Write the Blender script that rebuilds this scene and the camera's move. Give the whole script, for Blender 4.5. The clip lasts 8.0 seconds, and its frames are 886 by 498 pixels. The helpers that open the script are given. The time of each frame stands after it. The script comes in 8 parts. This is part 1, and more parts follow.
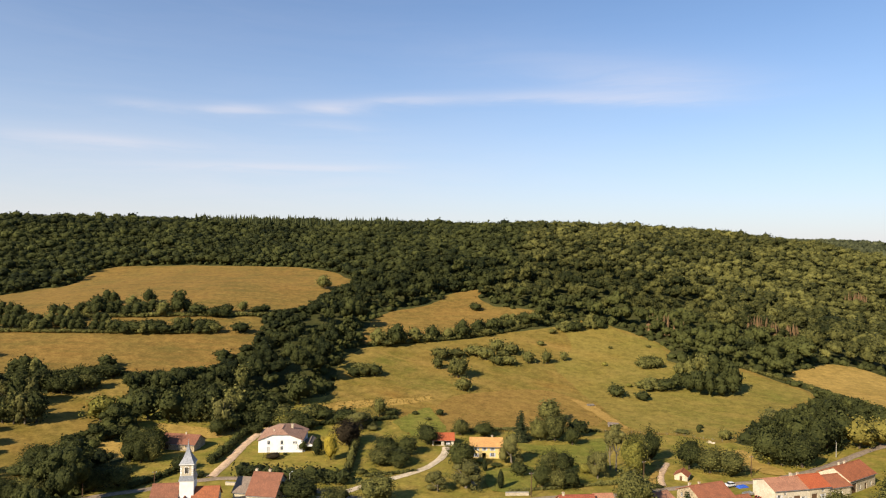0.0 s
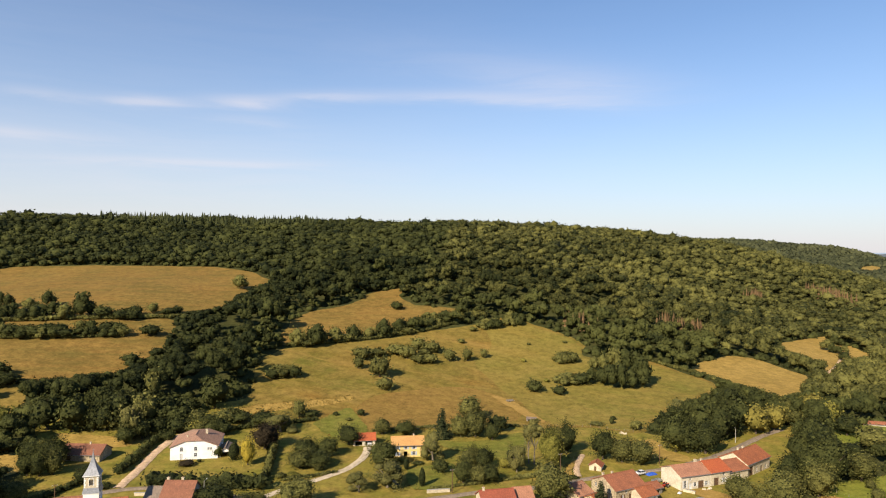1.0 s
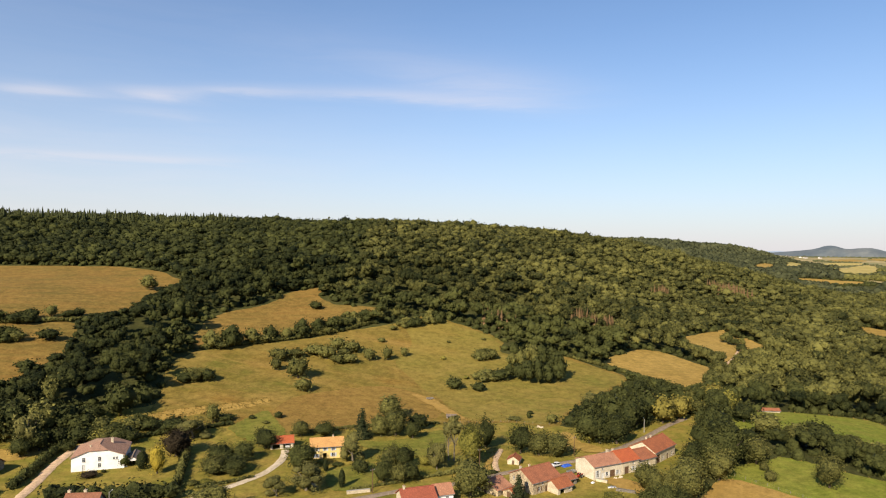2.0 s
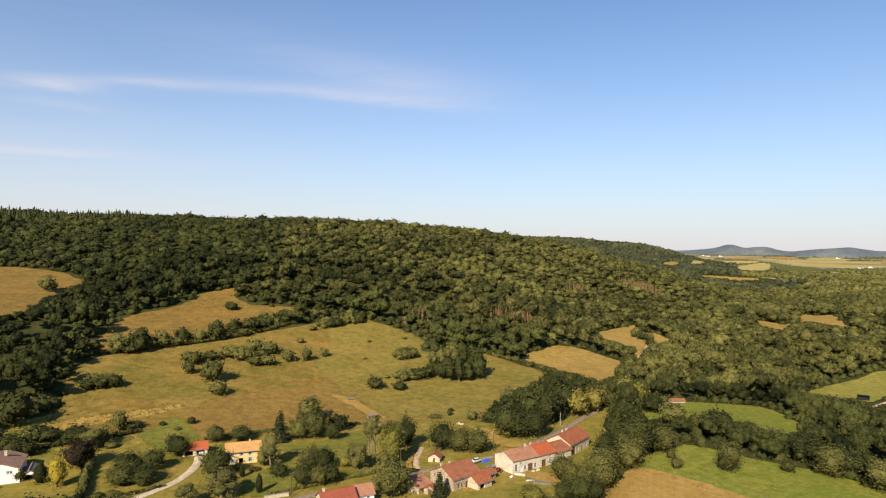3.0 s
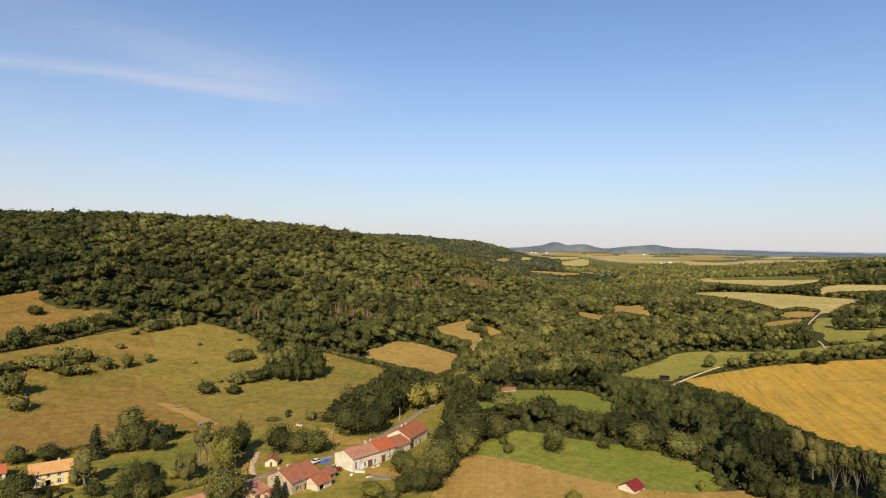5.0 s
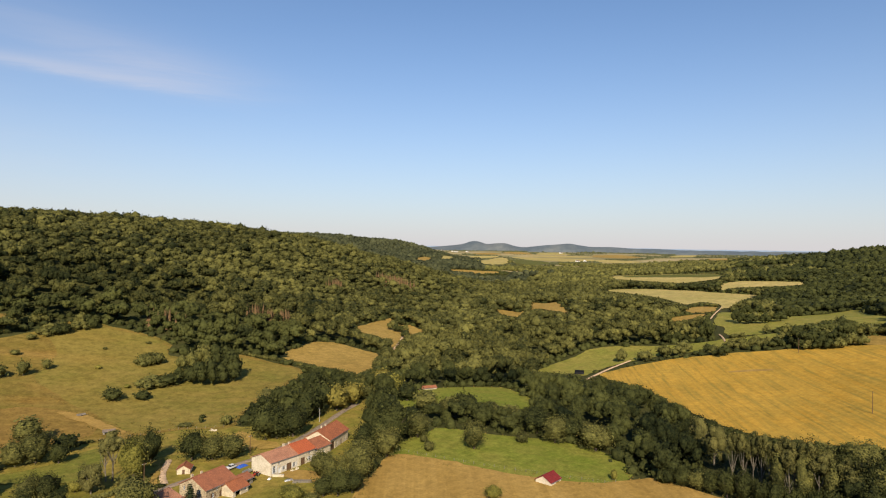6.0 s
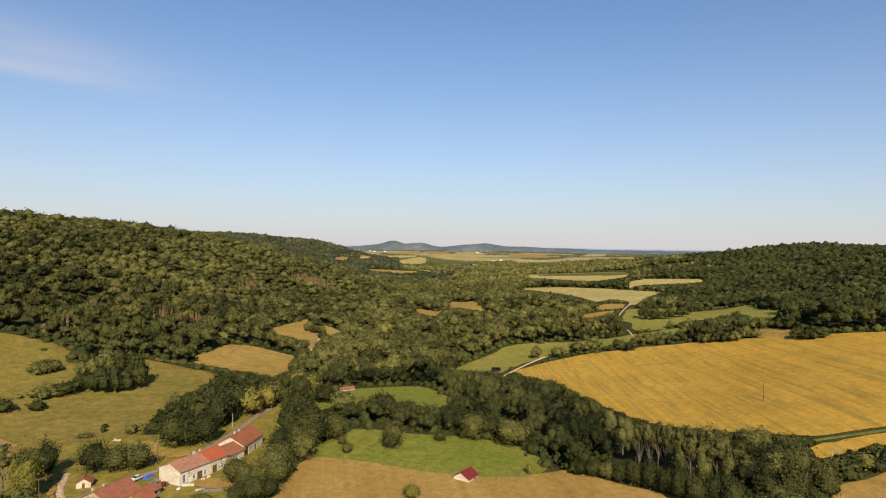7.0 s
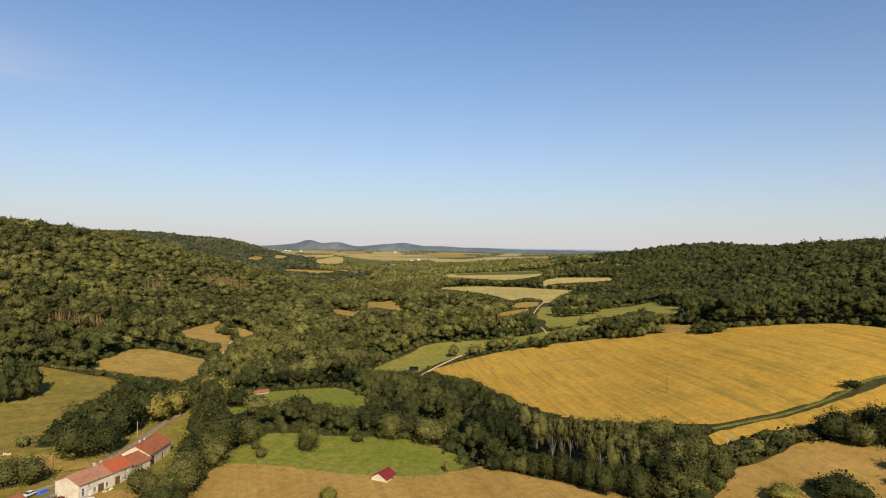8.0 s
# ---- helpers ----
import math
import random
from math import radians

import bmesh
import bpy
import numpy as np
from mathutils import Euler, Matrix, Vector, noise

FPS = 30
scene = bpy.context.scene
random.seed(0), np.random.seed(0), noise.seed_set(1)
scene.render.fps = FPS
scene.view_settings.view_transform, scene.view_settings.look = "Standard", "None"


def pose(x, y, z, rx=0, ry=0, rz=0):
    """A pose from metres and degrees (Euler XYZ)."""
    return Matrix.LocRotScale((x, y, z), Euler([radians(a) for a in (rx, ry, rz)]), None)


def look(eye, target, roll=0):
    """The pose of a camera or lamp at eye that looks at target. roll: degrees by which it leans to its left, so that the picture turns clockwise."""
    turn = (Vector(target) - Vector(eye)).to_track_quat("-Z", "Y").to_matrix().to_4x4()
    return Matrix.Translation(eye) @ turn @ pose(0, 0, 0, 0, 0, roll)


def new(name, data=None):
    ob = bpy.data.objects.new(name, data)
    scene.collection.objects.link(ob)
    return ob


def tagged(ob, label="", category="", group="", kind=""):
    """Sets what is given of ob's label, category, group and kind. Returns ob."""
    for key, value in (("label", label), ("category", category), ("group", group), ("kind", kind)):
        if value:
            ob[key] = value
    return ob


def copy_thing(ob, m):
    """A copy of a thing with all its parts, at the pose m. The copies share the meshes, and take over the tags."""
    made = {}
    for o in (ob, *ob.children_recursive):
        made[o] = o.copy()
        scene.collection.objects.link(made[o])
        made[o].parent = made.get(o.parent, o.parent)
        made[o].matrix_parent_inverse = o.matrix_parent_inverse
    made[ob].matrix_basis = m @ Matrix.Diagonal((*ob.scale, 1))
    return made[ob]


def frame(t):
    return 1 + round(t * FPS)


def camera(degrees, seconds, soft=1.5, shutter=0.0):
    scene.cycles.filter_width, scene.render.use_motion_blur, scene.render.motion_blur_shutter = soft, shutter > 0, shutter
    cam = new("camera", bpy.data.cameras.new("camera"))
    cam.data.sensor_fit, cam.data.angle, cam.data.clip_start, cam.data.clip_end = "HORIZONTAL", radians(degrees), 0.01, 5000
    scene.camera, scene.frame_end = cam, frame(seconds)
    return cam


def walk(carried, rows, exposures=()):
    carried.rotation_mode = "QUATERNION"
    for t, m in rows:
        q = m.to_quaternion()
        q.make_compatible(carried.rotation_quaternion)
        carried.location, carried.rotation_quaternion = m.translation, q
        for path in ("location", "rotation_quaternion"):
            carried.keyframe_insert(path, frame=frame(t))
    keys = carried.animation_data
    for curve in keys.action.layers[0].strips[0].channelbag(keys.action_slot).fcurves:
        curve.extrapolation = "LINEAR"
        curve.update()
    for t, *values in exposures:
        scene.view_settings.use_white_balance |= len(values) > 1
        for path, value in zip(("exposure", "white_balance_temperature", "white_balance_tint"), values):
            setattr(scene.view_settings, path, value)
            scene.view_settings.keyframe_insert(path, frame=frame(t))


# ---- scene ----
cam = camera(68.8, 8.0, soft=1.15)
# seconds, heading, tilt and lean of a drone that hovers and turns on the spot
HOVER = [
    (0.0, -0.00, -0.15, -0.80),
    (0.5, -3.47, -0.16, -0.78),
    (1.0, -6.96, -0.16, -0.77),
    (1.5, -10.49, -0.17, -0.77),
    (3.0, -21.01, -0.19, -0.76),
    (3.5, -24.52, -0.19, -0.75),
    (4.0, -28.07, -0.22, -0.75),
    (4.5, -31.59, -0.22, -0.74),
    (5.0, -35.12, -0.24, -0.76),
    (6.5, -45.68, -0.23, -0.76),
    (7.0, -49.34, -0.19, -0.74),
    (7.5, -52.96, -0.14, -0.75),
    (8.0, -56.60, -0.13, -0.79),
]
walk(cam, [(t, pose(0, 0, 85, 90 + tilt, lean, heading)) for t, heading, tilt, lean in HOVER], exposures=[(0.0, 0.89), (1.5, 0.86), (3.0, 0.81), (4.5, 0.72), (6.5, 0.61), (8.0, 0.56)])

# ---- daylight ----
SUN_BEARING, SUN_HEIGHT = 222, 33
world = bpy.data.worlds.new("sky")
scene.world = world
world.use_nodes = True


def node(tree, kind, **settings):
    n = tree.nodes.new(kind)
    for key, value in settings.items():
        if key == "ins":
            for name, v in value.items():
                n.inputs[name].default_value = v
        elif key == "op":
            n.operation = value
        elif key == "sky":
            n.sky_type = value
        elif key == "blend":
            n.data_type = "RGBA"
            n.blend_type = value
    return n


def calc(tree, op, a, b=None, c=None):
    """A math node; a, b, c are sockets or numbers. Returns its output."""
    n = tree.nodes.new("ShaderNodeMath")
    n.operation = op
    for i, v in enumerate((a, b, c)):
        if v is None:
            continue
        if isinstance(v, (int, float)):
            n.inputs[i].default_value = v
        else:
            tree.links.new(v, n.inputs[i])
    return n.outputs[0]


def build_sky():
    t = world.node_tree
    t.nodes.clear()
    out = t.nodes.new("ShaderNodeOutputWorld")
    back = t.nodes.new("ShaderNodeBackground")
    back.inputs["Strength"].default_value = 0.07
    sky = t.nodes.new("ShaderNodeTexSky")
    sky.sky_type = "NISHITA"
    sky.sun_disc = False
    sky.sun_elevation = radians(SUN_HEIGHT)
    sky.sun_rotation = radians(SUN_BEARING)
    sky.altitude = 200
    sky.air_density, sky.dust_density, sky.ozone_density = 1.0, 0.4, 4.0
    # thin cirrus: streaks in bearing and height
    co = t.nodes.new("ShaderNodeTexCoord")
    sep = t.nodes.new("ShaderNodeSeparateXYZ")
    t.links.new(co.outputs["Generated"], sep.inputs[0])
    bearing = calc(t, "ARCTAN2", sep.outputs[0], sep.outputs[1])
    height = sep.outputs[2]
    comb = t.nodes.new("ShaderNodeCombineXYZ")
    t.links.new(calc(t, "MULTIPLY", bearing, 5.0), comb.inputs[0])
    t.links.new(calc(t, "MULTIPLY", height, 42.0), comb.inputs[1])
    noise_a = t.nodes.new("ShaderNodeTexNoise")
    noise_a.inputs["Scale"].default_value = 1.0
    noise_a.inputs["Detail"].default_value = 6
    noise_a.inputs["Roughness"].default_value = 0.64
    noise_a.inputs["Distortion"].default_value = 0.6
    t.links.new(comb.outputs[0], noise_a.inputs["Vector"])
    fibre = noise_a.outputs["Fac"]

    def streak(b0, h0, slope, width, thick, gain):
        """One long wisp: centre bearing and height (radians), slope, half width, half thickness."""
        db = calc(t, "SUBTRACT", bearing, b0)
        line = calc(t, "ADD", calc(t, "MULTIPLY", db, slope), h0)
        wob = calc(t, "MULTIPLY", calc(t, "SUBTRACT", fibre, 0.5), 0.022)
        dh = calc(t, "DIVIDE", calc(t, "SUBTRACT", calc(t, "ADD", height, wob), line), thick)
        dw = calc(t, "DIVIDE", db, width)
        r2 = calc(t, "ADD", calc(t, "MULTIPLY", dh, dh), calc(t, "MULTIPLY", dw, dw))
        return calc(t, "MULTIPLY", calc(t, "EXPONENT", calc(t, "MULTIPLY", r2, -1.0)), gain)

    wisps = [(-0.31, 0.196, 0.03, 0.055, 0.007, 0.50), (-0.17, 0.206, 0.02, 0.060, 0.009, 0.55), (-0.06, 0.221, 0.05, 0.075, 0.007, 0.42),
             (0.14, 0.226, 0.0, 0.13, 0.010, 0.36), (0.27, 0.219, -0.04, 0.11, 0.008, 0.26), (0.33, 0.238, -0.09, 0.12, 0.024, 0.30),
             (-0.487, 0.138, 0.0, 0.10, 0.009, 0.40), (-0.24, 0.116, 0.03, 0.17, 0.006, 0.40), (-0.435, 0.192, 0.0, 0.05, 0.006, 0.22),
             (-0.17, 0.180, 0.0, 0.06, 0.007, 0.20), (-0.35, 0.10, 0.0, 0.55, 0.07, 0.22), (0.20, 0.265, -0.10, 0.20, 0.035, 0.14), (-0.7, 0.30, 0.0, 0.9, 0.45, 0.08)]
    total = None
    for w in wisps:
        s = streak(*w)
        total = s if total is None else calc(t, "ADD", total, s)
    ramp = calc(t, "MULTIPLY", total, calc(t, "MULTIPLY_ADD", fibre, 1.4, 0.02))
    amount = calc(t, "MINIMUM", calc(t, "MAXIMUM", ramp, 0.0), 0.85)
    veil = t.nodes.new("ShaderNodeMix")
    veil.data_type = "RGBA"
    low = calc(t, "EXPONENT", calc(t, "MULTIPLY", calc(t, "MAXIMUM", height, 0.0), -7.0))
    t.links.new(calc(t, "MULTIPLY_ADD", low, 0.95, 0.0), veil.inputs["Factor"])
    hue = t.nodes.new("ShaderNodeMix")
    hue.data_type, hue.blend_type = "RGBA", "MULTIPLY"
    hue.inputs["Factor"].default_value = 1.0
    t.links.new(sky.outputs[0], hue.inputs["A"])
    hue.inputs["B"].default_value = (0.875, 1.06, 1.182, 1)
    t.links.new(hue.outputs["Result"], veil.inputs["A"])
    veil.inputs["B"].default_value = (6.30, 5.95, 6.05, 1)
    mix = t.nodes.new("ShaderNodeMix")
    mix.data_type = "RGBA"
    t.links.new(amount, mix.inputs["Factor"])
    t.links.new(veil.outputs["Result"], mix.inputs["A"])
    mix.inputs["B"].default_value = (6.9, 6.5, 6.8, 1)
    t.links.new(mix.outputs["Result"], back.inputs["Color"])
    t.links.new(back.outputs[0], out.inputs[0])


build_sky()
sun_data = bpy.data.lights.new("sun", "SUN")
sun_data.energy, sun_data.angle, sun_data.color = 5.0, radians(0.6), (1.0, 0.87, 0.68)
sun = new("sun", sun_data)
sun_from = Vector((math.sin(radians(SUN_BEARING)) * math.cos(radians(SUN_HEIGHT)),
                   math.cos(radians(SUN_BEARING)) * math.cos(radians(SUN_HEIGHT)), math.sin(radians(SUN_HEIGHT))))
sun.matrix_world = look(sun_from * 300, (0, 0, 0))

# ---- materials ----
def ground_material(name, low, high, third, scales=(0.012, 0.11, 1.6), streaks=None, bump=0.25, patch=0.5, rough=0.95, grit=0.6):
    """Grass, crops and bare soil: two colours mixed at field scale, a third in patches, and blade-scale grain.
    streaks: (turn in degrees, metres across, metres along, strength) of lines left by machines or wind."""
    low, high, third = (tuple(0.71 * c for c in k) for k in (low, high, third))
    m = bpy.data.materials.new(name)
    m.use_nodes = True
    t = m.node_tree
    bsdf = t.nodes["Principled BSDF"]
    bsdf.inputs["Roughness"].default_value = rough
    bsdf.inputs["Specular IOR Level"].default_value = 0.06
    geo = t.nodes.new("ShaderNodeNewGeometry")
    pos = geo.outputs["Position"]

    def noisy(scale, detail=4, vector=pos):
        n = t.nodes.new("ShaderNodeTexNoise")
        n.inputs["Scale"].default_value = scale
        n.inputs["Detail"].default_value = detail
        n.inputs["Roughness"].default_value = 0.6
        t.links.new(vector, n.inputs["Vector"])
        return n.outputs["Fac"]

    def sharpen(v, gain, off=0.5):
        n = t.nodes.new("ShaderNodeMath")
        n.operation, n.use_clamp = "MULTIPLY_ADD", True
        t.links.new(v, n.inputs[0])
        n.inputs[1].default_value, n.inputs[2].default_value = gain, 0.5 - gain * off
        return n.outputs[0]

    def blend(f, a, b, mode="MIX"):
        n = t.nodes.new("ShaderNodeMix")
        n.data_type, n.blend_type = "RGBA", mode
        for v, s in ((f, "Factor"), (a, "A"), (b, "B")):
            if isinstance(v, (int, float)):
                n.inputs[s].default_value = v
            elif isinstance(v, tuple):
                n.inputs[s].default_value = (*v, 1)
            else:
                t.links.new(v, n.inputs[s])
        return n.outputs["Result"]

    col = blend(sharpen(noisy(scales[0], 3), 3.2), low, high)
    col = blend(calc(t, "MULTIPLY", sharpen(noisy(scales[1], 5), 4.0, 0.55), patch), col, third)
    if streaks:
        turn, across, along, strength = streaks
        mp = t.nodes.new("ShaderNodeMapping")
        mp.inputs["Rotation"].default_value = (0, 0, radians(turn))
        mp.vector_type = "TEXTURE"
        mp.inputs["Scale"].default_value = (across, along, 60)
        t.links.new(pos, mp.inputs["Vector"])
        lines = noisy(1.0, 3, mp.outputs[0])
        col = blend(calc(t, "MULTIPLY", sharpen(lines, 5.0, 0.52), strength), col, third)
        wide = t.nodes.new("ShaderNodeMapping")
        wide.inputs["Rotation"].default_value = (0, 0, radians(turn))
        wide.vector_type = "TEXTURE"
        wide.inputs["Scale"].default_value = (across * 2.6, along * 2.8, 60)
        t.links.new(pos, wide.inputs["Vector"])
        col = blend(calc(t, "MULTIPLY", sharpen(noisy(1.0, 2, wide.outputs[0]), 4.0, 0.5), strength * 0.8), col, high)
    grain = noisy(scales[2], 6)
    tufts = noisy(scales[2] * 0.28, 4)
    col = blend(grit * 0.85, col, blend(sharpen(tufts, 2.2), (0.22, 0.22, 0.22), (0.76, 0.76, 0.76)), "OVERLAY")
    col = blend(grit, col, blend(sharpen(grain, 1.8), (0.25, 0.25, 0.25), (0.78, 0.78, 0.78)), "OVERLAY")
    t.links.new(col, bsdf.inputs["Base Color"])
    b = t.nodes.new("ShaderNodeBump")
    b.inputs["Strength"].default_value = bump
    b.inputs["Distance"].default_value = 0.6
    t.links.new(grain, b.inputs["Height"])
    t.links.new(b.outputs[0], bsdf.inputs["Normal"])
    return m


GROUND = {
    "grass": ground_material("village_grass", (0.18, 0.165, 0.028), (0.28, 0.22, 0.042), (0.40, 0.26, 0.07), (0.03, 0.12, 1.2)),
    "floor": ground_material("wooded_ground", (0.050, 0.054, 0.017), (0.070, 0.072, 0.022), (0.090, 0.080, 0.030), (0.03, 0.12, 1.2)),
    "mown": ground_material("mown_hay_stubble", (0.255, 0.148, 0.040), (0.285, 0.178, 0.046), (0.225, 0.15, 0.034), (0.016, 0.07, 0.9), (60, 5, 60, 0.4)),
    "rank": ground_material("rank_grass", (0.105, 0.118, 0.025), (0.14, 0.14, 0.032), (0.20, 0.16, 0.045), (0.04, 0.15, 1.0)),
    "darker_hay": ground_material("darker_hay", (0.245, 0.142, 0.036), (0.295, 0.178, 0.047), (0.155, 0.122, 0.030), (0.014, 0.035, 0.8), (-80, 5, 50, 0.5), patch=0.7),
    "dry_meadow": ground_material("dry_meadow", (0.38, 0.24, 0.060), (0.44, 0.288, 0.079), (0.29, 0.20, 0.046), (0.011, 0.05, 0.8), (35, 5, 40, 0.25)),
    "green_meadow": ground_material("grazed_grass", (0.262, 0.152, 0.034), (0.155, 0.138, 0.026), (0.33, 0.215, 0.058), (0.017, 0.045, 0.9), (60, 6, 45, 0.5), patch=0.85),
    "pale_meadow": ground_material("pale_meadow", (0.45, 0.35, 0.115), (0.56, 0.42, 0.155), (0.33, 0.305, 0.085), (0.008, 0.03, 0.5), (40, 12, 160, 0.3)),
    "lush": ground_material("lush_grass", (0.160, 0.195, 0.024), (0.205, 0.22, 0.033), (0.27, 0.23, 0.05), (0.02, 0.08, 1.2), (20, 4, 60, 0.25)),
    "pasture": ground_material("pasture_grass", (0.225, 0.222, 0.040), (0.29, 0.262, 0.050), (0.37, 0.28, 0.075), (0.015, 0.06, 1.0)),
    "lawn": ground_material("garden_lawn", (0.150, 0.160, 0.026), (0.195, 0.185, 0.034), (0.26, 0.205, 0.05), (0.04, 0.15, 1.2)),
    "olive_meadow": ground_material("olive_meadow", (0.255, 0.180, 0.039), (0.175, 0.160, 0.030), (0.32, 0.225, 0.058), (0.017, 0.045, 0.9), (60, 6, 45, 0.4), patch=0.7),
    "plain": ground_material("plain_farmland", (0.36, 0.29, 0.135), (0.50, 0.385, 0.185), (0.18, 0.185, 0.085), (0.0022, 0.007, 0.05), None, 0.1, 0.9),
    "stubble": ground_material("stubble", (0.39, 0.245, 0.062), (0.46, 0.295, 0.088), (0.29, 0.175, 0.045), (0.02, 0.05, 1.1), (-40, 2.2, 120, 0.45), grit=0.4),
    "wheat": ground_material("ripe_wheat", (0.51, 0.285, 0.038), (0.63, 0.370, 0.060), (0.27, 0.210, 0.046), (0.012, 0.05, 1.0), (-51, 1.7, 42, 0.68), grit=0.36),
    "asphalt": ground_material("asphalt", (0.28, 0.215, 0.15), (0.33, 0.25, 0.18), (0.23, 0.175, 0.125), (0.08, 0.4, 3.0), None, 0.1),
    "gravel_brown": ground_material("sandy_gravel", (0.66, 0.45, 0.28), (0.72, 0.51, 0.33), (0.50, 0.35, 0.20), (0.08, 0.4, 3.0), None, 0.15),
    "gravel": ground_material("pale_gravel", (0.62, 0.50, 0.34), (0.70, 0.57, 0.41), (0.50, 0.39, 0.25), (0.08, 0.4, 3.0), None, 0.15),
}


def leaf_material(name, dark, light, glow=0.14, scale=1.5, rough=0.7):
    """Foliage: colour by tree and crown depth (tint) and by clump, some light through the leaves."""
    m = bpy.data.materials.new(name)
    m.use_nodes = True
    t = m.node_tree
    bsdf = t.nodes["Principled BSDF"]
    bsdf.inputs["Roughness"].default_value = rough
    bsdf.inputs["Specular IOR Level"].default_value = 0.04
    geo = t.nodes.new("ShaderNodeNewGeometry")
    info = t.nodes.new("ShaderNodeObjectInfo")
    tint = t.nodes.new("ShaderNodeAttribute")
    tint.attribute_name = "tint"
    n = t.nodes.new("ShaderNodeTexNoise")
    n.inputs["Scale"].default_value = scale
    n.inputs["Detail"].default_value = 5
    n.inputs["Roughness"].default_value = 0.68
    t.links.new(geo.outputs["Position"], n.inputs["Vector"])
    clump = t.nodes.new("ShaderNodeTexNoise")
    clump.inputs["Scale"].default_value = 0.32
    clump.inputs["Detail"].default_value = 3
    t.links.new(geo.outputs["Position"], clump.inputs["Vector"])
    f = calc(t, "MULTIPLY_ADD", n.outputs["Fac"], 1.5, -0.75)
    f = calc(t, "ADD", f, calc(t, "MULTIPLY_ADD", clump.outputs["Fac"], 0.9, -0.45))
    f = calc(t, "ADD", f, tint.outputs["Fac"])
    f = calc(t, "ADD", f, calc(t, "MULTIPLY_ADD", info.outputs["Random"], 0.36, -0.18))
    ramp = t.nodes.new("ShaderNodeMix")
    ramp.data_type = "RGBA"
    ramp.clamp_factor = True
    t.links.new(f, ramp.inputs["Factor"])
    ramp.inputs["A"].default_value = (*(0.83 * c for c in dark), 1)
    ramp.inputs["B"].default_value = (*(0.83 * c for c in light), 1)
    t.links.new(ramp.outputs["Result"], bsdf.inputs["Base Color"])
    b = t.nodes.new("ShaderNodeBump")
    b.inputs["Strength"].default_value = 1.0
    b.inputs["Distance"].default_value = 0.6
    fine = t.nodes.new("ShaderNodeTexNoise")
    fine.inputs["Scale"].default_value = 1.9
    fine.inputs["Detail"].default_value = 5
    t.links.new(geo.outputs["Position"], fine.inputs["Vector"])
    t.links.new(fine.outputs["Fac"], b.inputs["Height"])
    t.links.new(b.outputs[0], bsdf.inputs["Normal"])
    if glow:
        tr = t.nodes.new("ShaderNodeBsdfTranslucent")
        t.links.new(ramp.outputs["Result"], tr.inputs["Color"])
        mix = t.nodes.new("ShaderNodeMixShader")
        mix.inputs[0].default_value = glow
        t.links.new(bsdf.outputs[0], mix.inputs[1])
        t.links.new(tr.outputs[0], mix.inputs[2])
        t.links.new(mix.outputs[0], t.nodes["Material Output"].inputs["Surface"])
    return m


LEAVES = {
    "oak": leaf_material("oak_leaves", (0.025, 0.030, 0.011), (0.226, 0.208, 0.058)),
    # dark green foliage; on western woods it also puts shade into the colour
    "dark": leaf_material("dark_and_shaded_leaves", (0.013, 0.018, 0.008), (0.100, 0.104, 0.030)),
    "light": leaf_material("light_leaves", (0.085, 0.085, 0.018), (0.36, 0.31, 0.065)),
    "yellow": leaf_material("yellow_leaves", (0.13, 0.112, 0.026), (0.33, 0.27, 0.062)),
    "gold": leaf_material("golden_leaves", (0.27, 0.20, 0.03), (0.50, 0.38, 0.05)),
    "copper": leaf_material("copper_leaves", (0.026, 0.020, 0.012), (0.055, 0.040, 0.022)),
    "spruce": leaf_material("spruce_needles", (0.026, 0.034, 0.015), (0.078, 0.084, 0.032), 0.1),
    "dead": leaf_material("dead_needles", (0.11, 0.070, 0.034), (0.22, 0.135, 0.066), 0.1),
    "straw": leaf_material("straw_tufts", (0.17, 0.135, 0.035), (0.40, 0.27, 0.075)),
    # far woods: distance haze is mixed into this greyer leaf colour
    "hazy": leaf_material("haze_tinted_leaves", (0.032, 0.038, 0.020), (0.135, 0.138, 0.062)),
    "grey": leaf_material("sparse_leaves", (0.050, 0.052, 0.018), (0.20, 0.178, 0.055)),
}

# The lie of the land, heights fitted to the camera's view: rings of soft swells round its ground point (radius, first
# and last bearing, spread, heights)
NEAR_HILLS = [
    (150, 0, 360, 190, [17.9, -23.6, 18.6, -15.0, -1.4]),
    (330, -45, 105, 120, [-8.1, -8.3, -25.3, 30.0, -44.2, 19.5, 42.1, -85.4, 89.9, -27.1]),
    (480, -50, 100, 140, [12.2, -12.0, 42.9, -19.8, 0.3, -10.1, 16.9, -10.4, -48.1, 73.6, -38.6, 16.4]),
    (720, -50, 105, 190, [13.0, -58.6, 47.9, -29.3, 8.3, 69.4, -41.6, -30.0, 48.7, -3.6, -48.0, 72.4, -5.1]),
]
MIDDLE_HILLS = [
    (1080, -55, 105, 270, [3.7, -4.3, 50.7, -30.3, 104.3, -97.3, 181.8, -139.4, 55.4, -18.8, -14.4, 56.5, -6.4]),
    (1650, -55, 105, 440, [17.7, 15.0, 47.8, 10.9, 65.7, -15.4, 72.2, -79.8, 95.1, -14.8, 41.5]),
]
FAR_HILLS = [
    (2600, -60, 100, 560, [44.9, -1.9, 67.5, -15.0, 96.1, -55.6, 134.1, -37.9, 17.9, 14.0, 25.0, 19.9]),
    (4200, -80, 120, 900, [19.2, 28.3, 48.2, 33.8, 72.6, 11.2, 97.9, 12.8, 44.9, 37.4, 21.9, 59.7, 17.8, 35.3]),
]
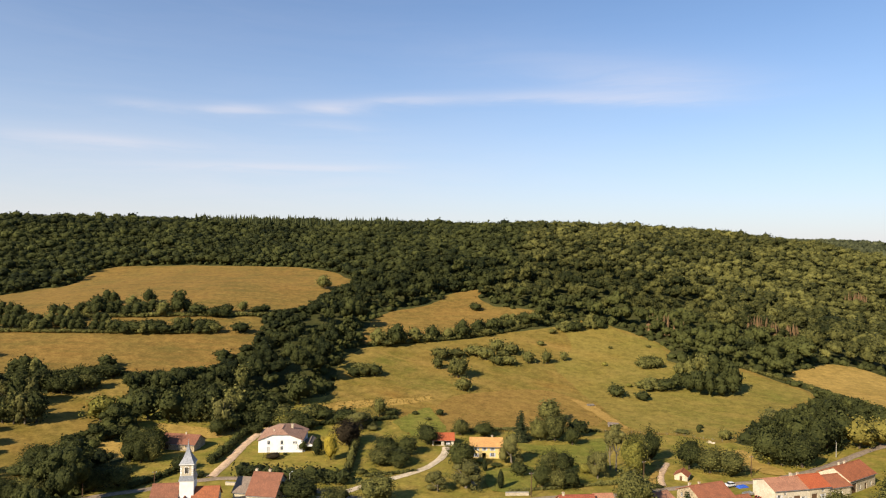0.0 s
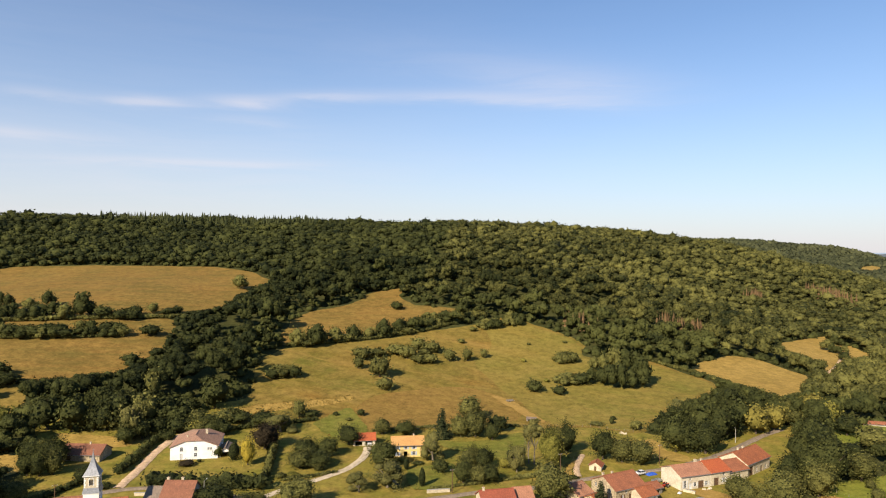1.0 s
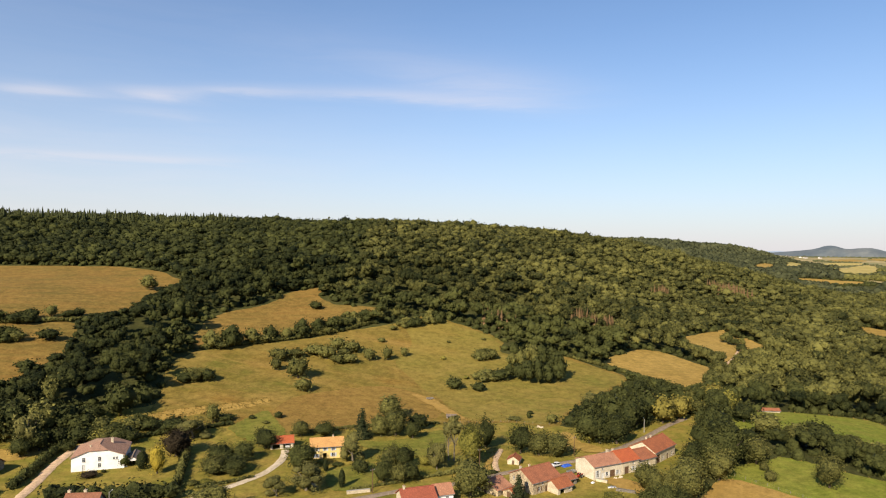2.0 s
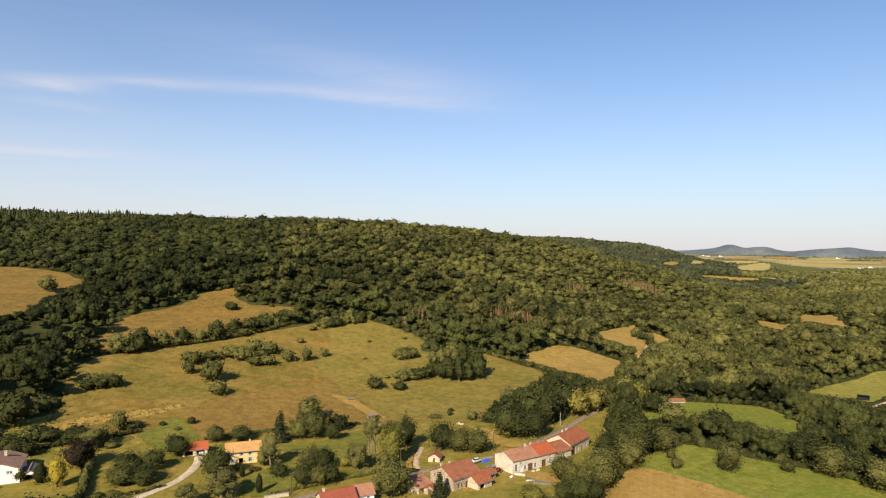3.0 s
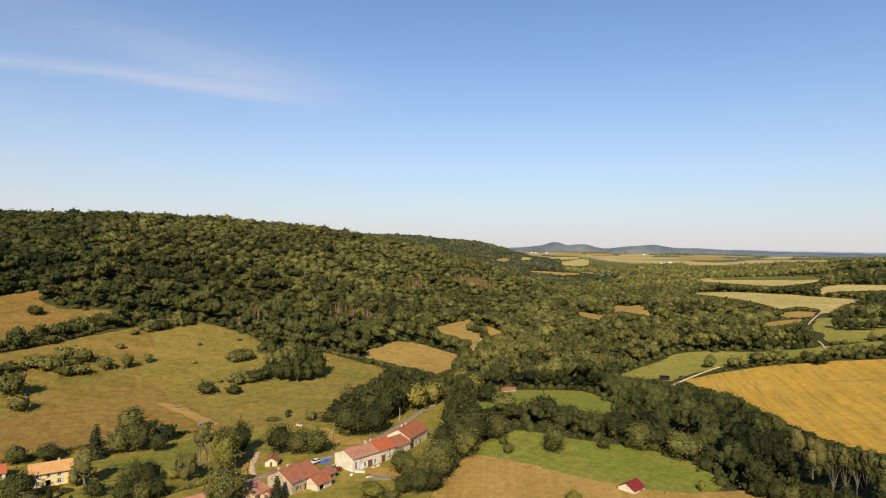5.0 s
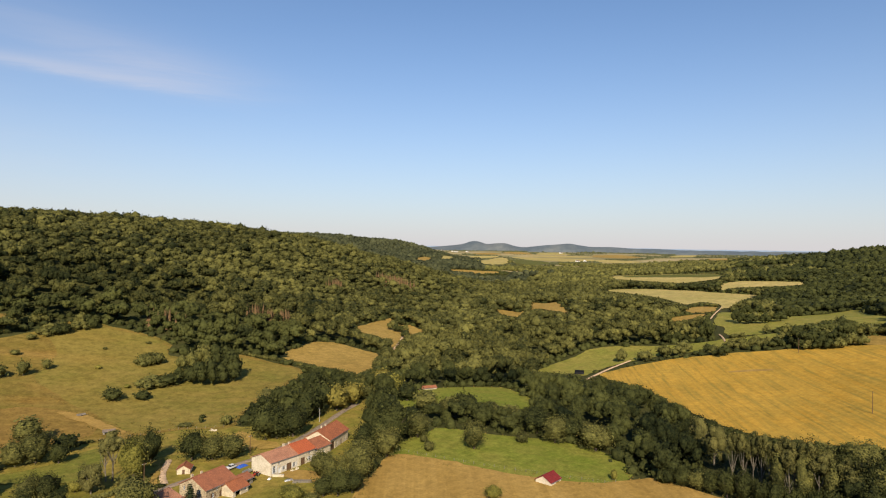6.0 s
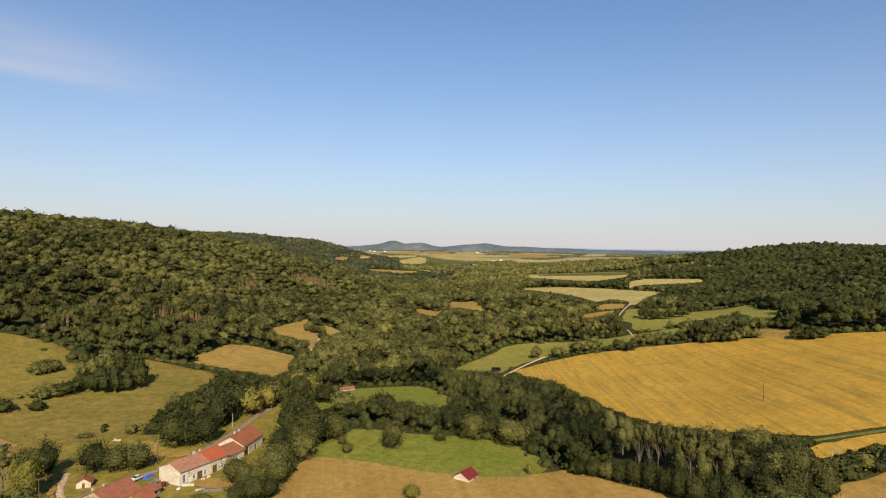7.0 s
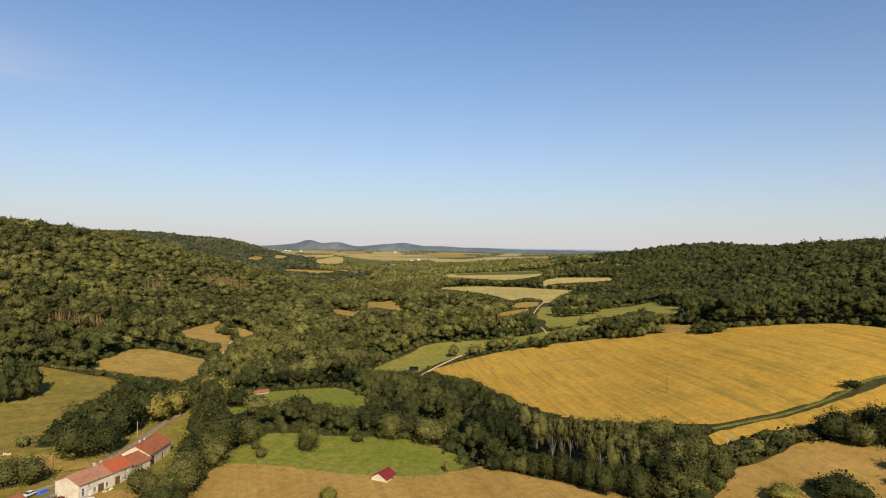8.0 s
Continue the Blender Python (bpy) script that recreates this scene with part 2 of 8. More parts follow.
BACK_HILLS = [
    (450, 130, 290, 260, [-20.8, 1.3, 4.2, -11.0, -9.7]),
    (1200, 130, 290, 520, [24.1, -11.2, 22.1, -34.7, 86.8]),
    (3200, 120, 290, 1100, [38.3, 81.2, 69.7, 66.4, 92.0, 29.4]),
]
# single hills and hollows: bearing, distance, spread, height
SINGLE_HILLS = [(33.2, 2702, 230, 30), (43.2, 2936, 260, -26), (30.5, 2700, 260, -20), (38.8, 2420, 100, 20), (43.6, 2420, 120, -12),
                (36.5, 1780, 270, -20), (44.5, 1600, 120, 11), (77.0, 1720, 120, 13), (72.0, 1750, 110, -8), (86.5, 1250, 140, 6)]
# the wooded spur that runs down into the valley: bearings and crest heights over the swells
SPUR_BEARINGS = [21, 26, 30, 34, 38, 42, 46, 50]
SPUR_HEIGHTS = [4, 9, 22, 28, 33, 25, 12, 0]


def swells():
    out = []
    for radius, first, last, spread, heights in NEAR_HILLS + MIDDLE_HILLS + FAR_HILLS + BACK_HILLS:
        n = len(heights)
        step = (last - first) / (n if last - first == 360 else n - 1)
        for i, h in enumerate(heights):
            a = math.radians(first + step * i)
            out.append((radius * math.sin(a), radius * math.cos(a), spread, h))
    return out + [(d * math.sin(math.radians(b)), d * math.cos(math.radians(b)), s, h) for b, d, s, h in SINGLE_HILLS]


SWELLS = swells()


def ground_z(x, y):
    """Height of the bare ground at x, y (arrays or numbers)."""
    x, y = np.asarray(x, float), np.asarray(y, float)
    z = np.zeros(np.broadcast(x, y).shape)
    for a, b, s, h in SWELLS:
        z = z + h * np.exp(-((x - a) ** 2 + (y - b) ** 2) / (2 * s * s))
    r, bearing = np.hypot(x, y), np.degrees(np.arctan2(x, y))
    z = z + np.interp(bearing, SPUR_BEARINGS, SPUR_HEIGHTS) * np.exp(-((r - 1120) / np.where(r < 1120, 230, 150)) ** 2)
    # the plain lies lower towards the far hills
    away = np.clip((r - 2500) / 1500, 0, 1)
    return z - 20 * away * away * (3 - 2 * away) * np.interp(bearing, [39, 43, 72, 77], [0, 1, 1, 0])

# ---- mesh helpers ----
def mesh_of(name, verts, faces, materials, smooth=False, tint=None, slots=None):
    """A mesh from arrays of points and of triangles or quads."""
    me = bpy.data.meshes.new(name)
    verts = np.asarray(verts, np.float32)
    faces = [np.asarray(f, np.int32) for f in (faces if isinstance(faces, list) else [faces]) if len(f)]
    me.vertices.add(len(verts))
    me.vertices.foreach_set("co", verts.ravel())
    corners = np.concatenate([f.ravel() for f in faces])
    sizes = np.concatenate([np.full(len(f), f.shape[1], np.int32) for f in faces])
    me.loops.add(len(corners))
    me.loops.foreach_set("vertex_index", corners)
    me.polygons.add(len(sizes))
    me.polygons.foreach_set("loop_start", np.concatenate([[0], np.cumsum(sizes)[:-1]]).astype(np.int32))
    me.polygons.foreach_set("loop_total", sizes)
    if slots is not None:
        me.polygons.foreach_set("material_index", np.asarray(slots, np.int32))
    me.polygons.foreach_set("use_smooth", np.full(len(sizes), smooth))
    for m in materials:
        me.materials.append(m)
    if tint is not None:
        me.attributes.new("tint", "FLOAT", "POINT").data.foreach_set("value", np.asarray(tint, np.float32))
    me.update(calc_edges=True)
    me.validate()
    return me


# ---- the ground: one sheet out to the horizon ----
def build_ground():
    bearings = np.radians(np.concatenate([np.arange(-46, 106, 1.0), np.arange(106, 314, 4.0)]))
    radii = np.concatenate([[0.5, 20, 45, 75, 105, 135, 160], np.arange(180, 620, 5.0), np.arange(620, 1300, 12.0),
                            np.geomspace(1300, 4950, 46)])
    a, r = np.meshgrid(bearings, radii)
    x, y = (r * np.sin(a)).ravel(), (r * np.cos(a)).ravel()
    n, k = len(bearings), len(radii)
    i, j = np.meshgrid(np.arange(k - 1), np.arange(n), indexing="ij")
    j2 = (j + 1) % n
    quads = np.stack([i * n + j, (i + 1) * n + j, (i + 1) * n + j2, i * n + j2], -1).reshape(-1, 4)[:, ::-1]
    me = mesh_of("ground", np.stack([x, y, ground_z(x, y)], -1), [quads, np.arange(n)[None, ::-1]], [GROUND["floor"]], True)
    tagged(new("ground", me), "rolling grassy ground with valley floor and wooded hills", "ground", kind="structure")


build_ground()


def rounded(points, times=2):
    """Corner cutting: a soft outline through the given corners."""
    p = np.asarray(points, float)
    for _ in range(times):
        q = np.roll(p, -1, 0)
        p = np.stack([0.86 * p + 0.14 * q, 0.14 * p + 0.86 * q], 1).reshape(-1, 2)
    return p


def inside(px, py, poly):
    res = np.zeros(len(px), bool)
    q = np.roll(poly, -1, 0)
    for (x0, y0), (x1, y1) in zip(poly, q):
        if y0 == y1:
            continue
        res ^= ((y0 > py) != (y1 > py)) & (px < (x1 - x0) * (py - y0) / (y1 - y0) + x0)
    return res


def edge_distance(px, py, poly):
    d = np.full(len(px), 1e9)
    q = np.roll(poly, -1, 0)
    for (x0, y0), (x1, y1) in zip(poly, q):
        ex, ey = x1 - x0, y1 - y0
        s = np.clip(((px - x0) * ex + (py - y0) * ey) / max(ex * ex + ey * ey, 1e-9), 0, 1)
        d = np.minimum(d, np.hypot(px - x0 - s * ex, py - y0 - s * ey))
    return d


FIELDS = []


def drape(name, outline, material, lift, step):
    """A sheet laid on the ground within an outline."""
    from mathutils.geometry import delaunay_2d_cdt
    pts = []
    nxt = np.roll(outline, -1, 0)
    for p, q in zip(outline, nxt):
        n = max(1, int(np.hypot(*(q - p)) / step))
        for i in range(n):
            pts.append(p + (q - p) * i / n)
    pts = np.array(pts)
    rng = np.random.default_rng(len(pts))
    pts = pts + rng.normal(0, 0.10 * step, pts.shape)
    size = float(np.ptp(pts, 0).max())
    sway = np.array([(noise.noise(Vector((x * 0.03, y * 0.03, 1.0))), noise.noise(Vector((x * 0.03, y * 0.03, 8.0)))) for x, y in pts])
    pts = pts + sway * min(5.0, 0.045 * size)
    lo, hi = pts.min(0), pts.max(0)
    gx, gy = np.meshgrid(np.arange(lo[0], hi[0], step), np.arange(lo[1], hi[1], step))
    gx, gy = gx.ravel(), gy.ravel()
    keep = inside(gx, gy, pts)
    gx, gy = gx[keep], gy[keep]
    keep = edge_distance(gx, gy, pts) > 0.4 * step
    inner = np.stack([gx[keep], gy[keep]], -1)
    n = len(pts)
    allp = [Vector(p) for p in np.concatenate([pts, inner])]
    v, e, f, *_ = delaunay_2d_cdt(allp, [], [list(range(n))], 1, 1e-4)
    v = np.array([(p.x, p.y) for p in v])
    tri = np.array([t for t in f if len(t) == 3])
    a, b, c = v[tri[:, 0]], v[tri[:, 1]], v[tri[:, 2]]
    flip = np.cross(b - a, c - a) < 0
    tri[flip] = tri[flip][:, ::-1]
    return mesh_of(name, np.c_[v, ground_z(v[:, 0], v[:, 1]) + lift], tri, [material], True)


def field(name, surface, label, corners, wooded=False):
    outline = rounded(corners)
    size = np.ptp(outline, 0).max()
    far = np.hypot(*outline.mean(0))
    lift = 0.10 + 0.012 * len(FIELDS) + (0.5 if far > 800 else 0) + (1.0 if far > 1500 else 0)
    me = drape(name, outline, GROUND[surface], lift, max(4.0, size / 45))
    tagged(new(name, me), label, "field", kind="structure")
    if not wooded:
        FIELDS.append(outline)
    return outline


field("village_grass", "grass", "green and yellowing grass of the village gardens and verges",
      [(-119, 208), (-122, 257), (-142, 304), (-131, 312), (-96, 325), (-65, 335), (-55, 344), (3, 319), (63, 326), (118, 320), (142, 305), (100, 316), (133, 286), (145, 271), (194, 293), (203, 279), (192, 252), (150, 207), (127, 178), (80, 100), (0, 120), (-90, 160)])
field("plain", "plain", "distant green and tan farmland of the open plain",
      [(1091, 1170), (1940, 2155), (2887, 3321), (3447, 2893), (3897, 2250), (4280, 1391), (2758, 896), (1553, 691), (1230, 768), (1149, 964)], True)
field("hay_meadow", "darker_hay", "golden dry hay meadow high on the slope below the woods",
      [(-311, 423), (-368, 500), (-363, 537), (-357, 565), (-328, 566), (-351, 649), (-343, 674), (-269, 679), (-196, 673), (-142, 668), (-102, 635), (-79, 598), (-95, 562), (-104, 492), (-127, 465), (-173, 447), (-233, 422)])
field("hay_meadow", "darker_hay", "golden dry hay meadow between two hedges",
      [(-303, 412), (-231, 418), (-171, 442), (-124, 460), (-118, 414), (-123, 371), (-148, 352), (-200, 336), (-235, 320)])
field("pasture", "green_meadow", "dry olive pasture ringed by dark trees",
      [(-213, 291), (-192, 318), (-185, 335), (-170, 344), (-157, 327), (-151, 282), (-156, 262), (-151, 240), (-135, 207), (-150, 205)])
field("bank", "dry_meadow", "dry grassy bank behind the village houses",
      [(-132, 293), (-115, 293), (-98, 289), (-89, 299), (-88, 288), (-97, 278), (-117, 280)])
field("bank", "dry_meadow", "scorched tan grass patch between garden trees",
      [(-142, 265), (-139, 274), (-129, 267), (-124, 254), (-128, 249)])
# the darker hay colour stands in for the shadow over this clearing
field("hay_meadow", "darker_hay", "small hay meadow in a woodland clearing, coloured darker for shade",
      [(-56, 440), (-51, 477), (-37, 510), (-10, 527), (6, 560), (35, 573), (31, 546), (45, 524), (79, 522), (72, 509), (42, 496), (7, 461), (-31, 438), (-49, 424)])
field("grazed_meadow", "green_meadow", "large olive and tan grazed meadow with scattered bushes",
      [(-62, 392), (-52, 418), (-23, 435), (31, 460), (76, 486), (114, 505), (140, 489), (164, 455), (150, 431), (193, 426), (204, 421), (216, 372), (193, 346), (158, 322), (128, 286), (110, 298), (84, 301), (53, 303), (24, 297), (3, 290), (-2, 313), (-25, 314), (-49, 313), (-63, 323), (-58, 348)])
field("meadow_part", "olive_meadow", "greener olive part of the grazed meadow",
      [(94, 494), (121, 499), (138, 484), (160, 452), (147, 427), (191, 421), (200, 416), (212, 371), (192, 348), (158, 326), (128, 290), (111, 301), (93, 305), (87, 324), (83, 352), (75, 372), (71, 410), (92, 450)])
field("mown_meadow", "mown", "brown freshly mown part of the grazed meadow",
      [(-1, 305), (-2, 335), (6, 349), (25, 359), (48, 367), (65, 366), (78, 351), (83, 328), (73, 310), (48, 306), (24, 300), (4, 293)])
ROUGH = field("rough_grass", "dry_meadow", "strip of tall bleached grass above the gardens",
      [(-63, 322), (-52, 332), (-35, 336), (-18, 343), (-6, 349), (-4, 342), (-23, 331), (-40, 325), (-56, 313)])
field("hay_meadow", "dry_meadow", "golden hay meadow beside the lane",
      [(218, 413), (268, 452), (292, 452), (306, 409), (264, 358), (237, 340), (232, 371), (224, 389)])
field("hay_meadow", "dry_meadow", "forked golden clearing in the valley woods",
      [(363, 531), (457, 592), (429, 543), (443, 543), (436, 504), (387, 482), (337, 425), (313, 411), (362, 471), (347, 498)])
field("lush_meadow", "lush", "bright green mown meadow between tree rows",
      [(215, 275), (240, 281), (270, 273), (287, 260), (268, 220), (247, 210), (241, 235), (222, 247), (198, 252)])
field("lush_meadow", "lush", "bright green mown meadow beside the stubble field",
      [(167, 210), (193, 215), (202, 196), (218, 172), (222, 152), (213, 129), (195, 123), (190, 127), (177, 150), (166, 172), (152, 200)])
field("stubble_field", "stubble", "tan stubble field with curved tractor lines",
      [(107, 162), (130, 183), (155, 202), (169, 175), (180, 153), (193, 129), (210, 121), (213, 96), (208, 64), (200, 45), (176, 42), (134, 102)])
field("wheat_field", "wheat", "ripe golden wheat field rolling over a rise",
      [(381, 266), (437, 252), (466, 194), (469, 111), (470, 65), (477, 17), (467, -9), (445, -32), (368, -26), (351, -7), (331, 6), (310, 19), (298, 30), (281, 55), (283, 78), (285, 118), (322, 167), (358, 215)])
field("wheat_field", "wheat", "lower strip of golden wheat along the hedge",
      [(271, 54), (291, 29), (303, 18), (322, 3), (338, -7), (352, -25), (302, -22), (296, -6), (286, 15), (267, 42), (260, 50)])
field("pasture", "dry_meadow", "small dry field at the wood corner behind the wheat",
      [(474, 137), (491, 132), (505, 121), (489, 107), (481, 98), (463, 96)])
field("worn_patch", "stubble", "flattened brown strip in the ripe wheat",
      [(413, 185), (416, 178), (418, 168), (418, 157), (415, 158), (413, 170), (411, 180)])
field("fallow_field", "stubble", "pale brown fallow field on a low rise",
      [(210, 40), (241, 38), (256, 27), (269, 18), (275, 6), (271, -6), (269, -20), (203, -15), (178, 33)])
field("cow_pasture", "pasture", "green valley pasture beside a gravel lane",
      [(361, 302), (407, 318), (475, 329), (488, 270), (504, 230), (530, 190), (498, 174), (472, 215), (461, 250), (442, 265), (396, 273), (374, 266)])
field("cow_pasture", "pasture", "green pasture below the wooded hill",
      [(601, 283), (679, 311), (684, 301), (709, 296), (702, 270), (651, 230), (680, 216), (748, 203), (631, 160), (599, 137), (538, 129), (538, 144), (586, 165), (580, 181), (556, 183), (548, 204), (521, 207), (519, 214), (522, 235), (566, 261)])
field("lawn", "lawn", "green garden lawn behind the roadside trees",
      [(57, 282), (64, 289), (75, 293), (68, 260), (57, 254), (50, 261), (34, 272), (34, 282), (43, 279)])
field("lawn", "lawn", "green vegetable garden lawn behind the red-roofed garage",
      [(-24, 307), (-15, 319), (-6, 330), (0, 313), (3, 298), (2, 293), (-4, 288), (-10, 284), (-14, 289), (-19, 296)])
field("lawn", "lawn", "green garden lawn beside the yellow house",
      [(16, 245), (25, 248), (36, 253), (35, 231), (30, 222), (23, 223), (16, 225)])
field("bank", "dry_meadow", "dry grassy bank above the village road",
      [(122, 274), (129, 275), (127, 258), (132, 249), (130, 241), (123, 242), (120, 249), (114, 246), (119, 261)])
field("bank", "dry_meadow", "strip of bleached grass beside the hut lane",
      [(76, 230), (82, 243), (85, 251), (87, 256), (80, 245), (74, 233)])
field("yard", "stubble", "bare sandy yard in front of the terrace",
      [(114, 212), (120, 211), (125, 201), (120, 193), (116, 199), (113, 205)])
field("worn_patch", "stubble", "bare trampled earth round the cattle feeder",
      [(72, 354), (77, 350), (83, 340), (86, 324), (90, 310), (86, 307), (81, 316), (78, 332), (74, 342)])
field("hay_meadow", "dry_meadow", "golden clearing in the valley woods",
      [(606, 569), (592, 532), (586, 506), (640, 551), (634, 541), (589, 503), (553, 484), (558, 508), (573, 535)])
field("hay_meadow", "dry_meadow", "golden clearing with a dark path in the valley woods",
      [(729, 617), (683, 552), (708, 552), (642, 489), (597, 444), (580, 439), (599, 458), (602, 479), (620, 510), (600, 507)])
field("hay_meadow", "pale_meadow", "pale valley hay meadow between woods",
      [(955, 645), (968, 617), (983, 577), (965, 504), (934, 418), (922, 371), (884, 360), (851, 361), (744, 327), (707, 321), (773, 354), (789, 385), (723, 374), (784, 427), (869, 514)])
field("hay_meadow", "dry_meadow", "narrow golden field by the bend of the lane",
      [(692, 358), (730, 356), (738, 341), (695, 322), (664, 318), (649, 327), (662, 341)])
field("hay_meadow", "dry_meadow", "narrow golden field by the bend of the lane",
      [(602, 330), (629, 322), (655, 312), (621, 302), (601, 305), (581, 313)])
field("hay_meadow", "pale_meadow", "long pale field in the valley",
      [(1226, 811), (1268, 720), (1262, 585), (1195, 541), (1138, 534), (1075, 561), (1095, 622), (1132, 698), (1148, 744)])
field("lush_meadow", "rank", "green unmown margin of the long pale field",
      [(1224, 780), (1260, 715), (1256, 582), (1200, 546), (1186, 574), (1189, 675), (1189, 746)])
field("hay_meadow", "pale_meadow", "pale field at the foot of the wooded hill",
      [(960, 443), (1030, 473), (1091, 490), (1117, 474), (1102, 420), (1086, 370), (1042, 348), (1028, 384), (1019, 436), (1001, 444)])
field("far_field", "dry_meadow", "distant golden strip below the wooded ridge",
      [(1008, 1100), (1036, 1094), (1069, 1063), (1111, 1034), (1089, 1013), (1065, 1019), (1028, 1022), (1011, 1055), (1001, 1085)])
field("far_field", "dry_meadow", "distant golden field on the foot of the ridge",
      [(1157, 1397), (1248, 1489), (1310, 1533), (1308, 1504), (1268, 1444), (1183, 1389)])
field("far_field", "pale_meadow", "distant golden field on the foot of the ridge",
      [(1310, 1460), (1430, 1590), (1600, 1740), (1590, 1680), (1377, 1493)])
field("far_field", "pale_meadow", "distant yellow-green field on a low rise",
      [(1420, 1407), (2205, 2129), (2359, 2181), (2324, 2096), (1560, 1405), (1422, 1318), (1363, 1327)])
field("far_field", "rank", "distant green field on the valley plain",
      [(2328, 2088), (2214, 1848), (1917, 1527), (1761, 1403), (1579, 1341), (1602, 1415)])
field("far_field", "pale_meadow", "distant golden field on the plain",
      [(2414, 2174), (2439, 2036), (2401, 1832), (2303, 1590), (2136, 1474), (2037, 1499), (2012, 1535), (2248, 1876)])
field("far_field", "dry_meadow", "distant harvested field at the foot of the hills",
      [(2681, 2479), (2892, 2627), (2976, 2597), (2826, 2401), (2682, 2239), (2611, 2298)])
field("far_field", "dry_meadow", "distant harvested strip on the plain",
      [(2489, 2519), (2665, 2538), (2618, 2421), (2543, 2351), (2421, 2395)])
field("far_field", "pale_meadow", "distant harvested strip on the plain",
      [(2825, 2345), (3004, 2377), (2976, 2264), (2894, 2130), (2710, 2106), (2665, 2205)])
field("far_field", "pale_meadow", "distant harvested strip on the plain",
      [(2523, 2181), (2633, 2083), (2646, 1843), (2505, 1745), (2488, 1969)])
field("far_field", "dry_meadow", "distant harvested strip on the plain",
      [(2801, 1951), (3033, 1925), (2636, 1565), (2404, 1497), (2574, 1794)])
field("far_field", "pale_meadow", "distant harvested strip on the plain",
      [(2272, 1568), (2200, 1396), (2122, 1259), (2047, 1238), (2014, 1326), (2091, 1443)])
field("far_field", "pale_meadow", "distant harvested strip on the plain",
      [(2918, 1592), (3382, 1766), (3534, 1754), (2780, 1394), (2584, 1391)])
field("far_field", "dry_meadow", "distant harvested strip before the wooded hill",
      [(2349, 1130), (2346, 1048), (2161, 961), (2190, 1042)])
field("far_field", "pale_meadow", "distant harvested strip below the far hills",
      [(2188, 2292), (2350, 2337), (2433, 2277), (2384, 2211), (2234, 2203)])
# open ground without woods: the village with its gardens
VILLAGE_GREENS = [
    [(-119, 208), (-112, 236), (-130, 279), (-120, 286), (-88, 298), (-60, 307), (-50, 316), (3, 293), (58, 299), (108, 294), (130, 280), (92, 290), (122, 262), (133, 249), (178, 269), (186, 256), (176, 231), (150, 207), (127, 178), (80, 100), (0, 120), (-90, 160)],
    [(273, 57), (281, 44), (291, 29), (304, 18), (321, 7), (339, -5), (353, -22), (365, -22), (352, -2), (328, 9), (311, 19), (299, 30), (289, 45), (282, 57)],
]
OPEN_BELT = [(211, 102), (211, 87), (206, 73), (203, 61), (225, 62), (249, 77), (266, 100), (265, 120), (242, 119)]
LANE_VERGES = [
    [(356, 260), (374, 265), (412, 271), (440, 267), (452, 257), (466, 244), (460, 238), (446, 251), (438, 259), (412, 263), (376, 257), (358, 252)],
    [(469, 229), (499, 235), (530, 249), (568, 272), (608, 293), (665, 311), (738, 340), (784, 366), (790, 354), (744, 328), (669, 297), (614, 279), (574, 260), (536, 237), (503, 221), (471, 215)],
]
# ---- woods ----
def ball(level):
    bm = bmesh.new()
    bmesh.ops.create_icosphere(bm, subdivisions=level, radius=1)
    v = np.array([p.co for p in bm.verts])
    f = np.array([[p.index for p in t.verts] for t in bm.faces])
    bm.free()
    return v, f


BALL20, BALL80 = ball(1), ball(2)


def merge(pieces):
    vs, fs, n = [], [], 0
    for v, f in pieces:
        vs.append(v)
        fs.append(f + n)
        n += len(v)
    return np.concatenate(vs), np.concatenate(fs)


def leaf_quads(centres, normals, size, rng, spread=0.7):
    """Small leaf clumps: bent quads (two triangles) lying roughly on a surface."""
    n = len(centres)
    nrm = normals + rng.normal(0, spread, (n, 3))
    nrm /= np.linalg.norm(nrm, axis=1)[:, None]
    ref = rng.normal(0, 1, (n, 3))
    u = np.cross(nrm, ref)
    u /= np.linalg.norm(u, axis=1)[:, None]
    w = np.cross(nrm, u)
    s = (size * rng.uniform(0.6, 1.3, n))[:, None]
    k = rng.uniform(0.55, 1.0, n)[:, None]
    v = np.stack([centres - u * s, centres - w * s * k + nrm * s * 0.2, centres + u * s, centres + w * s * k], 1).reshape(-1, 3)
    i = np.arange(n)[:, None] * 4
    return v, np.concatenate([i + [0, 1, 2], i + [0, 2, 3]])


def dome_template(seed, quads, leaf, core=BALL20, flat=0.8, spread=0.6, lumps=0.24, loose=0.18):
    """A woodland crown of unit radius: a lumpy dome, its upper side set with small leaf clumps that stand off unevenly."""
    rng = np.random.default_rng(seed)
    off = Vector((seed * 5.1, 2.3, 0.7))

    def swell(points):
        return np.array([0.96 + 0.34 * noise.noise(Vector(p) * 1.5 + off) + lumps * noise.noise(Vector(p) * 3.4 + off)
                         + 0.5 * lumps * noise.noise(Vector(p) * 7.0 + off) for p in points])[:, None]

    v, f = core
    v = v * swell(v) * (1, 1, flat) * (0.98 - loose)
    p = rng.normal(0, 1, (quads, 3))
    p[:, 2] = np.abs(p[:, 2]) - 0.45
    p /= np.linalg.norm(p, axis=1)[:, None]
    c = p * swell(p) * rng.uniform(1.04 - 1.5 * loose, 1.04, (quads, 1)) * (1, 1, flat)
    qv, qf = leaf_quads(c, p + (0, 0, 0.15), leaf, rng, spread)
    return np.concatenate([v, qv]), np.concatenate([f, qf + len(v)])


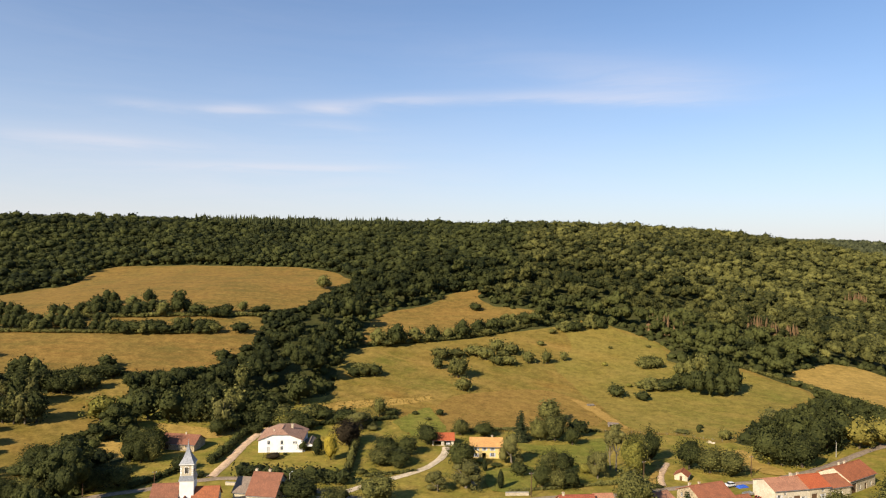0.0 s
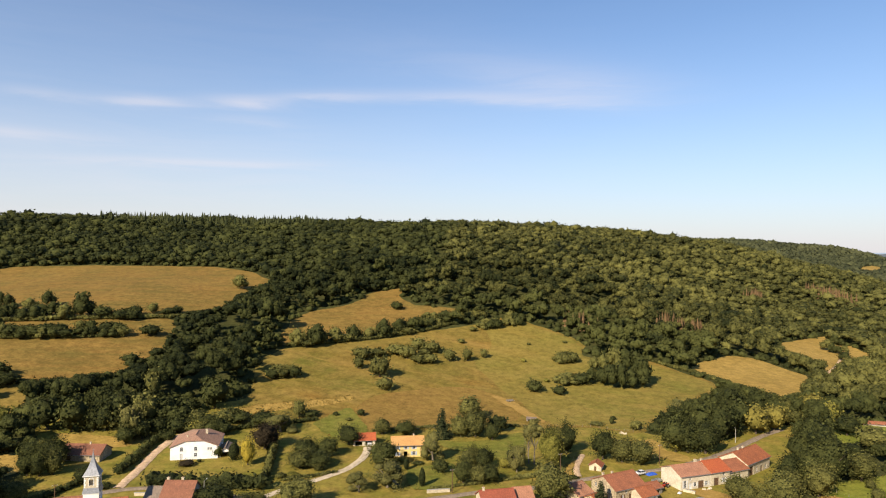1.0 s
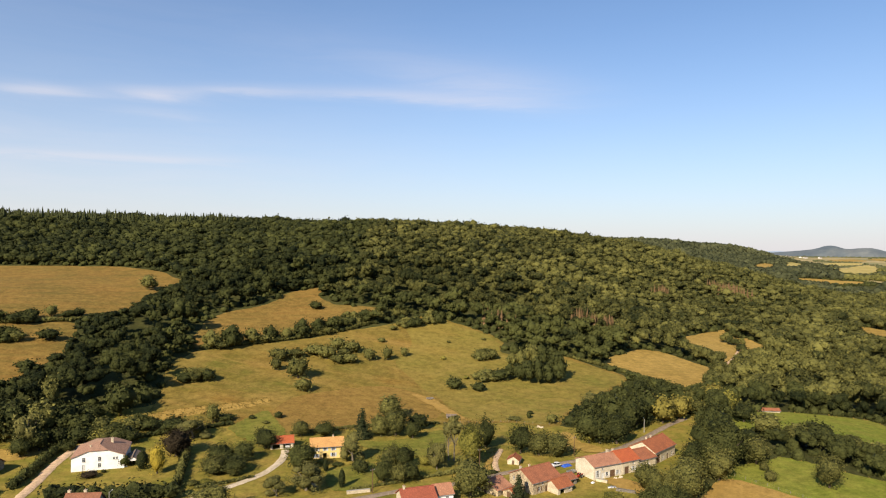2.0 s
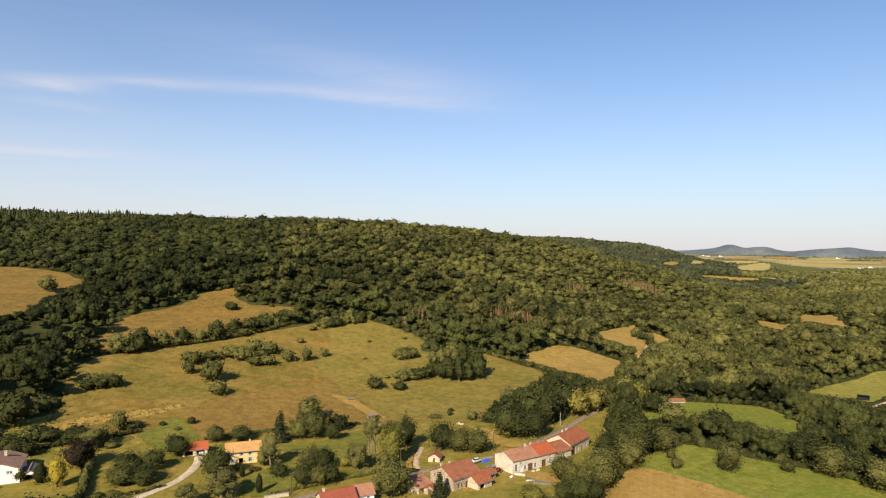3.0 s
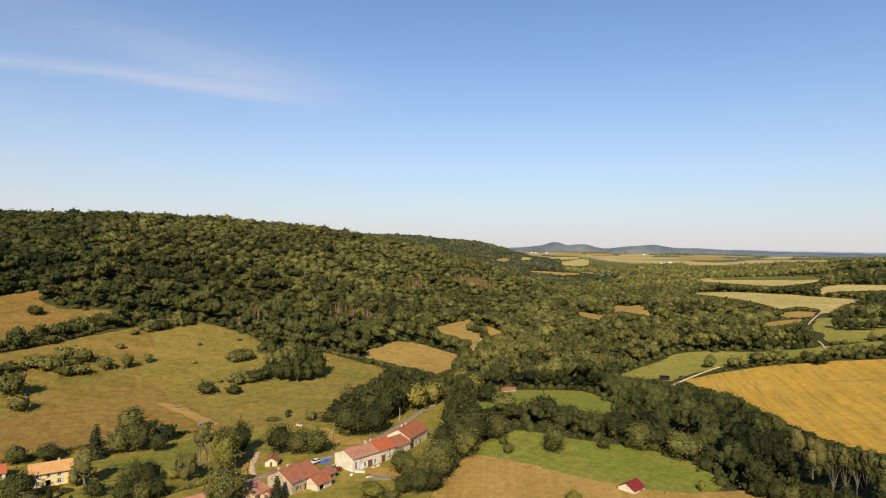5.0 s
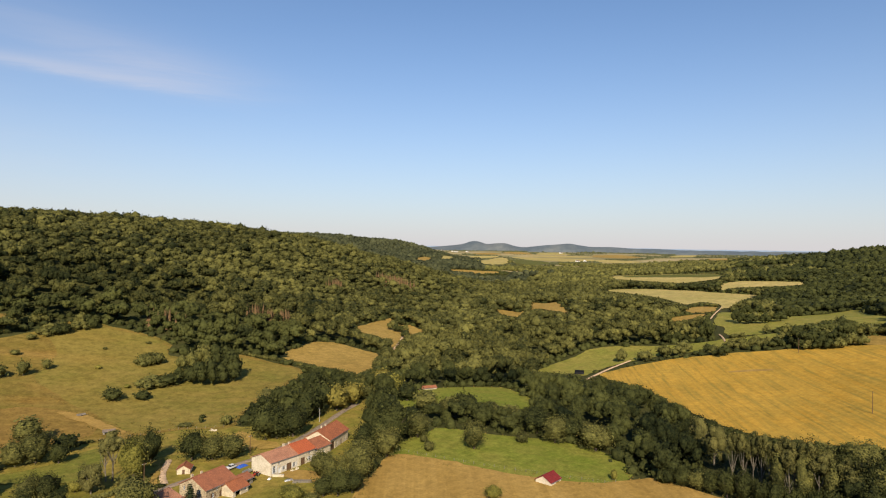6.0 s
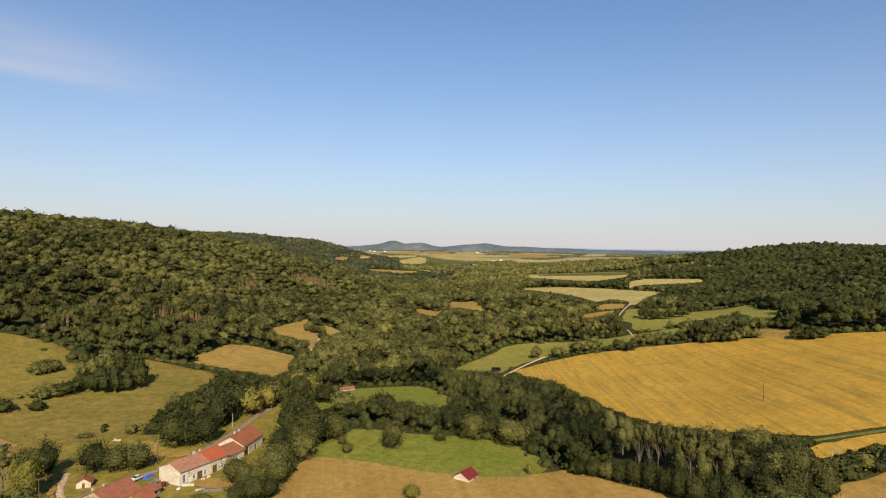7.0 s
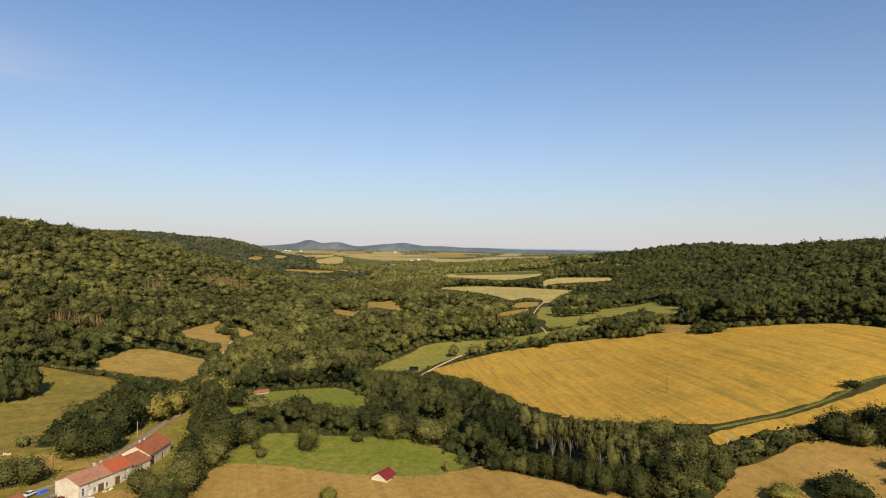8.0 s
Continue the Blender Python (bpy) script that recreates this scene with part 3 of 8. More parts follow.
def bough_template(seed, boughs, quads, leaf, core, flat):
    """A crown of about unit radius: a middle dome with boughs bulging out round it, each a small lumpy dome."""
    rng = np.random.default_rng(seed)
    pieces = []
    for k in range(boughs + 1):
        rad = 0.74 if k == 0 else rng.uniform(0.36, 0.54)
        a, z = k * 2.4 + rng.uniform(-0.6, 0.6), rng.uniform(-0.35, 0.62)
        reach = (1.0 - rad) * math.sqrt(1 - z * z) * rng.uniform(0.9, 1.25)
        c = (0, 0, 0.18) if k == 0 else (reach * math.cos(a), reach * math.sin(a), z * 0.8 * flat)
        v, f = dome_template(seed * 31 + k, quads if k else int(quads * 1.5), leaf / rad, core, flat, 0.6, 0.36, 0.2)
        pieces.append((v * rad + c, f))
    return merge(pieces)


def spruce_template(seed, tiers=5):
    """A narrow cone of ragged whorls, unit height."""
    rng = np.random.default_rng(seed)
    vs, fs, n = [], [], 0
    for k in range(tiers):
        z0, z1 = k / tiers * 0.9, (k + 1.9) / tiers * 0.9 if k < tiers - 1 else 1.0
        r = 0.24 * (1 - k / tiers) + 0.02
        sides = 8
        a = np.arange(sides) / sides * 2 * np.pi + rng.uniform(0, 1)
        rr = r * rng.uniform(0.7, 1.15, sides)
        vs.append(np.c_[rr * np.cos(a), rr * np.sin(a), z0 + rng.normal(0, 0.015, sides)])
        vs.append(np.array([[0, 0, min(z1, 1.0)]]))
        i = np.arange(sides)
        fs.append(np.stack([n + i, n + (i + 1) % sides, np.full(sides, n + sides)], -1))
        n += sides + 1
    return np.concatenate(vs), np.concatenate(fs)


def plant(name, label, material, places, templates, seed):
    """One wood: places are rows of x, y, width, height, foot, tint (foot: height of the crown's centre over the ground)."""
    rng = np.random.default_rng(seed)
    vs, fs, ts, n = [], [], [], 0
    kind = rng.integers(0, len(templates), len(places))
    for k, (tv, tf) in enumerate(templates):
        p = places[kind == k]
        if not len(p):
            continue
        a = rng.uniform(0, 2 * np.pi, len(p))
        c, s = np.cos(a)[:, None], np.sin(a)[:, None]
        x = (tv[None, :, 0] * c - tv[None, :, 1] * s) * p[:, 2:3] + p[:, 0:1]
        y = (tv[None, :, 0] * s + tv[None, :, 1] * c) * p[:, 2:3] + p[:, 1:2]
        z = tv[None, :, 2] * p[:, 3:4] + (ground_z(p[:, 0], p[:, 1]) + p[:, 4])[:, None]
        m, l = len(p), len(tv)
        vs.append(np.stack([x, y, z], -1).reshape(-1, 3))
        fs.append((tf[None] + (np.arange(m) * l)[:, None, None] + n).reshape(-1, 3))
        ts.append(np.repeat(p[:, 5], l))
        n += m * l
    me = mesh_of(name, np.concatenate(vs), np.concatenate(fs), [material], True, np.concatenate(ts))
    return tagged(new(name, me), label, "forest", kind="stuff")


def jittered(x0, x1, y0, y1, step, seed, jitter=0.36):
    rng = np.random.default_rng(seed)
    x, y = np.meshgrid(np.arange(x0, x1, float(step)), np.arange(y0, y1, step * 0.87))
    x[1::2] += step / 2
    x = x + rng.normal(0, jitter * step * 0.6, x.shape)
    y = y + rng.normal(0, jitter * step * 0.6, y.shape)
    return x.ravel(), y.ravel()


def clear_of_fields(x, y, margin):
    keep = np.ones(len(x), bool)
    for poly in FIELDS + CLEARINGS:
        keep &= ~inside(x, y, poly)
        if margin:
            lo, hi = poly.min(0) - margin, poly.max(0) + margin
            near = keep & (x > lo[0]) & (x < hi[0]) & (y > lo[1]) & (y < hi[1])
            k = np.where(near)[0]
            keep[k[edge_distance(x[k], y[k], poly) < margin]] = False
    return keep


def lumpy(x, y, scale, seed):
    return np.array([noise.noise(Vector((a * scale, b * scale, seed))) for a, b in zip(x, y)])


def sightline_limit(x, y):
    """Tree heights cut to fit the camera's view: the most that keeps fields visible."""
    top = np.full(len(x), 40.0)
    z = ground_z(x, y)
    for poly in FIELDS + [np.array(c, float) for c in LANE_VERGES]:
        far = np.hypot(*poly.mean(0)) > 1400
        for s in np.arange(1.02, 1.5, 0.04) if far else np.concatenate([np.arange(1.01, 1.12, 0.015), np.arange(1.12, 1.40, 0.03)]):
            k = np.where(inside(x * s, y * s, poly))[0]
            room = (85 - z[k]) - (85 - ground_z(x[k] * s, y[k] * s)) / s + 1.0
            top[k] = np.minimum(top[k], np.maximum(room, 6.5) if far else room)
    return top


CLEARINGS = [rounded(c, 1) for c in VILLAGE_GREENS + [OPEN_BELT]] + [np.array(c, float) for c in LANE_VERGES]
CLOSE_CROWNS = [bough_template(s + 60, 7, 88, 0.060, BALL20, 1.05) for s in range(10)]
NEAR_CROWNS = [bough_template(s + 5, 4, 32, 0.098, BALL20, 0.95) for s in range(10)]
FAR_CROWNS = [dome_template(s + 20, 31, 0.185) for s in range(12)]
HEDGE_CROWNS = [dome_template(s + 80, 66, 0.150, BALL20, 0.95, 0.6, 0.40, 0.20) for s in range(8)]
TINY_CROWNS = [dome_template(s + 40, 9, 0.26, BALL20, 0.75, 0.35) for s in range(8)]
SPRUCES = [spruce_template(s) for s in range(4)]


def wood(name, label, step, r0, r1, b0, b1, templates, seed, material="oak", margin=0.5, thin=None, size=(0.28, 0.60), foot=(5.5, 11.0), tone=0.45, rim=0, tall=(0.8, 1.4), vary=0.12):
    """A wood between two distances and two bearings from the camera's ground point, wherever no field lies."""
    lim = r1 + 20
    x, y = jittered(-lim, lim, -lim, lim, step, seed)
    r, b = np.hypot(x, y), np.degrees(np.arctan2(x, y)) + 7.0 * lumpy(x, y, 0.009, 4.0) + 3.0 * lumpy(x, y, 0.03, 6.0)
    k = (r > r0) & (r < r1) & (b > b0) & (b < b1)
    x, y = x[k], y[k]
    k = clear_of_fields(x, y, margin)
    x, y = x[k], y[k]
    if rim:
        k = ~clear_of_fields(x, y, rim)
        x, y = x[k], y[k]
    if thin is not None:
        k = lumpy(x, y, thin[0], seed) > thin[1]
        x, y = x[k], y[k]
    rng = np.random.default_rng(seed + 1)
    if not rim:
        k = rng.random(len(x)) > 0.04
        x, y = x[k], y[k]
    n = len(x)
    w = step * (size[0] + (size[1] - size[0]) * rng.beta(1.3, 1.7, n))
    w = w * np.where(rng.random(n) < 0.09, 1.32, 1.0)
    h = w * rng.uniform(*tall, n)
    up = (0.5 * rng.uniform(*foot, n) + 0.5 * (foot[0] + (foot[1] - foot[0]) * (w / step - size[0]) / (size[1] - size[0]))) * (1 + 0.35 * lumpy(x, y, 0.02, 5.0))
    # trees are lowered here so the camera sees the clearings behind them
    limit = sightline_limit(x, y) if r1 < 700 else np.maximum(sightline_limit(x, y), 2.2)
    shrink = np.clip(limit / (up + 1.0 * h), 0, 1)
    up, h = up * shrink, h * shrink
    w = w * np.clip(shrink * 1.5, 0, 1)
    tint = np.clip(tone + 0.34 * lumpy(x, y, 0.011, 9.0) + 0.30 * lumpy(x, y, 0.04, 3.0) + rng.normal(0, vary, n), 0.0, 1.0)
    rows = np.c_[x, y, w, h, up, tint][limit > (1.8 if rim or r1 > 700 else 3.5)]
    return plant(name, label, LEAVES[material], rows, templates, seed)


wood("riverside_wood", "dense leafy trees along the valley meadows", 11.2, 150, 400, -4, 94, CLOSE_CROWNS, 11, "dark", margin=1.5, size=(0.33, 0.54), foot=(3.5, 9.5), tone=0.52, tall=(0.9, 1.6), vary=0.22)
wood("mixed_woodland", "dense mixed broadleaf woodland with rounded crowns in summer leaf", 10.6, 400, 640, 30, 67, NEAR_CROWNS, 19, margin=1.0, size=(0.42, 0.64), foot=(4.5, 11.5), tone=0.35, vary=0.16)
wood("mixed_woodland", "dense mixed broadleaf woodland with rounded crowns climbing the slope", 10.6, 540, 640, 6, 30, NEAR_CROWNS, 49, margin=1.0, size=(0.42, 0.64), foot=(4.5, 11.5), tone=0.35, vary=0.16)
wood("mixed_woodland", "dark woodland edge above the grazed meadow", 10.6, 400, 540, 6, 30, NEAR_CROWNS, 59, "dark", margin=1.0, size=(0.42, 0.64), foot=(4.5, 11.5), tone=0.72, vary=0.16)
# western woods: their shaded look is put into darker leaves and low tone
wood("shadow_woodland", "broadleaf woodland above the hay clearing, leaves darkened for shade", 10.6, 400, 640, -4, 6, NEAR_CROWNS, 39, "dark", margin=1.0, size=(0.40, 0.62), foot=(4.0, 12.5), tone=0.46, vary=0.16)
wood("shady_woodland", "tall broadleaf woodland behind the village, leaves darkened for shade", 11.4, 225, 400, -42, -4, CLOSE_CROWNS, 16, "dark", size=(0.36, 0.58), foot=(6.0, 13.0), tone=0.16, vary=0.18)
wood("shady_woodland", "tall broadleaf woodland climbing between the fields, leaves darkened for shade", 11.4, 400, 600, -42, -4, NEAR_CROWNS, 56, "dark", size=(0.36, 0.58), foot=(6.0, 13.0), tone=0.16, vary=0.18)
wood("undergrowth", "low dark undergrowth along the wood edges", 7.5, 150, 420, -45, 102, FAR_CROWNS, 15, "dark", 0.3, None, (0.36, 0.6), (0.5, 2.2), 0.5, rim=15)
wood("hillside_forest", "olive green broadleaf forest covering the long hillside", 10.2, 640, 1150, 6, 22, FAR_CROWNS, 12, size=(0.44, 0.70), tall=(0.65, 1.05), foot=(3.5, 9.0), tone=0.40, vary=0.15)
wood("valley_forest", "olive green broadleaf forest filling the valley and its slopes", 10.2, 640, 1260, 22, 67, FAR_CROWNS, 22, size=(0.44, 0.70), tall=(0.65, 1.05), foot=(3.5, 9.0), tone=0.50)
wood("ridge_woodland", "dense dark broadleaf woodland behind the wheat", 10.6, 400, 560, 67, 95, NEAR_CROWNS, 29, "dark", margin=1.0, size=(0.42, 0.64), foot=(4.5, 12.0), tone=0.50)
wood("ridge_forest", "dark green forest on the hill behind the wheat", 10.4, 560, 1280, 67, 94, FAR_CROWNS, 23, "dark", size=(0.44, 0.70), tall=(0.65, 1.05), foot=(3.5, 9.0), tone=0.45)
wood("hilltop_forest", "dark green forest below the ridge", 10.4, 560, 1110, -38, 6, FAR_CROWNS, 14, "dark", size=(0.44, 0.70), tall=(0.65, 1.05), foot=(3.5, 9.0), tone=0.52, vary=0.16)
wood("scrub", "low scrub round the far clearings", 8.0, 420, 1600, -45, 95, TINY_CROWNS, 25, "dark", 0.3, None, (0.36, 0.6), (0.5, 2.0), 0.5, rim=20)
wood("next_ridge_forest", "dark forest on the slopes of the next ridge", 16.0, 1260, 2300, 22, 47, TINY_CROWNS, 33, "hazy", size=(0.44, 0.64), foot=(3, 6), tone=0.5)
wood("hilltop_woods", "dark woods on the hill beyond the wheat", 15.5, 1280, 2050, 69, 92, TINY_CROWNS, 37, "dark", size=(0.44, 0.64), foot=(3, 6), tone=0.48)
wood("far_forest", "far broadleaf woods on the valley floor", 13.5, 1260, 2300, 47, 69, TINY_CROWNS, 13, "oak", thin=(0.0045, -0.22), size=(0.44, 0.64), foot=(3, 6), tone=0.44)
wood("distant_woods", "dark woods on the next ridge", 16.0, 2300, 2750, 24, 43, TINY_CROWNS, 17, "hazy", size=(0.44, 0.64), foot=(3, 6), tone=0.5)
wood("tree_lines", "scattered tree lines on the distant plain", 16.0, 2000, 4200, 43, 80, TINY_CROWNS, 18, "hazy", thin=(0.0045, 0.17), size=(0.36, 0.55), foot=(0, 2), tone=0.65)


def stand(name, label, material, x, y, rx, ry, turn, count, low, high, seed, slim=1.0):
    """A stand of conifers in an oval."""
    rng = np.random.default_rng(seed)
    a, q = rng.uniform(0, 2 * np.pi, count), np.sqrt(rng.uniform(0, 1, count))
    u, v = rx * q * np.cos(a), ry * q * np.sin(a)
    c, s = math.cos(radians(turn)), math.sin(radians(turn))
    h = rng.uniform(low, high, count)
    rows = np.c_[x + u * c - v * s, y + u * s + v * c, h * rng.uniform(0.75, 1.1, count) * slim, h, np.zeros(count), rng.uniform(0.1, 0.9, count)]
    plant(name, label, LEAVES[material], rows, SPRUCES, seed)


# ---- the far rim: hills behind the plain, haze painted on as blue glow ----
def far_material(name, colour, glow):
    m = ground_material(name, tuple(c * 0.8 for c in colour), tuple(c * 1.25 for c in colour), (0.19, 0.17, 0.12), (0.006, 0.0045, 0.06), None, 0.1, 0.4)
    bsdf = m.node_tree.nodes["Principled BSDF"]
    # distance haze is put in as bluish emission, the hills are no lamps
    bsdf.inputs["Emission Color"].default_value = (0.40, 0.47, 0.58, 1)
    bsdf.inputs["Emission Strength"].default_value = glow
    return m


def far_ridge(name, label, radius, depth, b0, b1, base, bumps, colour, glow, seed):
    """A long rounded hill range: height along the bearing from soft bumps (bearing, half width, height)."""
    b = np.linspace(b0, b1, 160)
    top = np.full(len(b), float(base))
    for c, w, h in bumps:
        top = top + h * np.exp(-((b - c) / w) ** 2)
    top = top + np.array([3.0 * noise.noise(Vector((q * 1.1, seed, 0))) + 1.6 * noise.noise(Vector((q * 9.0, seed, 4))) for q in b])
    across = np.linspace(-1, 1, 13)
    bb, cc = np.meshgrid(np.radians(b), across, indexing="ij")
    r = radius + depth * cc
    z = 40 + (top[:, None] - 40) * np.cos(cc * math.pi / 2) ** 0.7
    v = np.stack([r * np.sin(bb), r * np.cos(bb), z], -1).reshape(-1, 3)
    i, j = np.meshgrid(np.arange(len(b) - 1), np.arange(12), indexing="ij")
    q = np.stack([i * 13 + j, i * 13 + j + 1, (i + 1) * 13 + j + 1, (i + 1) * 13 + j], -1).reshape(-1, 4)
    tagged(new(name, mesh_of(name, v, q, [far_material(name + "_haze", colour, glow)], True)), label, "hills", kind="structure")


far_ridge("backdrop", "horizon hills with haze painted as pale blue glow", 4850, 60, 34, 86, 84, [(40, 2, 3), (59, 3, 5), (66, 4, 1)], (0.09, 0.12, 0.16), 0.46, 2)
far_ridge("backdrop", "wooded hills beyond the plain, blue-green with painted haze glow", 4500, 160, 39, 80, 78, [(42.4, 1.0, 8), (45.0, 0.9, 30), (44.2, 1.3, 20), (47.2, 1.4, 34), (50.6, 1.2, 12), (53.0, 1.9, 34), (56.6, 1.6, 15), (60.0, 2.0, 7)], (0.050, 0.060, 0.056), 0.15, 5)
stand("spruce_plantation", "dark spruces standing above the ridge forest", "spruce", -225, 985, 160, 34, 8, 260, 15, 21, 31, 0.8)

for name, x, y, rx, ry, turn, n, seed in (("dead_stand", 254, 498, 20, 7, -20, 26, 41), ("dead_stand", 573, 738, 30, 8, -40, 34, 42), ("dead_stand", 168, 487, 14, 5, -30, 7, 43), ("dead_stand", 454, 712, 12, 8, 0, 14, 44)):
    stand(name, "stand of dead conifers with rusty brown needles", "dead", x, y, rx, ry, turn, 2 * n, 12, 18, seed, 0.55)

# ---- single trees ----
BARK = ground_material("bark", (0.09, 0.07, 0.05), (0.13, 0.10, 0.075), (0.05, 0.04, 0.03), (0.3, 1.5, 6.0), None, 0.4)
PALE_BARK = ground_material("pale_bark", (0.20, 0.165, 0.12), (0.26, 0.22, 0.165), (0.11, 0.09, 0.065), (0.3, 1.5, 6.0), None, 0.4)


def tube(points, radii, sides=7):
    """A tapered limb along points."""
    pts = np.asarray(points, float)
    vs, fs = [], []
    for i, (p, r) in enumerate(zip(pts, radii)):
        d = pts[min(i + 1, len(pts) - 1)] - pts[max(i - 1, 0)]
        d /= np.linalg.norm(d)
        u = np.cross(d, (0.3, 0.9, 0.1))
        u /= np.linalg.norm(u)
        w = np.cross(d, u)
        a = np.arange(sides) / sides * 2 * np.pi
        vs.append(p + r * (np.cos(a)[:, None] * u + np.sin(a)[:, None] * w))
    for i in range(len(pts) - 1):
        k = np.arange(sides)
        k2 = (k + 1) % sides
        fs.append(np.concatenate([np.stack([i * sides + k, i * sides + k2, (i + 1) * sides + k2], -1),
                                  np.stack([i * sides + k, (i + 1) * sides + k2, (i + 1) * sides + k], -1)]))
    return np.concatenate(vs), np.concatenate(fs)


PROTOTYPES = {}


def tree_prototype(kind, seed, fine):
    """One tree with trunk and crown at the origin, below the ground sheet until copied; returns it and its width and height."""
    rng = np.random.default_rng(seed)
    leaf, width, height, bare, lobes, quads, size, bark = {
        "oak": ("oak", 10, 12, 0.16, 20, 46, 0.50, BARK),
        "dark": ("dark", 10, 12, 0.10, 20, 46, 0.50, BARK),
        "light": ("light", 10, 12, 0.14, 20, 40, 0.48, BARK),
        "yellow": ("yellow", 10, 11, 0.16, 20, 40, 0.45, BARK),
        "copper": ("copper", 10, 11, 0.08, 18, 46, 0.50, BARK),
        "grey": ("grey", 9, 11, 0.10, 20, 40, 0.44, PALE_BARK),
        "tall": ("oak", 8, 16, 0.10, 24, 40, 0.50, BARK),
        "slim": ("oak", 5, 15, 0.12, 18, 30, 0.40, PALE_BARK),
        "birch": ("grey", 5, 15, 0.55, 16, 36, 0.42, PALE_BARK),
        "bush": ("oak", 6, 4, 0.0, 10, 40, 0.34, BARK),
        "dark_bush": ("dark", 6, 4, 0.0, 10, 40, 0.34, BARK),
        "pale_bush": ("light", 6, 4, 0.0, 10, 34, 0.32, BARK),
        "gold_bush": ("gold", 6, 5.5, 0.0, 12, 40, 0.32, BARK),
        "red_bush": ("copper", 6, 3.5, 0.0, 9, 40, 0.32, BARK),
        "cypress": ("dark", 3, 6, 0.0, 0, 0, 0.22, BARK),
        "spruce": ("spruce", 6, 14, 0.03, 0, 0, 0.75, BARK),
    }[kind]
    quads, size = (int(quads * 1.75), size * 0.48) if fine else (int(quads * 0.5), size * 0.9)
    bare *= {"birch": 1.0, "slim": 0.5}.get(kind, 0.12)
    names = {"cypress": "conifer", "spruce": "spruce_tree", "bush": "bush", "dark_bush": "bush", "pale_bush": "bush", "gold_bush": "bush", "red_bush": "bush"}
    root = new(names.get(kind, "tree"))
    z0 = bare * height
    pieces, tints = [], []
    if kind == "spruce":
        for k in range(13):
            f = k / 13
            z, r = z0 + f * (height - z0), width / 2 * (1 - f) ** 0.85 + 0.15
            n = int(14 + 80 * (1 - f))
            a = rng.uniform(0, 2 * np.pi, n)
            q = r * np.sqrt(rng.uniform(0.12, 1, n))
            c = np.c_[q * np.cos(a), q * np.sin(a), z + 0.9 - 0.75 * q * 0.6 + rng.normal(0, 0.15, n)]
            nn = np.c_[0.5 * np.cos(a), 0.5 * np.sin(a), np.full(n, 0.9)]
            pieces.append(leaf_quads(c, nn, size, rng, 0.35))
            tints.append(np.full(n * 4, 0.25 + 0.3 * rng.random()))
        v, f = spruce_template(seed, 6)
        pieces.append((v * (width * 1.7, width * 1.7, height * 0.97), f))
        # inner cone tinted dark to stand for shade inside the crown
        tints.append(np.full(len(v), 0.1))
    elif kind == "cypress":
        n = 620
        z = rng.uniform(0.02, 0.99, n)
        a = rng.uniform(0, 2 * np.pi, n)
        r = width / 2 * np.sin(np.clip(np.pi * (z * 0.78 + 0.2), 0, np.pi)) ** 0.8 * rng.uniform(0.9, 1.03, n)
        c = np.c_[r * np.cos(a), r * np.sin(a), z * height]
        pieces.append(leaf_quads(c, np.c_[np.cos(a), np.sin(a), np.full(n, 0.4)], size, rng, 0.45))
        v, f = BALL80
        # core ball gets a darker tint, painted shade behind the outer leaves
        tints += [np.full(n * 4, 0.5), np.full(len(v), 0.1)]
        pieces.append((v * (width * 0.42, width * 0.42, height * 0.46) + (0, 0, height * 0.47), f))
    else:
        hc = (height - z0) / 2
        if leaf == "grey":
            # open crowns: separate boughs, smaller towards the outside
            for k in range(lobes):
                if k < 4:
                    p = rng.normal(0, 0.25, 3)
                else:
                    a, pz = rng.uniform(0, 2 * np.pi), rng.uniform(-0.78, 0.74)
                    reach = 0.70 * math.sqrt(1 - max(pz, -0.2) ** 2) * rng.uniform(0.72, 1.0)
                    p = np.array([reach * math.cos(a), reach * math.sin(a), pz])
                rad = rng.uniform(0.27, 0.42) if k >= 4 else 0.5
                s = np.array([width / 2 * rad, width / 2 * rad, hc * rad * 0.95])
                c0 = p * (width / 2, width / 2, hc) + (0, 0, z0 + hc)
                v, f = BALL80 if fine else BALL20
                tint = np.clip(0.52 + rng.normal(0, 0.16), 0, 1)
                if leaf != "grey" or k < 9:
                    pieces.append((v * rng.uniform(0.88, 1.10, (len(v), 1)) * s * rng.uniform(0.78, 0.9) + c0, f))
                    # bough cores tinted darker, inner shade put into their colour
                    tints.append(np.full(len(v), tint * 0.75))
                q = rng.normal(0, 1, (quads, 3))
                q[:, 2] += 0.25
                q += p * 0.8
                q /= np.linalg.norm(q, axis=1)[:, None]
                c = q * s * rng.uniform(0.82, 1.12, quads)[:, None] + c0
                pieces.append(leaf_quads(c, q, size, rng, 0.36))
                tints.append(np.repeat(np.clip(tint + rng.normal(0, 0.12, quads), 0, 1), 4))
        else:
            # closed crowns: one lumpy body with boughs swelling out of it, leaf clumps all over
            off = Vector((seed * 3.7, 5.0, 1.3))

            def swell(points):
                return np.array([0.92 + 0.34 * noise.noise(Vector(p) * 1.25 + off) + 0.40 * noise.noise(Vector(p) * 2.7 + off)
                                 + 0.30 * noise.noise(Vector(p) * 5.5 + off) for p in points])

            half = np.array([width / 2, width / 2, hc])
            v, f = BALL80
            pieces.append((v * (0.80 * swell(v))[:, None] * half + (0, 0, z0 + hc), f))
            # body tinted darker than its leaf clumps to paint depth shade
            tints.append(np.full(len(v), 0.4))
            n = quads * lobes
            q = rng.normal(0, 1, (n, 3))
            q[:, 2] += 0.2
            q /= np.linalg.norm(q, axis=1)[:, None]
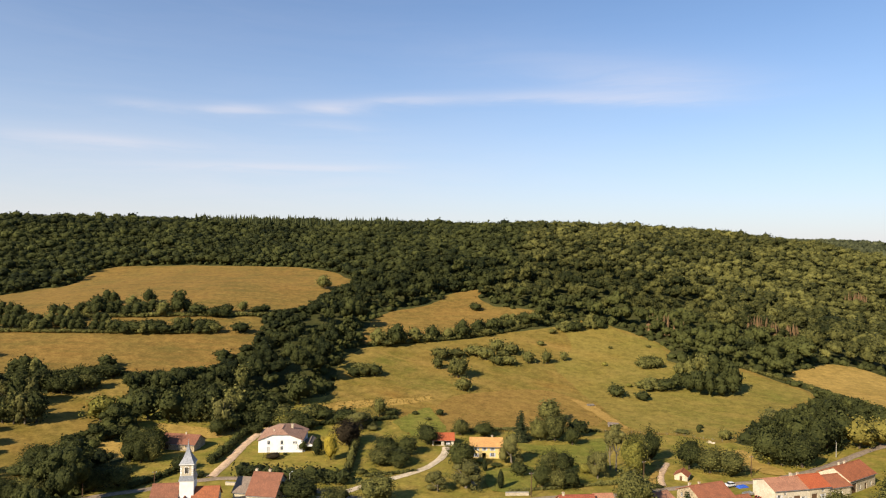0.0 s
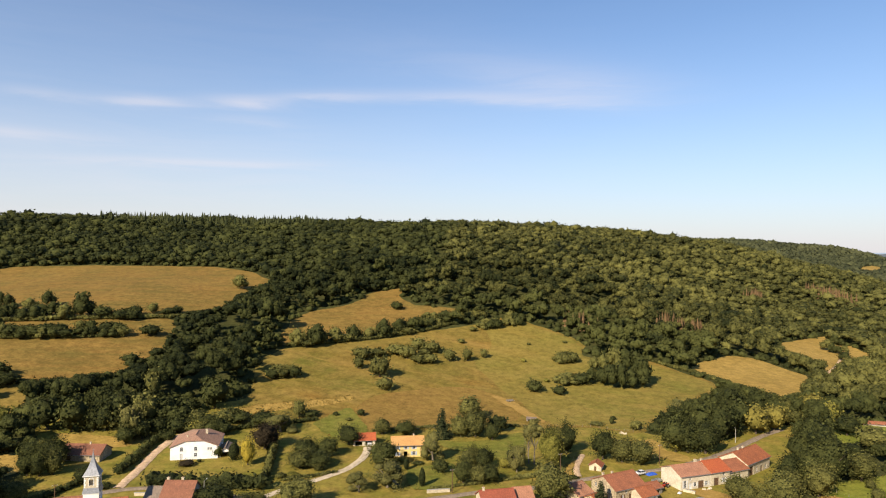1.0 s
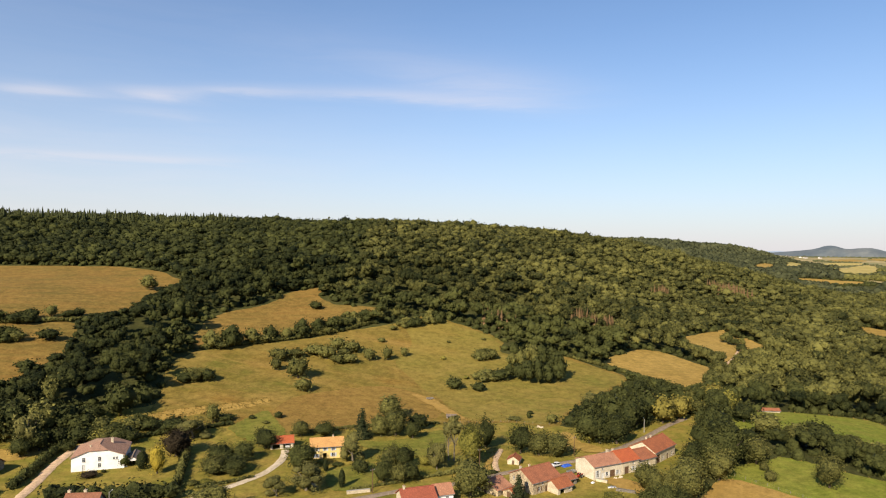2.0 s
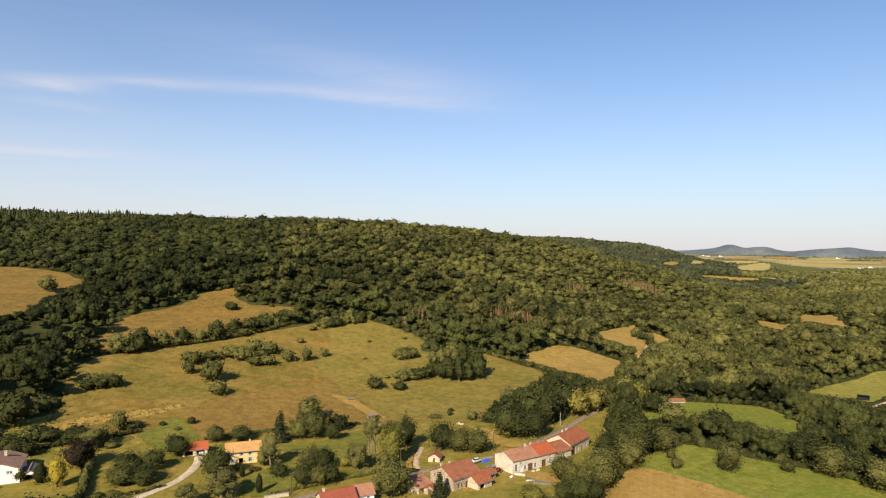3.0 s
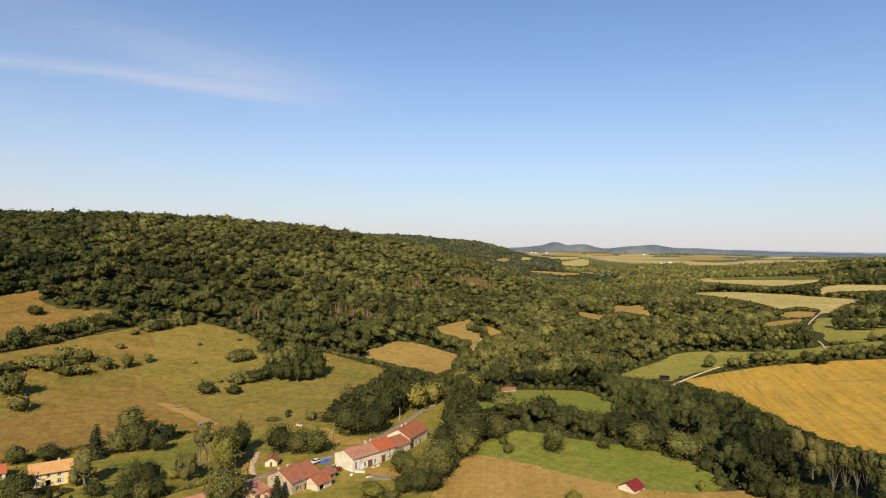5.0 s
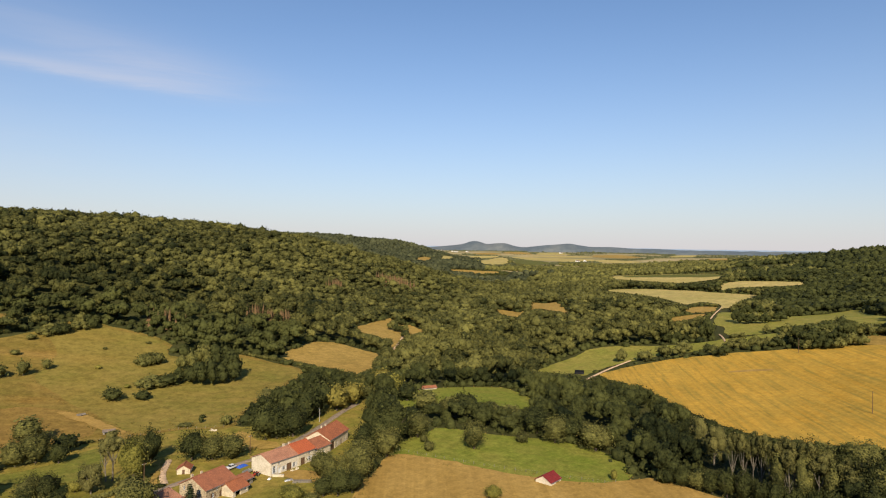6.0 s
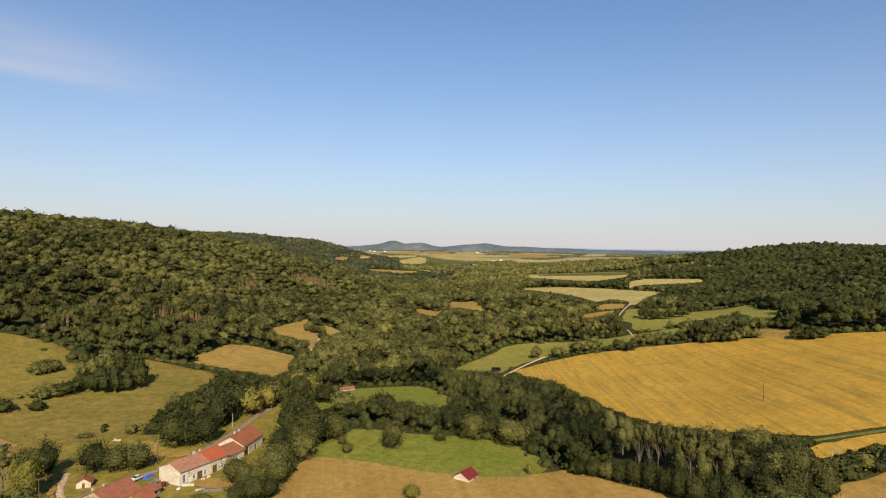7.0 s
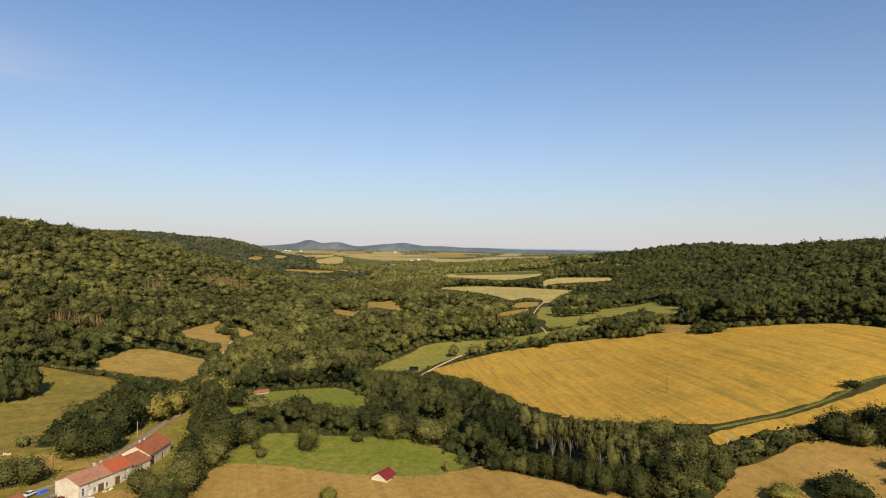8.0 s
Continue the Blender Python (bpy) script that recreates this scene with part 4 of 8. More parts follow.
            c = q * (swell(q) * rng.uniform(0.74, 1.05, n))[:, None] * half + (0, 0, z0 + hc)
            pieces.append(leaf_quads(c, q / half * hc, size * 1.1, rng, 0.6))
            bough = np.array([noise.noise(Vector(p) * 2.2 - off) for p in q])
            tints.append(np.repeat(np.clip(0.5 + 0.35 * bough + rng.normal(0, 0.12, n), 0, 1), 4))
    v, f = merge(pieces)
    v[:, 2] = np.maximum(v[:, 2], 0.05)
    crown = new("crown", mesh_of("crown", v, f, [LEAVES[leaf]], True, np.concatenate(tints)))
    crown.parent = root
    limbs = []
    t = width * 0.028 + 0.06
    bend = rng.normal(0, 0.25, 2)
    limbs.append(tube([(0, 0, -0.6), (0, 0, 0.4), (bend[0] * 0.5, bend[1] * 0.5, height * 0.3), (bend[0], bend[1], height * 0.82)],
                      [t * 1.6, t * 1.15, t * 0.8, t * 0.15]))
    if kind not in ("spruce", "cypress"):
        for k in range(6):
            a = k / 6 * 2 * np.pi + rng.uniform(0, 0.8)
            zb = height * rng.uniform(0.14, 0.45)
            out = width * rng.uniform(0.26, 0.4)
            limbs.append(tube([(bend[0] * 0.4, bend[1] * 0.4, zb), (out * 0.5 * np.cos(a), out * 0.5 * np.sin(a), zb + height * 0.14),
                               (out * np.cos(a), out * np.sin(a), zb + height * 0.33)], [t * 0.55, t * 0.38, t * 0.08], 5))
    v, f = merge(limbs)
    trunk = new("trunk", mesh_of("trunk", v, f, [bark], True))
    trunk.parent = root
    return root, width, height


LABELS = {
    "oak": "broadleaf tree with a rounded olive-green crown", "dark": "large broadleaf tree, dark green from dense leaves and painted shade",
    "light": "broadleaf tree with light yellow-green leaves", "yellow": "broadleaf tree with yellowing ochre leaves",
    "copper": "copper beech with dark purple-brown leaves", "grey": "thin-leaved tree with greyish open branches",
    "tall": "tall ash tree with a high green crown", "slim": "slender olive green poplar with upright branches",
    "birch": "slim birch with sparse foliage and pale trunk", "bush": "round green bush growing in the grass",
    "dark_bush": "dense bush, dark green from leaves and painted shade", "pale_bush": "light green scrubby bush", "gold_bush": "golden yellow garden shrub",
    "red_bush": "low dark red-leaved shrub in a lawn", "cypress": "clipped conical evergreen in a garden", "spruce": "dark green spruce with tiered branches",
}
COUNT = {}
PROTOTYPE_LEAF = {"tall": "oak", "slim": "oak", "birch": "grey", "cypress": "dark"}


FAR_TREES = {}


def tree(kind, x, y, width, height):
    if math.hypot(x, y) > 385 and "bush" not in kind:
        FAR_TREES.setdefault(PROTOTYPE_LEAF.get(kind, kind), []).extend(
            (x + width * dx, y + width * dy, width * rw, height * rh, height * up, 0.45 + 0.2 * dz) for dx, dy, rw, rh, up, dz in
            ((0, 0, 0.36, 0.40, 0.58, 0.2), (0.24, 0.1, 0.28, 0.32, 0.36, -0.2), (-0.22, 0.14, 0.29, 0.34, 0.40, 0.1), (0.02, -0.24, 0.30, 0.33, 0.38, 0.3)))
        return
    COUNT[kind] = COUNT.get(kind, 0) + 1
    variant = COUNT[kind] % 3
    rng = random.Random(x * 13.7 + y)
    m = pose(x, y, float(ground_z(x, y)), 0, 0, rng.uniform(0, 360))
    fine = math.hypot(x, y) < 300
    if (kind, variant, fine) not in PROTOTYPES:
        root, w, h = tree_prototype(kind, 100 + 7 * len(PROTOTYPES), fine)
        tagged(root, LABELS[kind], "bush" if "bush" in kind else "tree", group=kind.replace("_", " ") + " plants")
        PROTOTYPES[kind, variant, fine] = (root, w, h)
        root.matrix_basis = m @ Matrix.Diagonal((width / w, width / w, height / h, 1))
        return root
    root, w, h = PROTOTYPES[kind, variant, fine]
    keep = root.scale.copy()
    root.scale = (width / w, width / w, height / h)
    made = copy_thing(root, m)
    root.scale = keep
    return made


# trees and bushes: kind, x, y, width and height in metres
# many western and village plants take dark kinds to paint shade on them
tree("tall", 44.3, 287.3, 10.6, 10.6)
tree("tall", 51.0, 287.9, 13.3, 12.9)
tree("tall", 52.9, 315.1, 13.4, 11.1)
tree("spruce", 35.7, 286.5, 9.4, 13.4)
tree("dark_bush", 57.5, 281.4, 7.3, 8.8)
tree("dark_bush", 62.8, 296.2, 11.9, 7.5)
tree("dark", 36.4, 228.8, 8.1, 9.5)
tree("oak", 41.7, 227.8, 7.8, 7.6)
tree("dark", 46.0, 229.1, 8.9, 7.4)
tree("oak", 41.9, 245.5, 9.0, 9.3)
tree("dark", 46.6, 244.3, 9.1, 8.4)
tree("grey", 28.3, 256.0, 10.8, 12.7)
tree("dark_bush", 29.4, 240.9, 8.0, 5.8)
tree("dark", 20.0, 291.0, 11.0, 6.7)
tree("oak", 9.1, 291.8, 9.5, 7.0)
tree("dark", 8.2, 249.2, 12.7, 11.0)
tree("grey", 9.3, 227.6, 14.5, 10.0)
tree("grey", -0.6, 224.2, 9.1, 6.8)
tree("oak", -23.6, 252.1, 11.4, 7.3)
tree("dark", -16.9, 252.4, 13.7, 6.4)
tree("dark", -22.0, 266.8, 12.3, 7.0)
tree("dark", -13.1, 264.4, 10.1, 8.1)
tree("bush", -16.2, 248.4, 5.9, 3.4)
tree("dark", -5.4, 277.9, 11.5, 8.9)
tree("copper", -39.7, 275.3, 14.0, 11.1)
tree("grey", -36.1, 295.9, 16.0, 8.5)
tree("oak", -29.6, 313.7, 7.4, 9.7)
tree("dark_bush", -24.3, 316.5, 9.7, 3.6)
tree("gold_bush", -43.5, 256.7, 6.4, 10.6)
tree("cypress", -49.8, 262.5, 4.9, 7.5)
tree("dark_bush", -56.7, 266.1, 4.5, 5.1)
tree("red_bush", -66.7, 257.3, 6.8, 2.6)
tree("dark", -113.8, 261.0, 9.3, 10.6)
tree("dark", -119.4, 264.3, 10.5, 9.5)
tree("dark_bush", -62.5, 261.2, 2.2, 1.5)
tree("cypress", 21.4, 226.9, 2.7, 7.2)
tree("cypress", 17.1, 246.0, 2.5, 4.9)
tree("oak", -20.9, 212.5, 14.1, 9.7)
tree("dark", -46.4, 214.2, 14.1, 8.7)
tree("dark", -53.6, 220.6, 6.3, 5.7)
tree("oak", -34.5, 210.2, 11.8, 6.8)
tree("dark_bush", -12.5, 317.8, 3.4, 2.0)
tree("bush", -6.2, 310.6, 3.9, 1.6)
tree("dark_bush", -0.5, 318.0, 4.6, 3.6)
tree("birch", 65.7, 249.3, 6.1, 17.9)
tree("grey", 58.5, 239.3, 7.7, 10.7)
tree("pale_bush", 54.9, 244.9, 6.0, 3.9)
tree("bush", -29.2, 241.4, 4.5, 2.1)
tree("pale_bush", -25.2, 243.2, 5.8, 1.5)
tree("pale_bush", 16.0, 255.9, 4.7, 1.8)
tree("dark_bush", 21.9, 252.5, 5.6, 1.1)
tree("dark", -189.3, 279.3, 11.6, 12.7)
tree("oak", -184.4, 279.4, 9.9, 15.1)
tree("grey", -180.3, 280.5, 10.5, 14.9)
tree("dark", -176.6, 282.6, 10.6, 15.9)
tree("grey", -199.3, 297.5, 9.7, 12.1)
tree("dark", -194.1, 297.7, 11.2, 15.4)
tree("grey", -189.3, 299.1, 11.5, 15.0)
tree("dark", -207.9, 311.6, 9.6, 10.7)
tree("dark", -202.9, 312.0, 11.0, 11.4)
tree("dark", -198.7, 313.3, 12.1, 9.9)
tree("dark", -194.7, 315.5, 10.2, 11.9)
tree("dark", -215.6, 326.9, 10.2, 10.8)
tree("dark", -210.5, 327.3, 11.5, 13.1)
tree("oak", -206.0, 328.7, 10.3, 11.8)
tree("light", -152.8, 290.6, 15.2, 12.8)
tree("dark", -147.7, 230.9, 13.2, 7.3)
tree("dark", -141.4, 230.7, 10.6, 8.1)
tree("dark", -137.0, 232.2, 12.6, 8.6)
tree("dark", -152.0, 243.1, 13.2, 8.1)
tree("dark", -146.1, 242.9, 12.5, 8.7)
tree("oak", -124.9, 221.7, 12.4, 8.9)
tree("dark", -118.7, 222.2, 11.5, 9.3)
tree("dark", -130.1, 236.8, 12.4, 9.2)
tree("oak", -112.6, 226.9, 11.5, 8.0)
tree("dark", -120.2, 250.8, 8.0, 9.4)
tree("dark", -115.7, 250.0, 8.3, 10.4)
tree("oak", -111.8, 251.6, 7.6, 10.1)
tree("dark", -125.0, 265.6, 9.7, 8.0)
tree("dark", -120.2, 265.0, 9.5, 8.1)
tree("dark", -138.6, 273.8, 11.0, 5.5)
tree("dark", -187.6, 319.4, 11.4, 7.0)
tree("oak", -182.6, 320.8, 13.2, 5.8)
tree("dark", -189.4, 328.3, 12.0, 6.6)
tree("dark_bush", -97.8, 243.1, 8.1, 6.3)
tree("dark_bush", -88.8, 237.2, 6.0, 2.5)
tree("dark", -144.7, 211.1, 10.1, 7.5)
tree("dark", -140.4, 211.1, 8.2, 6.7)
tree("dark", -136.0, 211.5, 9.8, 6.4)
tree("oak", -132.2, 212.1, 8.6, 6.6)
tree("dark", -146.7, 216.9, 9.9, 5.7)
tree("dark", -142.3, 217.0, 10.3, 5.7)
tree("oak", -138.1, 217.4, 10.4, 6.8)
tree("grey", -96.7, 287.9, 12.3, 15.4)
tree("dark", -116.1, 297.3, 10.1, 12.5)
tree("dark", -110.7, 296.5, 10.4, 13.4)
tree("oak", -106.3, 298.8, 10.8, 11.5)
tree("dark", -121.4, 317.5, 10.6, 13.0)
tree("dark", -116.0, 316.8, 9.8, 12.8)
tree("dark", -103.3, 309.5, 10.5, 14.3)
tree("dark", -97.0, 308.3, 10.6, 15.3)
tree("dark", -91.7, 311.2, 9.5, 13.5)
tree("dark", -108.1, 335.6, 10.0, 13.3)
tree("oak", -102.8, 334.4, 10.3, 15.3)
tree("dark", -188.4, 314.0, 9.0, 9.6)
tree("dark", -184.2, 314.2, 9.0, 9.5)
tree("dark", -180.1, 316.4, 9.7, 9.2)
tree("dark", -193.5, 325.8, 10.3, 7.4)
tree("dark", -188.5, 326.2, 9.2, 8.0)
tree("dark", -182.0, 321.4, 10.3, 8.1)
tree("oak", -177.2, 321.7, 8.4, 8.5)
tree("dark", -173.4, 323.8, 8.5, 8.2)
tree("dark", -185.9, 332.5, 8.4, 8.1)
tree("dark", -181.0, 333.0, 10.7, 7.9)
tree("dark", -178.4, 338.0, 13.3, 6.7)
tree("dark", -172.7, 339.7, 13.2, 7.0)
tree("dark", -181.0, 349.4, 11.3, 8.2)
tree("dark", -81.3, 303.5, 13.0, 10.4)
tree("oak", -74.9, 304.2, 11.6, 7.7)
tree("dark", -82.1, 319.8, 13.9, 7.8)
tree("dark", -71.2, 325.8, 14.8, 16.7)
tree("light", -71.2, 294.5, 12.7, 6.2)
tree("dark", -65.1, 295.1, 13.3, 6.3)
tree("dark", -69.1, 299.8, 13.4, 6.9)
tree("dark_bush", -99.4, 288.5, 8.2, 3.0)
tree("bush", -61.8, 307.1, 11.7, 7.0)
tree("dark", -56.0, 307.7, 12.2, 5.8)
tree("dark_bush", -60.2, 312.1, 10.8, 6.1)
tree("dark", -44.8, 302.5, 13.7, 8.0)
tree("oak", -69.5, 291.7, 8.6, 6.9)
tree("dark_bush", -64.4, 291.9, 9.7, 7.2)
tree("dark_bush", -60.1, 292.5, 10.0, 6.0)
tree("dark", -67.9, 294.1, 9.1, 6.5)
tree("dark_bush", -62.9, 294.4, 10.2, 7.3)
tree("dark_bush", -80.6, 294.8, 12.0, 7.1)
tree("oak", -73.9, 295.5, 10.6, 6.0)
tree("dark_bush", -78.1, 296.7, 13.1, 5.8)
tree("oak", -103.3, 560.6, 14.9, 13.5)
tree("oak", 10.0, 380.0, 14.1, 13.1)
tree("bush", 12.4, 358.7, 11.5, 8.0)
tree("dark_bush", -49.6, 370.1, 10.5, 5.8)
tree("oak", -44.3, 370.8, 9.8, 6.7)
tree("dark_bush", -38.1, 372.5, 9.6, 6.9)
tree("oak", -47.4, 376.0, 11.1, 6.6)
tree("oak", -41.6, 376.8, 9.4, 6.4)
tree("bush", 34.8, 407.2, 11.3, 6.5)
tree("bush", 42.6, 408.7, 12.4, 6.2)
tree("bush", 40.0, 420.4, 11.6, 5.8)
tree("bush", 28.6, 415.0, 14.7, 9.3)
tree("bush", 55.7, 414.3, 9.6, 8.2)
tree("bush", 67.4, 415.0, 7.4, 9.2)
tree("bush", 80.1, 423.0, 6.8, 6.4)
tree("bush", 68.8, 449.1, 6.4, 3.6)
tree("dark_bush", 98.6, 362.2, 10.7, 6.4)
tree("dark_bush", 111.7, 358.3, 9.3, 5.2)
tree("oak", 89.3, 480.2, 11.2, 5.7)
tree("dark_bush", 95.5, 480.5, 10.3, 5.9)
tree("dark_bush", 101.2, 481.8, 9.0, 7.0)
tree("oak", 94.4, 488.2, 10.3, 6.1)
tree("oak", 100.5, 488.4, 9.3, 6.3)
tree("bush", 81.2, 473.9, 6.8, 3.9)
tree("dark_bush", 26.9, 517.3, 10.9, 6.4)
tree("pale_bush", 105.3, 417.3, 4.2, 2.8)
tree("oak", 129.4, 417.1, 10.3, 5.8)
tree("bush", 134.1, 417.1, 10.4, 6.1)
tree("bush", 140.4, 418.4, 8.5, 6.8)
tree("bush", 134.5, 424.6, 10.5, 5.6)
tree("bush", 139.7, 424.7, 10.1, 5.8)
tree("dark_bush", 131.9, 377.8, 15.6, 7.2)
tree("dark", 145.9, 370.0, 13.3, 16.3)
tree("dark", 152.1, 368.3, 11.8, 17.2)
tree("dark", 158.4, 368.5, 13.6, 12.9)
tree("dark", 165.7, 370.7, 13.7, 13.2)
tree("oak", 164.0, 405.0, 13.8, 16.2)
tree("dark", 169.4, 403.5, 13.5, 16.9)
tree("dark", 176.9, 404.1, 11.5, 14.3)
tree("dark", 138.9, 380.7, 8.2, 10.7)
tree("dark", 142.9, 379.2, 8.3, 9.7)
tree("dark", 148.5, 381.3, 8.5, 11.5)
tree("oak", 148.8, 403.6, 7.8, 10.7)
tree("oak", 154.2, 402.3, 9.3, 12.5)
tree("dark", 167.7, 373.1, 14.5, 20.8)
tree("oak", 118.9, 375.7, 12.1, 7.4)
tree("oak", 125.2, 376.3, 11.5, 5.8)
tree("oak", 124.7, 382.9, 12.3, 6.5)
tree("bush", -0.4, 408.6, 13.0, 8.5)
tree("bush", 8.6, 417.0, 14.7, 5.6)
tree("bush", 21.6, 421.9, 14.9, 7.2)
tree("bush", -2.1, 392.4, 7.6, 7.8)
tree("bush", 46.3, 428.4, 12.9, 8.3)
tree("bush", 37.2, 432.1, 13.7, 9.0)
tree("dark_bush", 100.8, 485.0, 13.0, 6.3)
tree("oak", 109.7, 488.6, 8.4, 6.9)
tree("oak", 114.1, 488.6, 8.2, 6.4)
tree("dark_bush", 119.5, 489.9, 9.4, 7.4)
tree("oak", 113.8, 496.7, 8.3, 6.0)
tree("dark_bush", 119.4, 496.9, 8.1, 7.2)
tree("dark_bush", 124.7, 309.9, 3.0, 2.1)
tree("bush", 117.5, 450.5, 3.3, 1.9)
tree("bush", 145.8, 456.7, 4.2, 1.9)
tree("oak", -41.6, 427.0, 14.3, 12.7)
tree("dark", -29.8, 429.4, 15.9, 16.5)
tree("oak", -17.9, 438.6, 13.1, 11.6)
tree("dark", -6.5, 446.7, 11.8, 11.9)
tree("bush", 4.4, 450.1, 10.3, 8.1)
tree("dark", 14.4, 454.8, 12.8, 14.5)
tree("dark", 26.0, 463.8, 11.4, 12.5)
tree("dark", 37.4, 470.6, 13.3, 11.7)
tree("oak", 45.0, 480.5, 9.8, 6.9)
tree("oak", 50.4, 480.1, 8.9, 6.6)
tree("oak", 56.0, 482.0, 9.2, 7.2)
tree("oak", 49.1, 494.9, 9.3, 7.1)
tree("oak", 54.5, 494.5, 9.8, 7.3)
tree("dark", 62.4, 489.4, 14.7, 11.4)
tree("oak", 73.7, 496.6, 14.1, 10.3)
tree("bush", -10.3, 442.4, 11.7, 5.5)
tree("bush", -35.9, 425.9, 11.3, 5.3)
tree("bush", 30.8, 462.4, 12.2, 5.8)
tree("bush", 20.5, 457.7, 8.9, 5.1)
tree("oak", 84.0, 501.5, 9.3, 6.8)
tree("bush", 88.8, 501.4, 9.3, 6.6)
tree("bush", 93.6, 502.6, 8.4, 6.8)
tree("bush", 87.8, 509.9, 7.9, 5.6)
tree("bush", 92.8, 509.9, 8.1, 6.2)
tree("oak", 114.1, 496.7, 8.6, 9.5)
tree("dark", 118.6, 496.0, 9.4, 9.5)
tree("dark", 123.6, 498.0, 8.8, 7.7)
tree("oak", 120.5, 514.1, 9.3, 7.8)
tree("oak", 125.3, 513.5, 9.9, 8.3)
tree("oak", -243.3, 402.1, 11.3, 9.7)
tree("dark", -237.4, 401.8, 10.7, 8.6)
tree("dark", -233.2, 404.0, 9.9, 7.9)
tree("dark", -252.5, 421.0, 10.0, 9.6)
tree("dark", -245.6, 420.0, 11.1, 9.8)
tree("dark", -230.7, 395.6, 7.7, 8.8)
tree("dark", -225.8, 395.3, 7.6, 8.4)
tree("dark", -222.5, 397.5, 8.6, 8.8)
tree("oak", -238.7, 413.7, 8.2, 8.6)
tree("dark", -233.5, 412.9, 9.3, 8.1)
tree("dark", -269.2, 392.6, 9.7, 9.6)
tree("dark", -263.9, 392.0, 8.7, 10.7)
tree("dark", -260.0, 392.6, 8.8, 11.9)
tree("dark", -256.2, 394.5, 10.6, 9.5)
tree("dark", -283.7, 417.3, 8.8, 12.4)
tree("dark", -277.4, 415.7, 9.3, 12.3)
tree("dark", -272.8, 415.9, 10.9, 10.3)
tree("dark", -250.9, 391.3, 9.5, 7.9)
tree("oak", -246.2, 391.0, 10.7, 7.5)
tree("dark", -242.4, 392.9, 11.7, 8.0)
tree("dark", -258.3, 405.9, 11.0, 7.9)
tree("dark", -252.9, 405.3, 10.0, 7.0)
tree("dark", -227.7, 427.8, 14.4, 15.5)
tree("dark", -225.0, 431.4, 8.8, 9.9)
tree("dark", -220.3, 430.2, 9.4, 10.8)
tree("dark", -217.1, 433.0, 8.7, 11.4)
tree("dark", -238.4, 460.7, 9.5, 10.8)
tree("dark", -232.6, 458.4, 8.3, 10.1)
tree("dark", -209.8, 431.1, 12.2, 8.5)
tree("dark", -203.5, 432.7, 12.4, 10.1)
tree("oak", -216.3, 451.9, 13.4, 9.4)
tree("dark", -202.3, 438.8, 13.2, 9.6)
tree("dark", -197.0, 440.2, 11.9, 11.4)
tree("dark", -211.5, 465.9, 11.5, 11.1)
tree("oak", -188.2, 437.7, 14.2, 11.1)
tree("dark", -179.8, 443.3, 15.9, 18.6)
tree("dark_bush", -167.9, 444.6, 14.1, 8.5)
tree("dark_bush", -151.5, 455.9, 10.9, 7.1)
tree("bush", -142.7, 463.5, 8.5, 8.2)
tree("dark_bush", -132.7, 464.1, 14.4, 5.3)
tree("dark_bush", -128.1, 469.6, 7.7, 5.7)
tree("dark", -213.7, 398.4, 9.3, 7.9)
tree("dark", -208.5, 398.6, 9.1, 7.1)
tree("oak", -206.1, 400.4, 7.5, 8.5)
tree("dark", -219.7, 412.8, 8.0, 7.9)
tree("dark", -215.0, 412.6, 7.8, 7.4)
tree("dark_bush", -200.9, 398.1, 10.8, 7.0)
tree("dark", -195.3, 399.2, 12.2, 7.0)
tree("dark_bush", -190.2, 401.2, 11.4, 7.4)
tree("dark_bush", -202.3, 405.0, 11.3, 6.1)
tree("dark_bush", -195.5, 406.4, 12.8, 5.8)
tree("oak", -185.5, 401.6, 11.3, 7.5)
tree("dark_bush", -179.3, 403.0, 10.6, 7.0)
tree("dark_bush", -173.7, 405.3, 12.4, 5.8)
tree("dark_bush", -185.7, 408.8, 11.6, 7.0)
tree("dark_bush", -179.8, 410.0, 13.3, 6.6)
tree("dark_bush", -168.2, 408.4, 8.2, 6.5)
tree("dark", -163.8, 409.1, 7.6, 7.5)
tree("dark_bush", -161.2, 410.8, 7.9, 7.4)
tree("bush", -170.5, 418.3, 8.6, 6.9)
tree("dark_bush", -165.2, 419.2, 8.3, 7.2)
tree("dark", -155.3, 412.5, 10.3, 6.4)
tree("dark", -150.6, 413.6, 10.1, 6.1)
tree("bush", -145.6, 415.9, 9.4, 6.9)
tree("dark_bush", -155.8, 419.0, 10.9, 7.3)
tree("dark_bush", -150.6, 420.3, 10.5, 7.2)
tree("dark_bush", -131.4, 421.4, 14.7, 6.9)
tree("dark_bush", -240.9, 430.2, 8.1, 7.3)
tree("oak", -236.4, 430.2, 8.4, 6.0)
tree("dark", -233.7, 431.2, 8.4, 5.9)
tree("dark", -243.2, 437.7, 7.7, 6.8)
tree("dark_bush", -238.7, 437.5, 8.2, 7.4)
tree("dark", -126.2, 374.1, 13.9, 8.1)
tree("dark_bush", -156.7, 444.7, 12.3, 7.3)
tree("dark_bush", -151.6, 446.6, 12.7, 6.5)
tree("dark_bush", -156.2, 451.7, 11.9, 6.0)
tree("light", 72.7, 241.8, 10.5, 15.5)
tree("slim", 76.4, 247.0, 6.9, 15.0)
tree("birch", 67.7, 248.3, 8.0, 17.6)
tree("dark", 84.6, 260.6, 9.0, 14.0)
tree("dark", 79.0, 264.0, 8.0, 12.0)
tree("dark", 96.7, 250.8, 11.5, 12.1)
tree("oak", 102.9, 246.2, 12.0, 10.5)
tree("oak", 109.3, 241.9, 12.0, 10.3)
tree("oak", 62.5, 207.8, 14.7, 13.2)
